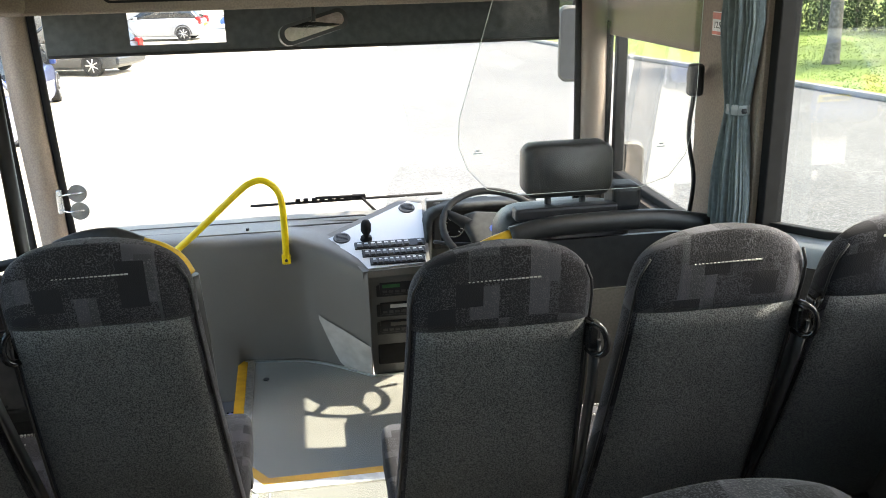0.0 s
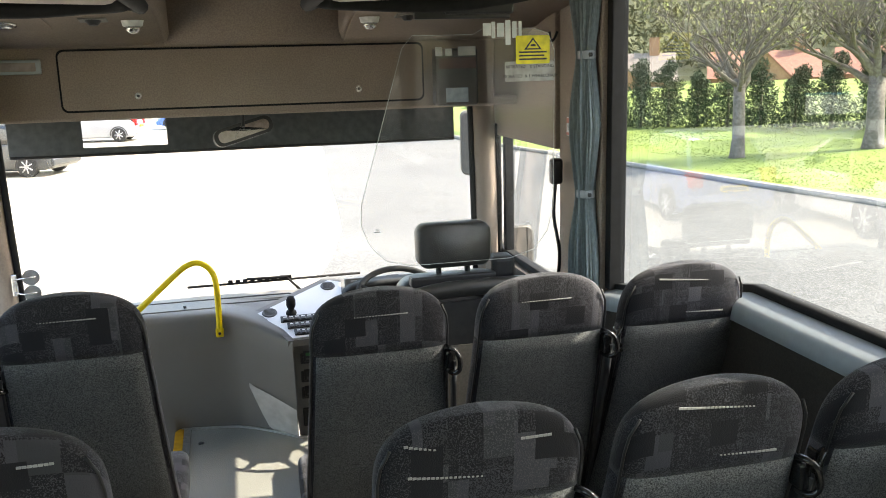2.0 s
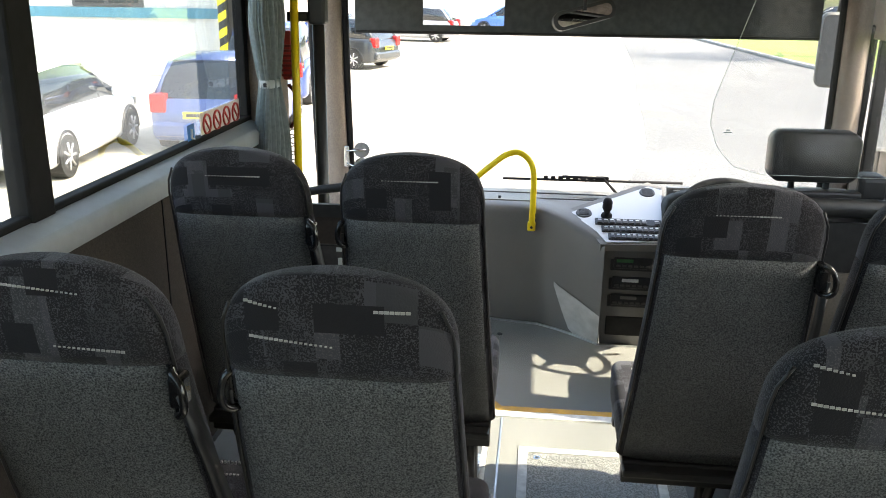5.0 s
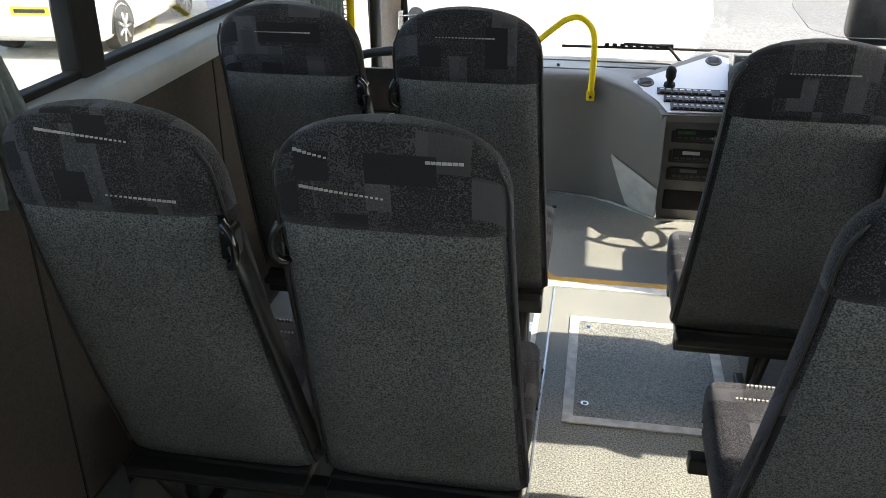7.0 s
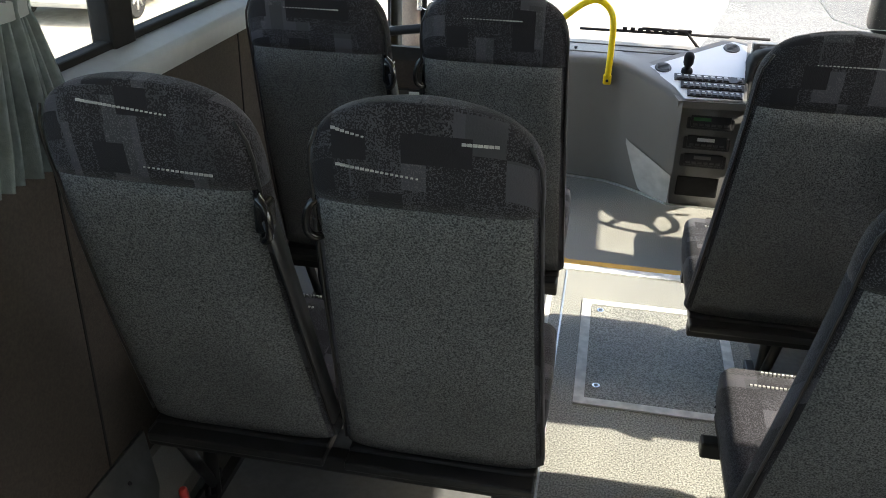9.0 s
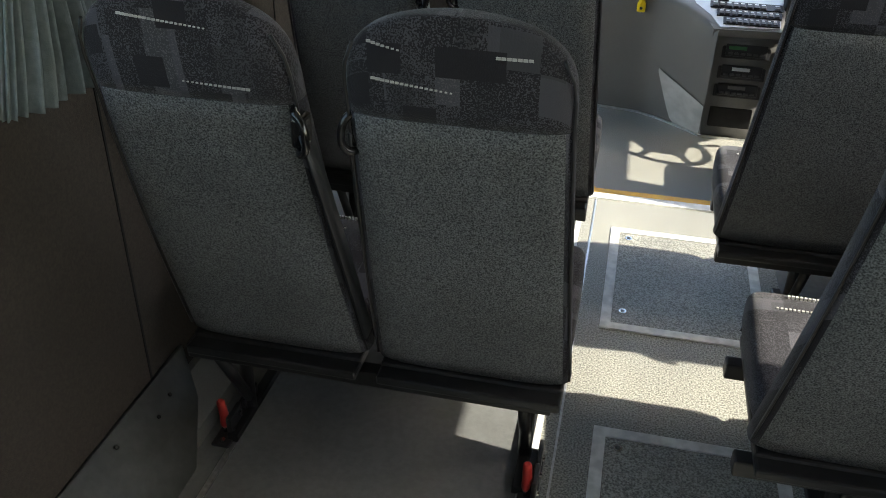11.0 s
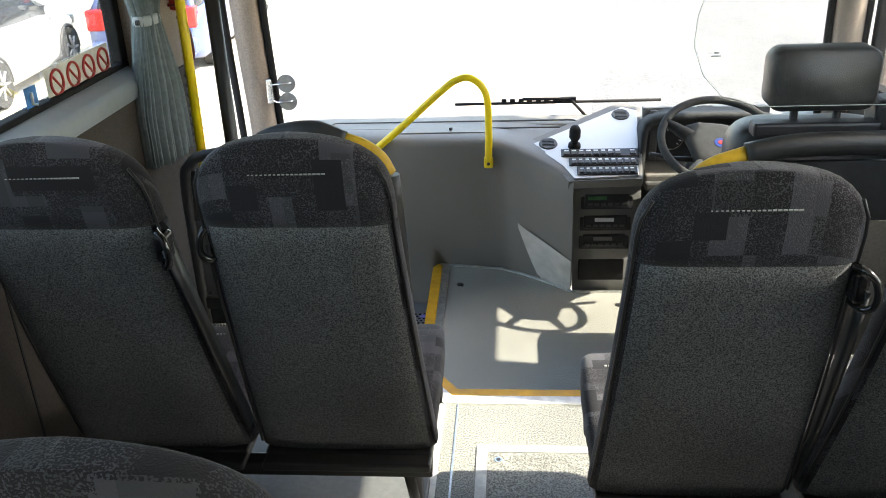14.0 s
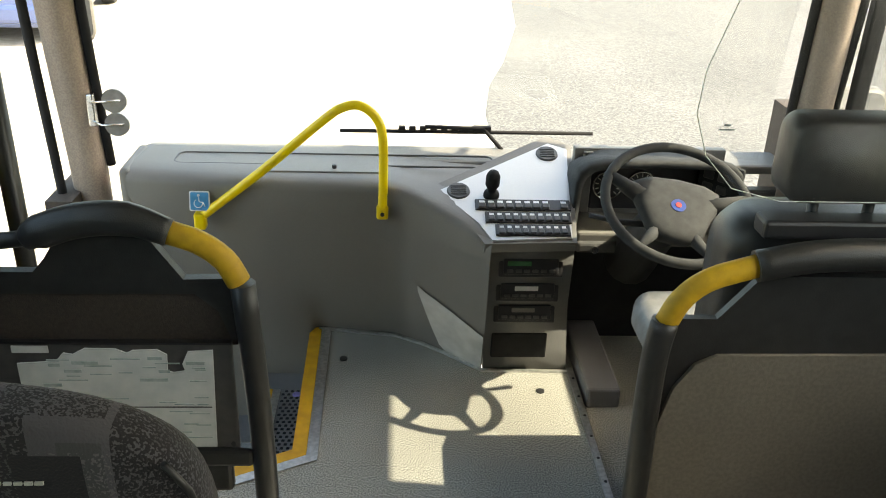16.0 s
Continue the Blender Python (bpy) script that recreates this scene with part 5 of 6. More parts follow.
for k in range(7):
    box(bm, (-0.024, -0.02, -0.015 + k * 0.02), (0.024, 0.005, -0.005 + k * 0.02), 0.002)
part("grip_ribs", bm, mat("dark_red_plastic", (0.22, 0.02, 0.02), 0.5), hm)
part("handle", tube(bmesh.new(), bow([(0.0, 0, -0.05), (0.03, -0.01, -0.09), (0.035, -0.01, -0.18), (0.0, 0, -0.23)], 5), 0.009, 8), mat("dark_red_loop", (0.16, 0.02, 0.02), 0.35), hm)
coil = [(0.02 * math.cos(k * 0.6) + 0.01, 0.02 * math.sin(k * 0.6), -0.23 - 0.0034 * k) for k in range(74)]
part("coil_cord", tube(bmesh.new(), coil, 0.003, 5), M_BLACK, hm, "black coiled cord")
tagged(part("pillar_notice", new_box((XL + 0.002, 3.26, 1.60), (XL + 0.006, 3.33, 1.75)), M_SIGN_W), "small white notice on the door pillar", "notice")
hk = thing("coat_hook", (XL + 0.06, 3.30, 1.97), "black coat hook on the taupe panel", "hook", "coat hooks")
part("hook", tube(bmesh.new(), bow([(0, 0, 0.03), (0.015, 0, 0.0), (0.03, 0, -0.005), (0.035, 0, 0.03)], 5), 0.006, 8), M_BLACK, hk)
hk = thing("coat_hook", (XR - 0.02, 3.02, 2.0), "black coat hook on the taupe panel", "hook", "coat hooks")
part("hook", tube(bmesh.new(), bow([(0, 0, 0.03), (-0.015, 0, 0.0), (-0.03, 0, -0.005), (-0.035, 0, 0.03)], 5), 0.006, 8), M_BLACK, hk)

# ---- bulkhead fittings ----
lp = thing("courtesy_light", (-0.395, 3.497, 1.945), "flat rectangular courtesy light with a pale lens", "light")
part("bezel", new_box((-0.095, -0.012, -0.03), (0.095, 0.0, 0.03), 0.005), M_SILL, lp)
part("lens", new_box((-0.075, -0.016, -0.018), (0.075, -0.011, 0.018), 0.004), mat("taupe_lens", (0.36, 0.29, 0.26), 0.3), lp)


def dome_camera(x, y, z):
    d = thing("dome_camera", (x, y, z), "small white dome security camera under the ceiling", "camera", "dome cameras")
    part("base", disc(bmesh.new(), (0, 0, 0), (0, 0, -1), 0.042, 0.022, 24, 0.85), M_SIGN_W, d)
    bm = bmesh.new()
    loft(bm, [[(r * math.cos(k * math.tau / 18), r * math.sin(k * math.tau / 18), zz) for k in range(18)] for r, zz in ((0.030, -0.022), (0.028, -0.034), (0.018, -0.046), (0.004, -0.05))])
    part("dome", bm, M_CHROME, d, "shiny grey dome", True)
    return d


dome_camera(0.115, 3.10, ceil_z(3.10))
dome_camera(1.02, 3.10, ceil_z(3.10))
for vx, vy in ((-0.02, 3.07), (1.17, 3.07)):
    v = thing("ceiling_vent", (vx, vy, ceil_z(vy) + 0.002), "grey ceiling air vent with a black ball", "vent", "ceiling vents")
    v.rotation_euler = (-0.13, 0, 0)
    part("frame", new_box((-0.05, -0.035, -0.008), (0.05, 0.035, 0.0), 0.006), M_DASH, v)
    part("ball", disc(bmesh.new(), (0, 0, -0.008), (0, 0, -1), 0.03, 0.016, 18, 0.5), M_BLACK, v)
sp = thing("ceiling_spotlight", (-0.34, 3.10, ceil_z(3.10) - 0.006), "round ceiling spotlight in a chrome ring", "light")
part("ring", tube(bmesh.new(), [(0.045 * math.cos(a * math.tau / 24), 0.045 * math.sin(a * math.tau / 24), -0.003) for a in range(24)], 0.007, 8, True), M_CHROME, sp)
part("lens", disc(bmesh.new(), (0, 0, 0), (0, 0, -1), 0.04, 0.003, 20), M_LENS, sp)
sp.rotation_euler = (-0.13, 0, 0)
hp = thing("ceiling_hatch", (-0.36, 3.13, ceil_z(3.13)), "taupe felt access flap in the ceiling", "flap")
hp.rotation_euler = (-0.14, 0, 0)
part("flap", new_box((-0.17, -0.13, -0.006), (0.17, 0.20, 0.001), 0.004), M_BROWN, hp)
part("finger_slot", new_box((-0.16, 0.205, -0.012), (0.16, 0.225, -0.0), 0.004), M_BLACK, hp)

vm = thing("interior_mirror", (0.50, 3.66, 1.635), "dark interior rear-view mirror on a stalk", "mirror")
part("stalk", tube(bmesh.new(), [(0.0, 0.02, 0.10), (0.0, 0.0, 0.06), (0.0, -0.01, 0.02)], 0.008, 8), M_BLACK, vm)
R = Matrix.Rotation(radians(20), 4, "Z") @ Matrix.Rotation(radians(-14), 4, "Y") @ Matrix.Rotation(radians(-12), 4, "X")
bm = bmesh.new()
plate(bm, rounded(-0.145, -0.04, 0.145, 0.04, 0.038, 6), 1, -0.005, 0.02)
bmesh.ops.transform(bm, matrix=R, verts=bm.verts)
part("housing", bm, M_BLACK, vm)
bm = bmesh.new()
plate(bm, rounded(-0.126, -0.026, 0.126, 0.026, 0.025, 6), 1, -0.008, -0.005)
bmesh.ops.transform(bm, matrix=R, verts=bm.verts)
part("mirror_glass", bm, M_MIRROR, vm)

tv = thing("route_display", (1.46, 3.42, 1.725), "black ticket unit with a small pale blue screen", "display unit")
part("housing", new_box((-0.10, 0.0, 0.0), (0.10, 0.08, 0.255), 0.012), M_BLACK, tv)
part("display_strip", new_box((-0.085, -0.003, 0.165), (0.088, 0.001, 0.215), 0.002), mat("dark_red_display", (0.075, 0.03, 0.03), 0.25), tv, "dark red display strip")
# pale strips on the unit's top edge paint reflections of the clear screen
for k, lx in enumerate((-0.10, -0.055, 0.005)):
    part("reflection_strip", new_box((lx, -0.004, 0.222), (lx + 0.032 + 0.05 * (k == 2), -0.001, 0.262 - 0.008 * (k % 2))), M_PAPER, tv, "pale strip painted in for a reflection")
part("screen", new_box((-0.055, -0.004, 0.015), (0.05, 0.0, 0.08), 0.003), mat("pale_blue_screen", (0.33, 0.42, 0.5), 0.15), tv)
bx = thing("overhead_box", (1.36, 2.72, 2.085), "black box under the ceiling that carries the screen", "box")
part("housing", new_box((-0.13, -0.05, 0.0), (0.13, 0.06, 0.07), 0.01), M_BLACK, bx)
part("bracket", new_box((-0.24, -0.03, -0.015), (0.12, 0.0, 0.02), 0.004), M_BLACK, bx)
# six thin pale strips of varied height near the screen's top
pale_row = thing("tape_strips", (1.39, 2.746, 1.975), "row of pale strips along the top of the clear screen", "tape")
for tx, tz, tw, th in ((0.0, 0.035, 0.032, 0.045), (0.034, 0.025, 0.014, 0.06), (0.055, 0.03, 0.028, 0.05), (0.088, 0.0, 0.02, 0.09), (0.114, 0.025, 0.018, 0.06), (0.140, 0.03, 0.012, 0.055)):
    part("pale_strip", new_box((tx, -0.002, tz), (tx + tw, -0.0004, tz + th)), M_PAPER, pale_row)

# clear screen behind the driver
ps = thing("clear_screen", (1.29, 2.75, 1.15), "clear acrylic screen with rounded corners behind the driver", "screen")
out = [(-0.17, 0.865), (-0.21, 0.82), (-0.385, 0.25), (-0.39, 0.17), (-0.36, 0.09), (-0.30, 0.025), (-0.2, 0.0), (0.2, 0.0), (0.30, 0.03), (0.355, 0.10), (0.38, 0.2), (0.385, 0.80), (0.36, 0.865), (0.3, 0.885), (0.10, 0.885), (0.06, 0.865)]
bm = bmesh.new()
bm.faces.new([bm.verts.new((x, 0, z)) for x, z in out])
p = part("sheet", bm, M_PERSPEX, ps)
p.visible_shadow = False
part("edge", tube(bmesh.new(), [(x, 0, z) for x, z in out], 0.0011, 5, True), M_PERSPEX_EDGE, ps, "thin bright edge")
for ex, ez in ((-0.33, 0.14), (0.27, 0.13)):
    bm = join_boxes([((ex - 0.014, -0.003, ez), (ex + 0.014, -0.001, ez + 0.003)), ((ex - 0.006, -0.003, ez + 0.008), (ex + 0.006, -0.001, ez + 0.012))])
    part("etched_mark", bm, M_SILL, ps)


def sign(name, at, w, h, material, label, category, ry=0.0):
    s = thing(name, at, label, category)
    s.rotation_euler = (0, 0, radians(ry))
    bm = bmesh.new()
    plate(bm, rounded(-w / 2, -h / 2, w / 2, h / 2, 0.006, 3), 1, -0.0015, 0.0015)
    part("plate", bm, material, s)
    return s


def lettering(text, size, at, parent, material, label=""):
    cu = bpy.data.curves.new("lettering", "FONT")
    cu.body = text
    cu.size = size
    cu.align_x, cu.align_y = "CENTER", "CENTER"
    cu.extrude = 0.0004
    tmp = bpy.data.objects.new("lettering", cu)
    me = bpy.data.meshes.new_from_object(tmp)
    bpy.data.objects.remove(tmp)
    me.transform(Matrix.Translation(at) @ Matrix.Rotation(radians(90), 4, "X"))
    me.materials.clear()
    me.materials.append(material)
    ob = new("lettering", me)
    ob.parent = parent
    return ob


cs = sign("camera_notice", (1.585, 2.742, 1.955), 0.135, 0.105, M_SIGN_Y, "yellow security camera warning notice on the clear screen", "notice")
bm = bmesh.new()
plate(bm, [(-0.035, 0.0), (0.035, 0.0), (0.0, 0.045)], 1, -0.003, -0.0016)
part("triangle", bm, M_BLACK, cs)
bm = bmesh.new()
plate(bm, [(-0.024, 0.005), (0.024, 0.005), (0.0, 0.036)], 1, -0.004, -0.003)
part("triangle_field", bm, M_SIGN_Y, cs)
part("camera_mark", join_boxes([((-0.010, -0.005, 0.012), (0.010, -0.004, 0.02))]), M_BLACK, cs)
for k in range(3):
    part("text_bar", new_box((-0.055, -0.003, -0.012 - k * 0.013), (0.055 - 0.01 * (k % 2), -0.0016, -0.006 - k * 0.013)), M_BLACK, cs)
ns = sign("capacity_notice", (1.575, 2.748, 1.875), 0.20, 0.075, mat("grimy_clear_label", (0.42, 0.40, 0.36), 0.4, second=(0.3, 0.28, 0.25), scale=25), "pale capacity notice with black lettering", "notice")
lettering("60 SEATED    0 STANDING", 0.0165, (0.0, -0.002, 0.018), ns, M_BLACK)
lettering("70 SEATED  & 1 WHEELCHAIR", 0.0165, (0.0, -0.002, -0.018), ns, M_BLACK)
rs = sign("height_notice", (XR - 0.008, 2.90, 1.645), 0.085, 0.075, M_SIGN_W, "red and white notice with black figures", "notice", -90)
part("border", new_box((-0.040, -0.0025, -0.035), (0.040, -0.0016, 0.035)), mat("salmon_sign", (0.62, 0.20, 0.16), 0.5), rs)
part("field", new_box((-0.036, -0.0035, -0.024), (0.036, -0.0026, 0.014)), M_SIGN_W, rs)
lettering("12.9", 0.03, (0.0, -0.004, -0.005), rs, M_BLACK)
es = sign("exit_notice", (XL + 0.065, 3.50, 1.90), 0.09, 0.075, M_SIGN_W, "faded red and white notice beside the door", "notice", 90)
part("field", new_box((-0.036, -0.0025, -0.03), (0.036, -0.0016, 0.03)), mat("faded_red", (0.5, 0.2, 0.17), 0.6), es)
wsg = thing("wheelchair_notice", (-0.308, 3.981, 0.618), "square blue wheelchair access sticker on the dashboard", "notice")
wsg.rotation_euler = (radians(-14), 0, 0)
bm = bmesh.new()
plate(bm, rounded(-0.034, -0.034, 0.034, 0.034, 0.006, 3), 1, -0.004, 0.0)
part("plate", bm, M_SIGN_W, wsg, "white border")
bm = bmesh.new()
plate(bm, rounded(-0.030, -0.030, 0.030, 0.030, 0.004, 3), 1, -0.0044, -0.004)
part("field", bm, mat("light_blue_sticker", (0.05, 0.30, 0.56), 0.45), wsg, "light blue field")
bm = bmesh.new()
disc(bm, (-0.003, -0.004, 0.020), (0, -1, 0), 0.005, 0.001, 10)
tube(bm, [(-0.003, -0.0045, 0.013), (-0.001, -0.0045, -0.002), (0.012, -0.0045, -0.004), (0.018, -0.0045, -0.018)], 0.0022, 5)
tube(bm, [(-0.004 + 0.014 * math.cos(a), -0.0045, -0.008 + 0.014 * math.sin(a)) for a in np.linspace(radians(120), radians(380), 14)], 0.0018, 5)
part("symbol", bm, M_SIGN_W, wsg, "white wheelchair symbol")

# handset on the driver's pillar
hs = thing("radio_handset", (XR - 0.03, 2.95, 1.465), "black handset on its hook with a cable down the pillar", "handset")
part("body", new_box((-0.05, -0.03, -0.06), (0.0, 0.02, 0.05), 0.015, seg=3), M_BLACK, hs)
part("cradle", new_box((-0.03, 0.015, -0.02), (0.0, 0.06, 0.02), 0.006), M_BLACK, hs)
part("cable", tube(bmesh.new(), bow([(-0.025, 0, -0.05), (-0.025, 0.02, -0.2), (-0.015, -0.02, -0.35), (-0.02, 0.0, -0.52)], 6), 0.008, 8), M_BLACK, hs)

# door-side round mirrors on the left pillar
rm2 = thing("round_mirrors", (-0.618, 4.08, 0.895), "pair of round grey mirrors on the windscreen pillar", "mirror")
for z in (0.042, -0.038):
    part("mirror", disc(bmesh.new(), (0.045, -0.02, z), (0.1, -1, 0.1), 0.041, 0.008, 22, 0.95), mat("grey_mirror_back", (0.45, 0.45, 0.45), 0.25, 0.6), rm2, "round grey mirror")
part("bracket", tube(bmesh.new(), [(-0.04, -0.01, 0.03), (0.0, -0.034, 0.042), (0.07, -0.036, 0.046)], 0.004, 6), M_CHROME, rm2)
part("bracket", tube(bmesh.new(), [(-0.04, -0.01, -0.03), (0.0, -0.034, -0.038), (0.07, -0.036, -0.034)], 0.004, 6), M_CHROME, rm2)
part("clamp", new_box((-0.05, -0.015, -0.05), (-0.025, 0.015, 0.06), 0.005), M_CHROME, rm2)


def wing_mirror(at, w, h, turn, face, arm, label):
    m = thing("wing_mirror", at, label, "mirror", "wing mirrors")
    m.rotation_euler = (0, 0, radians(turn))
    bm = bmesh.new()
    loft(bm, [[(x * k, y, z * k) for x, z in rounded(-w, -h, w, h, 0.04, 5)] for y, k in ((0.0, 1.0), (0.06, 1.0), (0.11, 0.8), (0.13, 0.5))])
    part("housing", bm, M_DASH, m, "", True)
    bm = bmesh.new()
    plate(bm, rounded(-w * 0.92, -h * 0.93, w * 0.92, h * 0.93, 0.035, 5), 1, -0.004, 0.001)
    part("mirror_glass", bm, face, m)
    part("arm", tube(bmesh.new(), bow([(0, 0.06, h - 0.02)] + [Vector(q) for q in arm], 4), 0.014, 8), M_STEEL, m)
    return m


wing_mirror((1.98, 4.15, 0.86), 0.09, 0.145, -12, M_MIRROR, [(-0.03, 0.04, -0.1), (-0.12, 0.0, -0.12)], "grey-rimmed wing mirror outside the driver's window")
wing_mirror((1.90, 4.75, 1.43), 0.085, 0.20, -10, M_DASH_DARK, [(0, -0.1, 0.40), (-0.1, -0.7, 0.42)], "tall dark wing mirror hanging outside the windscreen")
wing_mirror((-0.86, 4.6, 1.2), 0.07, 0.20, 12, M_DASH_DARK, [(0, -0.1, 0.4), (0.1, -0.55, 0.55)], "tall dark wing mirror outside the entrance")

# stickers on the front left window
st = thing("prohibition_stickers", (GL + 0.006, 2.72, 1.285), "row of four red prohibition stickers on the side window", "sticker")
part("strip", sheet([(0, -0.19, -0.055), (0, 0.2, -0.055), (0, 0.2, 0.055), (0, -0.19, 0.055)]), M_SIGN_W, st, "pale sticker strip")
for k in range(4):
    part("ring", tube(bmesh.new(), [(0.003, -0.135 + k * 0.095 + 0.033 * math.cos(a * math.tau / 20), 0.012 + 0.033 * math.sin(a * math.tau / 20)) for a in range(20)], 0.004, 5, True), M_RED, st, "red ring")
    part("bar", tube(bmesh.new(), [(0.003, -0.158 + k * 0.095, 0.035), (0.003, -0.112 + k * 0.095, -0.011)], 0.0035, 5), M_RED, st)
ws2 = thing("wheelchair_sticker", (GL + 0.006, 2.45, 1.272), "blue wheelchair sticker on the side window", "sticker")
part("plate", sheet([(0, -0.03, -0.045), (0, 0.03, -0.045), (0, 0.03, 0.045), (0, -0.03, 0.045)]), M_BLUE, ws2)
part("symbol", tube(bmesh.new(), [(0.003, 0.0, 0.03), (0.003, -0.004, 0.0), (0.003, 0.014, -0.004), (0.003, 0.02, -0.025)], 0.004, 5), M_SIGN_W, ws2, "white wheelchair symbol")

# seat tracks and the red-handled clamps that lock the seats to them
for tx in (-0.548, 0.172):
    strip("seat_track", [(tx, 2.45), (tx, -2.0)], 0.014, FZ + 0.004, M_ALU, "worn aluminium seat track let into the floor", "track", 0.004, -1)
for lx, ly in ((0.20, 1.98), (-0.588, 1.19), (0.18, 1.16)):
    lv = thing("rail_lever", (lx, ly, FZ), "red-handled clamp on a black bracket of the seat fixing", "lever", "seat levers")
    part("lever", tube(bmesh.new(), [(0, 0, 0.028), (0.0, 0.0, 0.04), (0.002, 0.0, 0.07), (0.0, -0.005, 0.115), (0.0, -0.006, 0.12)], [0.006, 0.011, 0.012, 0.0105, 0.006], 10), M_RED, lv)
    part("fork", tube(bmesh.new(), [(0, 0, 0.008), (0, 0, 0.034)], 0.005, 8), M_CHROME, lv)
    bm = join_boxes([((-0.018, -0.05, 0.004), (0.03, 0.16, 0.014)), ((0.014, -0.02, 0.012), (0.026, 0.05, 0.075)), ((0.014, 0.07, 0.012), (0.026, 0.15, 0.058))], 0.004)
    part("bracket", bm, M_STEEL, lv, "black folded steel bracket")
    for by, bz in ((-0.005, 0.03), (0.03, 0.055), (0.095, 0.042), (0.13, 0.03)):
        part("bolt", disc(bmesh.new(), (0.027, by, bz), (1, 0, 0), 0.007, 0.006, 8), M_CHROME, lv)
    part("bolt", disc(bmesh.new(), (0.008, -0.035, 0.014), (0, 0, 1), 0.007, 0.006, 8), M_CHROME, lv)

# ---- outside: ground ----
M_ROAD = mat("grey_asphalt", (0.160, 0.158, 0.150), 0.9, second=(0.066, 0.065, 0.062), scale=45, stains=0.2, stain_scale=0.4, bump=0.6, bump_scale=90)
M_CONC = mat("pale_concrete_yard", (0.44, 0.408, 0.345), 0.92, second=(0.35, 0.32, 0.265), scale=9, stains=0.14, stain_scale=0.3, bump=0.5, bump_scale=60)
M_GRASS = mat("mown_grass", (0.20, 0.265, 0.045), 0.95, second=(0.15, 0.21, 0.035), scale=18, stains=0.22, stain_scale=0.5, bump=0.8, bump_scale=120)
M_KERB = mat("concrete_kerb", (0.36, 0.34, 0.31), 0.9, stains=0.2, stain_scale=2)
bm = bmesh.new()
plate(bm, [(-900, -900), (900, -900), (900, 900), (-900, 900)], 2, GROUND - 0.3, GROUND)
structure("ground", bm, M_CONC, "pale worn concrete yard reaching far off", "ground")
bm = bmesh.new()
KERB = [(6.5, 60.0), (9.0, 32.0), (10.6, 23.0), (11.6, 17.0), (12.5, 12.0), (13.0, 4.0), (13.0, -40.0)]
plate(bm, [(2.45, 18.0), (2.2, 15.0), (1.75, 12.6), (1.45, 11.4), (1.3, 10.2), (1.2, -40.0)] + [(x, y) for x, y in KERB[::-1]] + [(5.0, 60.0), (3.4, 30.0), (2.7, 22.0)], 2, GROUND, GROUND + 0.006)
structure("road", bm, M_ROAD, "grey asphalt road beside the coach", "road")
bm = bmesh.new()
rings = []
for x, y, _z in bow([(a, b, 0) for a, b in KERB], 3):
    rings.append([(x, y, GROUND), (x, y, GROUND + 0.10), (x + 0.02, y, GROUND + 0.12), (x + 0.15, y, GROUND + 0.12), (x + 0.15, y, GROUND)])
loft(bm, rings)
structure("kerb", bm, M_KERB, "pale concrete kerb along the lawn", "kerb")


def lawn_z(x, y):
    """The lawn rises gently away from the kerb."""
    d = max(0.0, x - 11.5)
    return GROUND + 0.10 + 0.05 * d + 0.08 * noise.noise((x * 0.15, y * 0.15, 0))


bm = bmesh.new()
kp = [(p.x, p.y) for p in bow([(a, b, 0) for a, b in KERB], 3)]
rows = []
for x, y in kp:
    rows.append([(x + 0.15 + d, y, max(lawn_z(x + d, y), GROUND + 0.1) if d > 0.3 else GROUND + 0.115) for d in (0, 0.6, 2, 4, 7, 11, 16, 30)])
loft(bm, rows, caps=False, closed=False)
structure("lawn", bm, M_GRASS, "sunny mown lawn beside the road", "lawn", True)
rng = np.random.default_rng(5)
vv, ff = [], []
for k in range(26000):
    t = rng.random()
    y = 6 + 28 * rng.random()
    kx = np.interp(y, [p[1] for p in kp[::-1]], [p[0] for p in kp[::-1]])
    x = kx + 0.2 + 9 * t ** 1.5
    z = lawn_z(x, y) - 0.01
    h, a = 0.012 + 0.022 * rng.random(), rng.random() * 6.28
    i = len(vv)
    dx, dy = 0.02 * math.cos(a), 0.02 * math.sin(a)
    vv += [(x - dx, y - dy, z), (x + dx, y + dy, z), (x + rng.normal() * 0.02, y + rng.normal() * 0.02, z + h)]
    ff.append((i, i + 1, i + 2))
me = bpy.data.meshes.new("grass_blades")
me.from_pydata(vv, [], ff)
me.materials.append(M_GRASS)
tagged(new("grass_blades", me), "short grass blades on the lawn", "grass", kind="stuff")

# ---- trees ----
M_BARK = mat("grey_bark", (0.20, 0.175, 0.15), 0.95, second=(0.12, 0.10, 0.085), scale=14, stains=0.25, stain_scale=3, bump=0.9, bump_scale=30)
M_LEAF = mat("young_leaves", (0.26, 0.27, 0.06), 0.8, second=(0.17, 0.20, 0.04), scale=3)
M_HEDGE = mat("conifer_foliage", (0.034, 0.062, 0.022), 0.9, second=(0.016, 0.032, 0.012), scale=4)
M_WOOD = mat("distant_wood", (0.17, 0.16, 0.07), 0.95, second=(0.08, 0.085, 0.04), scale=0.6)


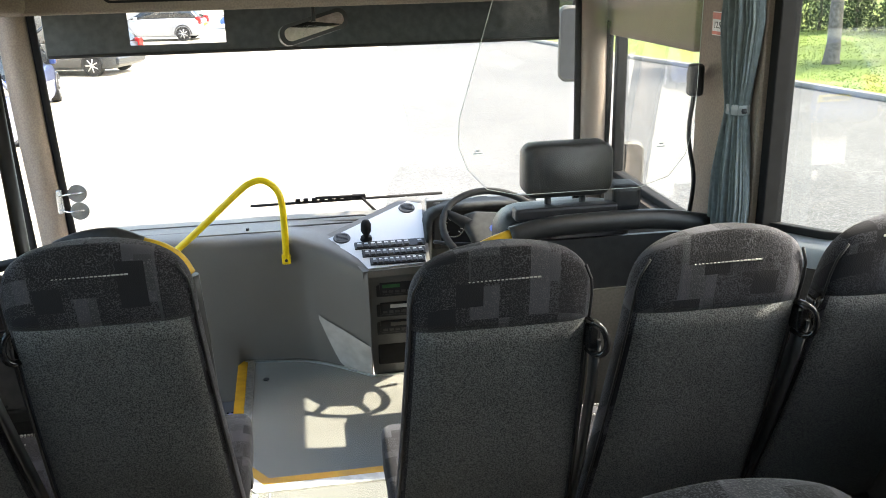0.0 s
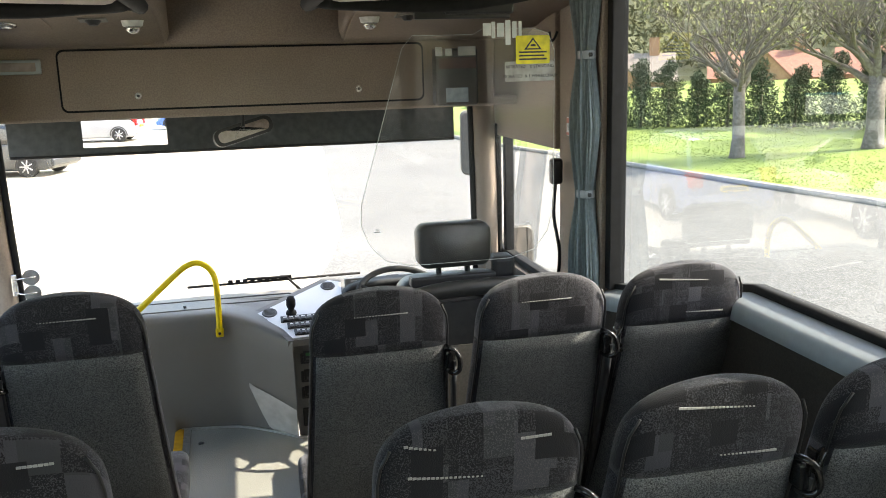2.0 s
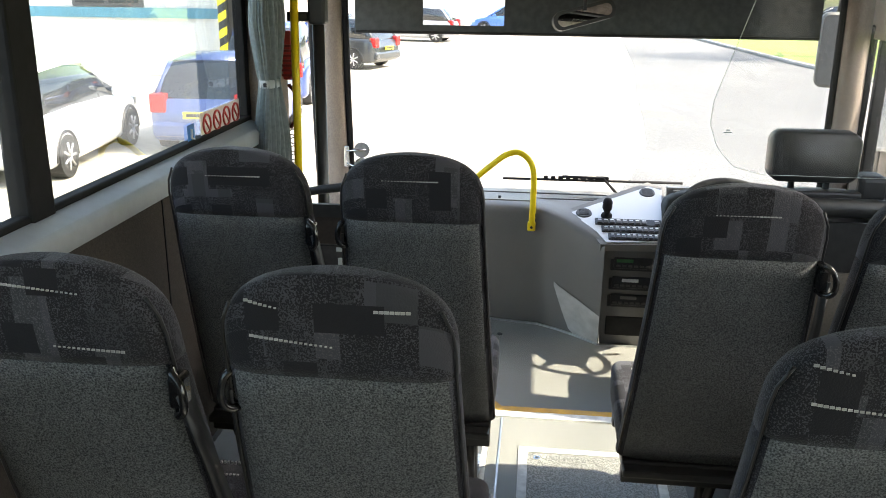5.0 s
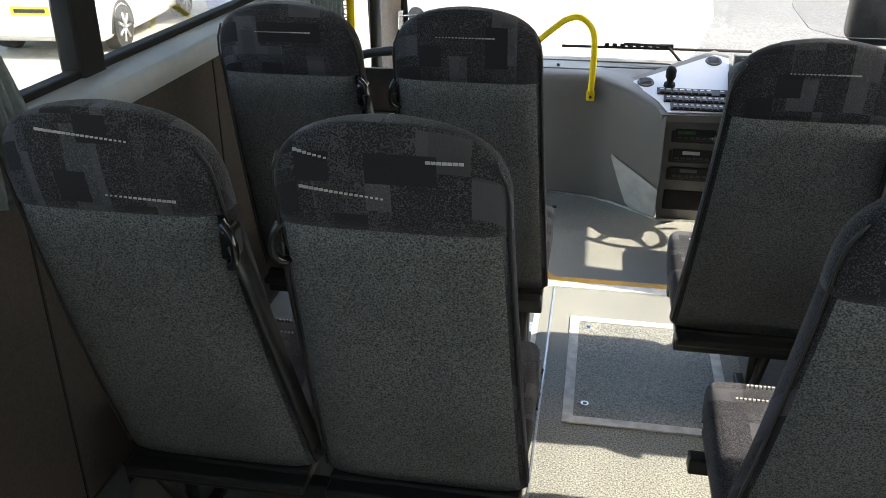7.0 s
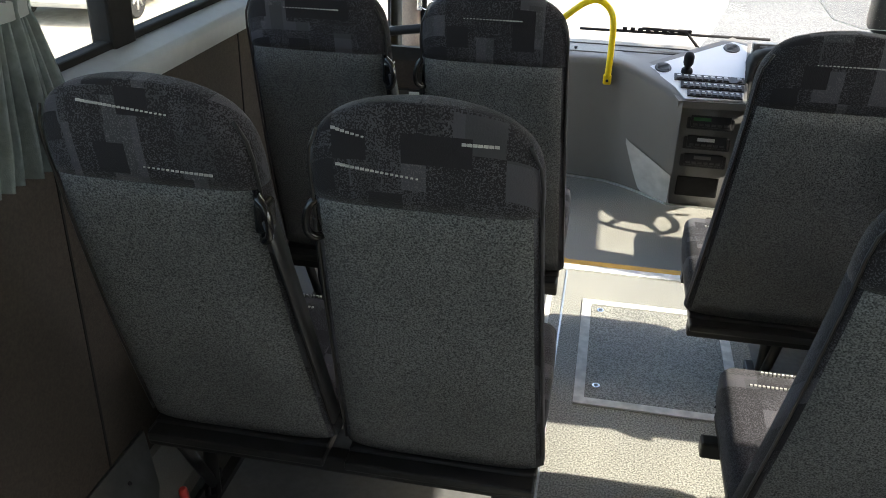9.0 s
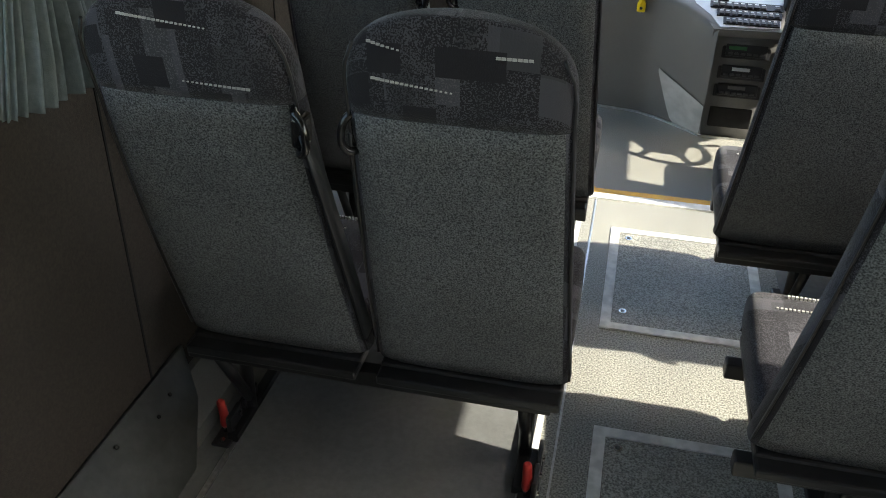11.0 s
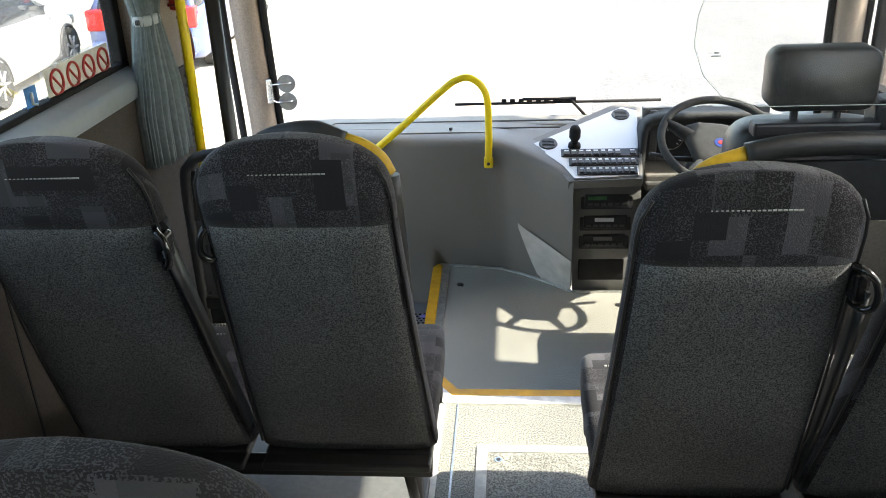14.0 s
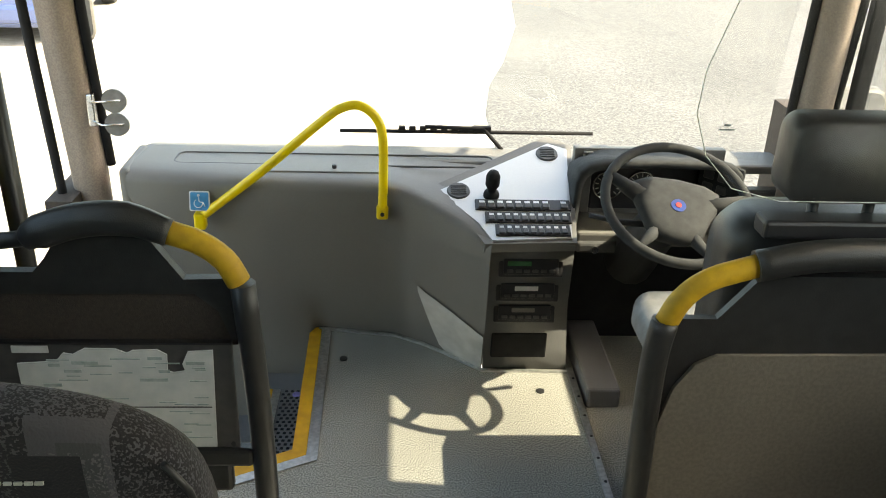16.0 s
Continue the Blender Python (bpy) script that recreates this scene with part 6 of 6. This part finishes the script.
def grow_tree(name, at, trunk_h, r0, spread, seed, label, leaf=900, depth=4):
    rnd = random.Random(seed)
    t = thing(name, at, label, "tree", "lawn trees")
    bm = bmesh.new()
    tips = []

    def limb(p, d, length, r, level):
        pts, rad = [p], [r]
        n = 5
        for k in range(n):
            d = (d + Vector((rnd.gauss(0, 0.13), rnd.gauss(0, 0.13), rnd.gauss(0.03, 0.08)))).normalized()
            p = p + d * (length / n)
            pts.append(p)
            rad.append(r * (1 - 0.55 * (k + 1) / n))
            if level >= 2:
                tips.append((p.copy(), level))
        tube(bm, pts, rad, 8 if level == 0 else 6 if level < 3 else 4)
        if level < depth:
            kids = 5
            for k in range(kids):
                i = n if k == 0 else rnd.randint(2, n)
                a = rnd.random() * math.tau
                out = Vector((math.cos(a), math.sin(a), 0))
                nd = (d * rnd.uniform(0.5, 0.9) + out * rnd.uniform(0.55, 1.0) * spread + Vector((0, 0, rnd.uniform(0.05, 0.4)))).normalized()
                limb(pts[i], nd, length * rnd.uniform(0.58, 0.85), rad[i] * rnd.uniform(0.5, 0.72), level + 1)

    base = [Vector((0, 0, -0.1)), Vector((0, 0, 0.1)), Vector((0.02, 0, 0.5)), Vector((0.0, 0.03, trunk_h))]
    tube(bm, base, [r0 * 1.5, r0 * 1.2, r0, r0 * 0.9], 12)
    for k in range(9):
        a = k * math.tau / 9 + rnd.random()
        limb(Vector((0, 0.03, trunk_h - 0.1 - 0.12 * (k % 3))), Vector((math.cos(a) * spread * 0.9, math.sin(a) * spread * 0.9, rnd.uniform(0.25, 1.5))).normalized(), trunk_h * rnd.uniform(0.75, 1.05), r0 * rnd.uniform(0.38, 0.6), 1)
    part("trunk", bm, M_BARK, t, "grey bark with spreading bare limbs")
    v, f = [], []
    for k in range(leaf):
        p, _ = rnd.choice(tips)
        c = p + Vector((rnd.gauss(0, 0.10), rnd.gauss(0, 0.10), rnd.gauss(0, 0.10)))
        s = rnd.uniform(0.02, 0.05)
        u = Vector((rnd.gauss(0, 1), rnd.gauss(0, 1), rnd.gauss(0, 1))).normalized()
        w = u.orthogonal().normalized()
        i = len(v)
        v += [tuple(c - u * s), tuple(c + w * s * 0.6), tuple(c + u * s), tuple(c - w * s * 0.6)]
        f.append((i, i + 1, i + 2, i + 3))
    m2 = bpy.data.meshes.new("crown")
    m2.from_pydata(v, [], f)
    m2.materials.append(M_LEAF)
    cr = new("crown", m2)
    cr.parent = t
    cr["kind"] = "stuff"
    return t


grow_tree("lawn_tree", (13.65, 20.6, lawn_z(13.65, 20.6)), 2.1, 0.17, 0.95, 3, "bare spring tree with a thick grey trunk on the lawn", 2500)
grow_tree("lawn_tree", (17.1, 19.6, lawn_z(17.1, 19.6)), 2.0, 0.23, 1.0, 8, "broad bare tree with young leaves on the lawn", 2500)
grow_tree("lawn_tree", (21.0, 21.5, lawn_z(21, 21.5)), 2.4, 0.22, 0.8, 12, "smaller bare tree beside the hedge", 1500)
grow_tree("lawn_tree", (11.5, 34.0, lawn_z(11.5, 34)), 2.4, 0.2, 0.9, 15, "slender tree with pale young leaves", 6000)


def leaf_cloud(name, centres, per, size, material, label, category, seed):
    """Foliage as thousands of small blades about a set of clump centres."""
    r = np.random.default_rng(seed)
    n = len(centres) * per
    c = np.repeat(np.array([q[:3] for q in centres]), per, 0)
    rad = np.repeat(np.array([q[3:] for q in centres]), per, 0)
    d = r.normal(size=(n, 3))
    d /= np.linalg.norm(d, axis=1)[:, None]
    pos = c + d * rad * (r.random((n, 1)) ** 0.33)
    u = r.normal(size=(n, 3))
    u /= np.linalg.norm(u, axis=1)[:, None]
    w = np.cross(u, r.normal(size=(n, 3)))
    w /= np.linalg.norm(w, axis=1)[:, None]
    s = size * (0.6 + 0.8 * r.random((n, 1)))
    v = np.stack([pos - u * s, pos + w * s * 0.5, pos + u * s], 1).reshape(-1, 3)
    m2 = bpy.data.meshes.new(name)
    m2.from_pydata(v.tolist(), [], np.arange(n * 3).reshape(-1, 3).tolist())
    m2.materials.append(material)
    return tagged(new(name, m2), label, category, kind="stuff")


# conifer hedge, bush by bush
rnd = random.Random(4)
A, B = Vector((14.2, 34.5)), Vector((22.5, 19.0))
for k in range(15):
    p = A.lerp(B, k / 14)
    h = rnd.uniform(1.7, 2.5)
    z0 = lawn_z(p.x, p.y)
    cl = []
    for j in range(14):
        t = j / 13
        cl.append((p.x + rnd.gauss(0, 0.12), p.y + rnd.gauss(0, 0.12), z0 + h * t, 0.75 * (1 - 0.75 * t) + 0.08, 0.75 * (1 - 0.75 * t) + 0.08, 0.3))
    hb = thing("conifer", (p.x, p.y, z0), "dark green conifer in the hedge behind the lawn", "conifer", "hedge conifers")
    f = leaf_cloud("foliage", [(a - p.x, b - p.y, c - z0, *q) for a, b, c, *q in cl], 300, 0.07, M_HEDGE, "", "", 20 + k)
    f.parent = hb
    for key in ("label", "category"):
        if key in f:
            del f[key]
    part("stem", tube(bmesh.new(), [(0, 0, -0.05), (0, 0, h * 0.9)], [0.07, 0.02], 6), M_BARK, hb)
cl = []
for k in range(260):
    a = rnd.uniform(-0.2, 1.45)
    d = rnd.uniform(75, 110)
    x, y = d * math.sin(a), d * math.cos(a)
    if a < 0.18:
        continue
    cl.append((x, y, GROUND + rnd.uniform(2, 13), rnd.uniform(3, 5), rnd.uniform(3, 5), rnd.uniform(2.5, 5)))
leaf_cloud("far_wood", cl, 260, 0.42, M_WOOD, "spring woodland on the slope behind the houses", "wood", 77)
bm = bmesh.new()
loft(bm, [[(d * math.sin(a), d * math.cos(a), z) for a in np.linspace(0.12, 1.5, 40)] for d, z in ((60, GROUND - 0.1), (85, GROUND + 2), (115, GROUND + 12), (150, GROUND + 18), (300, GROUND + 18))], caps=False, closed=False)
structure("hillside", bm, mat("wooded_slope", (0.10, 0.105, 0.045), 0.95, second=(0.06, 0.065, 0.03), scale=0.4), "wooded slope in the distance", "hill", True)

# ---- houses ----
M_BRICK = mat("warm_brick", (0.42, 0.24, 0.14), 0.9, second=(0.34, 0.18, 0.11), scale=9, stains=0.15)
M_TILE_G = mat("grey_brown_tiles", (0.24, 0.20, 0.17), 0.9, second=(0.18, 0.15, 0.13), scale=6, stains=0.15)
M_TILE_R = mat("red_roof_tiles", (0.33, 0.15, 0.10), 0.9, second=(0.25, 0.11, 0.08), scale=6, stains=0.15)
M_PANE = mat("dark_window_pane", (0.05, 0.06, 0.07), 0.08)
M_UPVC = mat("white_window_frame", (0.78, 0.78, 0.78), 0.4)


def house(at, turn, w, d, h, roof, label):
    q = thing("house", at, label, "house", "houses")
    q.rotation_euler = (0, 0, radians(turn))
    part("wall", new_box((-w / 2, -d / 2, 0), (w / 2, d / 2, h)), M_BRICK, q)
    bm = bmesh.new()
    plate(bm, [(-d / 2 - 0.3, h - 0.05), (d / 2 + 0.3, h - 0.05), (0, h + d * 0.30)], 0, -w / 2 - 0.25, w / 2 + 0.25)
    part("roof", bm, roof, q)
    bm = bmesh.new()
    plate(bm, [(-1.7, h - 0.02), (1.7, h - 0.02), (0, h + 1.6)], 1, -d / 2 - 0.9, 0)
    part("gable", bm, M_BRICK, q)
    bm = bmesh.new()
    for sg in (-1, 1):
        loft(bm, [[(sg * 2.0, y, h - 0.25), (0, y, h + 1.75), (0, y, h + 1.6), (sg * 2.0, y, h - 0.4)] for y in (-d / 2 - 1.0, 0)])
    part("gable_roof", bm, roof, q)
    part("gable_wall", new_box((-1.7, -d / 2 - 0.88, 0), (1.7, -d / 2, h)), M_BRICK, q)
    for wx in (-w * 0.35, 0.0, w * 0.35):
        for wz in (0.9, h - 1.5):
            y = -d / 2 - (0.9 if wx == 0 else 0.0)
            wn = part("window", new_box((wx - 0.6, y - 0.06, wz), (wx + 0.6, y + 0.05, wz + 1.1), 0.02), M_UPVC, q)
            for sx in (-0.29, 0.29):
                part("pane", new_box((wx + sx - 0.24, y - 0.075, wz + 0.08), (wx + sx + 0.24, y - 0.055, wz + 1.02)), M_PANE, wn)
    part("chimney", new_box((w * 0.3, -0.35, h + 1), (w * 0.3 + 0.7, 0.35, h + d * 0.36 + 0.7)), M_BRICK, q)
    return q


house((28, 60.0, GROUND - 1.7), -24, 8, 6.5, 3.1, M_TILE_G, "brick house with a grey-brown tiled roof behind the hedge")
house((37.5, 56.0, GROUND - 1.7), -30, 7, 6, 3.2, M_TILE_R, "brick house with a red tiled roof behind the hedge")
house((46.5, 53.0, GROUND - 1.7), -38, 8, 6, 3.3, M_TILE_R, "brick house with a red roof and pale gable")
house((55, 46.0, GROUND - 1.7), -45, 9, 6, 3.2, M_TILE_R, "brick house with a long red tiled roof")

# ---- depot building ----
M_CLAD = mat("blue_corrugated_cladding", (0.12, 0.33, 0.45), 0.45, 0.2, stains=0.1)
M_PANELS = mat("white_wall_panels", (0.78, 0.78, 0.76), 0.7, stains=0.06)
M_GREYSTEEL = mat("grey_steel", (0.12, 0.12, 0.13), 0.5)
bd = thing("depot_building", (-8.6, 24.0, GROUND), "white depot building with blue corrugated cladding above", "building")
part("wall", new_box((-16, 0.0, 0.0), (0.0, 12, 4.4)), M_PANELS, bd)
bm = bmesh.new()
n = 130
pts = []
for k in range(n):
    x = -16 + 16.1 * k / (n - 1)
    pts.append((x, -0.08 - 0.05 * (k % 2)))
loft(bm, [[(x, y, z) for x, y in pts] for z in (4.33, 9.0)], caps=False, closed=False)
part("cladding", bm, M_CLAD, bd, "blue corrugated steel")
bm = bmesh.new()
loft(bm, [[(x, y + 0.02, z) for x, y in pts] for z in (1.6, 1.88)], caps=False, closed=False)
part("low_cladding", bm, M_CLAD, bd, "blue corrugated steel")
part("window", new_box((-4.4, -0.06, 1.9), (-2.3, 0.05, 4.25)), M_GREYSTEEL, bd)
for wx in (-4.3, -3.3):
    part("pane", new_box((wx, -0.09, 2.0), (wx + 0.85, -0.05, 4.15)), M_PANE, bd)
hz = thing("striped_post", (-8.45, 23.6, GROUND), "black post with yellow hazard bands at the building corner", "post")
part("post", new_box((-0.12, -0.12, 0), (0.12, 0.12, 4.2), 0.01), M_STEEL, hz)
for k in range(9):
    bm = bmesh.new()
    plate(bm, [(-0.12, 0.2 + k * 0.44), (0.12, 0.34 + k * 0.44), (0.12, 0.56 + k * 0.44), (-0.12, 0.42 + k * 0.44)], 1, -0.126, -0.119)
    part("band", bm, M_SIGN_Y, hz, "yellow diagonal band")
part("back_frame", new_box((0.12, 0.0, 0.0), (1.4, 0.15, 4.4)), M_STEEL, hz, "dark steel frame")


# ---- parked cars ----
M_TYRE = mat("tyre_rubber", (0.02, 0.02, 0.02), 0.8)
M_ALLOY = mat("alloy_wheel", (0.55, 0.55, 0.56), 0.3, 0.8)
M_CARGLASS = mat("car_glass", (0.02, 0.025, 0.03), 0.05, spec=0.8)
M_TAIL = mat("red_tail_lamp", (0.45, 0.02, 0.02), 0.2)
M_PLATE_Y = mat("yellow_plate", (0.75, 0.6, 0.05), 0.4)


def car(at, turn, colour, label, L=4.0, W=1.72, H=1.5, estate=0.0):
    """A hatchback: lofted body, glasshouse, four wheels with rims, lamps, bumpers, plate. Rear faces local -y."""
    c = thing("parked_car", at, label, "car", "parked cars")
    c.rotation_euler = (0, 0, radians(turn))
    paint = mat("car_paint", colour, 0.28, 0.35, coat=0.7, scale=400, amount=0.3)
    w = W / 2
    sec = [(-L / 2, 0.78, 0.35, 0.62), (-L / 2 + 0.05, 0.92, 0.25, 0.86), (-L / 2 + 0.25, 1.0, 0.2, 0.95), (-L * 0.2, 1.0, 0.18, 0.97), (L * 0.12, 1.0, 0.18, 0.95),
           (L * 0.25, 0.98, 0.2, 0.92), (L / 2 - 0.3, 0.92, 0.2, 0.78), (L / 2 - 0.06, 0.8, 0.28, 0.66), (L / 2, 0.7, 0.35, 0.55)]
    bm = bmesh.new()
    loft(bm, [[(x, y, z) for x, z in rounded(-w * k, z0, w * k, z1, 0.12, 4)] for y, k, z0, z1 in sec])
    part("body", bm, paint, c, "", True)
    bm = bmesh.new()
    e = estate
    gl = [(-L / 2 + 0.12, 0.86, 0.93), (-L / 2 + 0.30 - 0.1 * e, 0.80, H - 0.28), (-L / 2 + 0.55 - 0.2 * e, 0.74, H - 0.05), (-L * 0.1, 0.76, H), (L * 0.06, 0.75, H - 0.04), (L * 0.17, 0.8, H - 0.28), (L * 0.28, 0.88, 0.90)]
    rings = []
    for y, k, z in gl:
        rings.append([(-w * 0.95, y, 0.88), (-w * k, y, max(z - 0.06, 0.89)), (-w * k * 0.85, y, z), (w * k * 0.85, y, z), (w * k, y, max(z - 0.06, 0.89)), (w * 0.95, y, 0.88)])
    loft(bm, rings)
    part("glasshouse", bm, M_CARGLASS, c, "dark glass", True)
    bm = bmesh.new()
    loft(bm, [[(-w * k * 0.88, y, z + 0.004), (0, y, z + 0.03), (w * k * 0.88, y, z + 0.004), (w * k * 0.85, y, z - 0.03), (-w * k * 0.85, y, z - 0.03)] for y, k, z in gl[2:5]])
    part("roof", bm, paint, c, "", True)
    for sg in (-1, 1):
        for a, b2 in ((0, 2), (6, 4)):
            pa, pb = gl[a], gl[b2]
            part("pillar", tube(bmesh.new(), [(sg * w * pa[1] * 0.98, pa[0], pa[2] - 0.02), (sg * w * pb[1] * 0.93, pb[0], pb[2] - 0.03)], 0.05, 6), paint, c)
        part("tail_lamp", new_box((sg * w * 0.78 - 0.13, -L / 2 - 0.01, 0.68), (sg * w * 0.78 + 0.13, -L / 2 + 0.2, 0.98), 0.03), M_TAIL, c, "red tail lamp")
        part("headlamp", new_box((sg * w * 0.68 - 0.16, L / 2 - 0.22, 0.58), (sg * w * 0.68 + 0.16, L / 2 - 0.03, 0.74), 0.04), M_CHROME, c, "clear headlamp")
        part("door_mirror", new_box((sg * (w + 0.03) - 0.07, L * 0.16, 0.92), (sg * (w + 0.03) + 0.07, L * 0.2, 1.04), 0.03), paint, c)
        for wy in (-L * 0.31, L * 0.32):
            wh = part("wheel", disc(bmesh.new(), (sg * (w - 0.17), wy, 0.31), (sg, 0, 0), 0.31, 0.19, 28, 0.97), M_TYRE, c, "black tyre")
            bm = disc(bmesh.new(), (sg * (w + 0.015), wy, 0.31), (sg, 0, 0), 0.205, 0.006, 24, 0.95)
            part("rim", bm, M_BLACK, wh)
            for k in range(7):
                a = k * math.tau / 7
                part("rim_spoke", tube(bmesh.new(), [(sg * (w + 0.025), wy, 0.31), (sg * (w + 0.025), wy + 0.2 * math.cos(a), 0.31 + 0.2 * math.sin(a))], 0.022, 5), M_ALLOY, wh)
            part("wheel_arch", tube(bmesh.new(), [(sg * (w - 0.01), wy + 0.35 * math.cos(a), 0.31 + 0.35 * math.sin(a)) for a in np.linspace(-0.1, math.pi + 0.1, 14)], 0.03, 6), M_BLACK, c)
    part("bumper", new_box((-w * 0.9, -L / 2 - 0.05, 0.3), (w * 0.9, -L / 2 + 0.15, 0.55), 0.06), paint, c)
    part("bumper", new_box((-w * 0.85, L / 2 - 0.12, 0.25), (w * 0.85, L / 2 + 0.05, 0.5), 0.06), paint, c)
    pl = part("number_plate", new_box((-0.26, -L / 2 - 0.062, 0.60), (0.26, -L / 2 - 0.04, 0.71), 0.004), M_PLATE_Y, c, "yellow rear number plate")
    part("plate_bar", new_box((-0.21, -L / 2 - 0.066, 0.63), (0.21, -L / 2 - 0.061, 0.68)), M_BLACK, pl)
    return c


car((-5.1, 14.8, GROUND), 4, (0.10, 0.14, 0.30), "blue hatchback with red tail lamps parked beside the coach")
car((-5.9, 20.2, GROUND), 8, (0.03, 0.06, 0.20), "dark blue people carrier parked in the yard", 4.4, 1.8, 1.75, 1.0)
car((-7.2, 12.2, GROUND), 6, (0.75, 0.76, 0.77), "white hatchback parked beside the coach")
car((-6.4, 28.0, GROUND), 70, (0.04, 0.045, 0.05), "dark saloon parked at the edge of the yard")
car((-8.6, 33.5, GROUND), 70, (0.62, 0.63, 0.64), "silver car parked at the edge of the yard")
car((-5.6, 40.5, GROUND), 82, (0.36, 0.37, 0.40), "grey hatchback parked across the yard")
car((-1.4, 47.0, GROUND), 82, (0.08, 0.2, 0.55), "bright blue car parked across the yard")
car((16.5, 52.0, GROUND), 80, (0.03, 0.03, 0.035), "black car parked far across the yard")
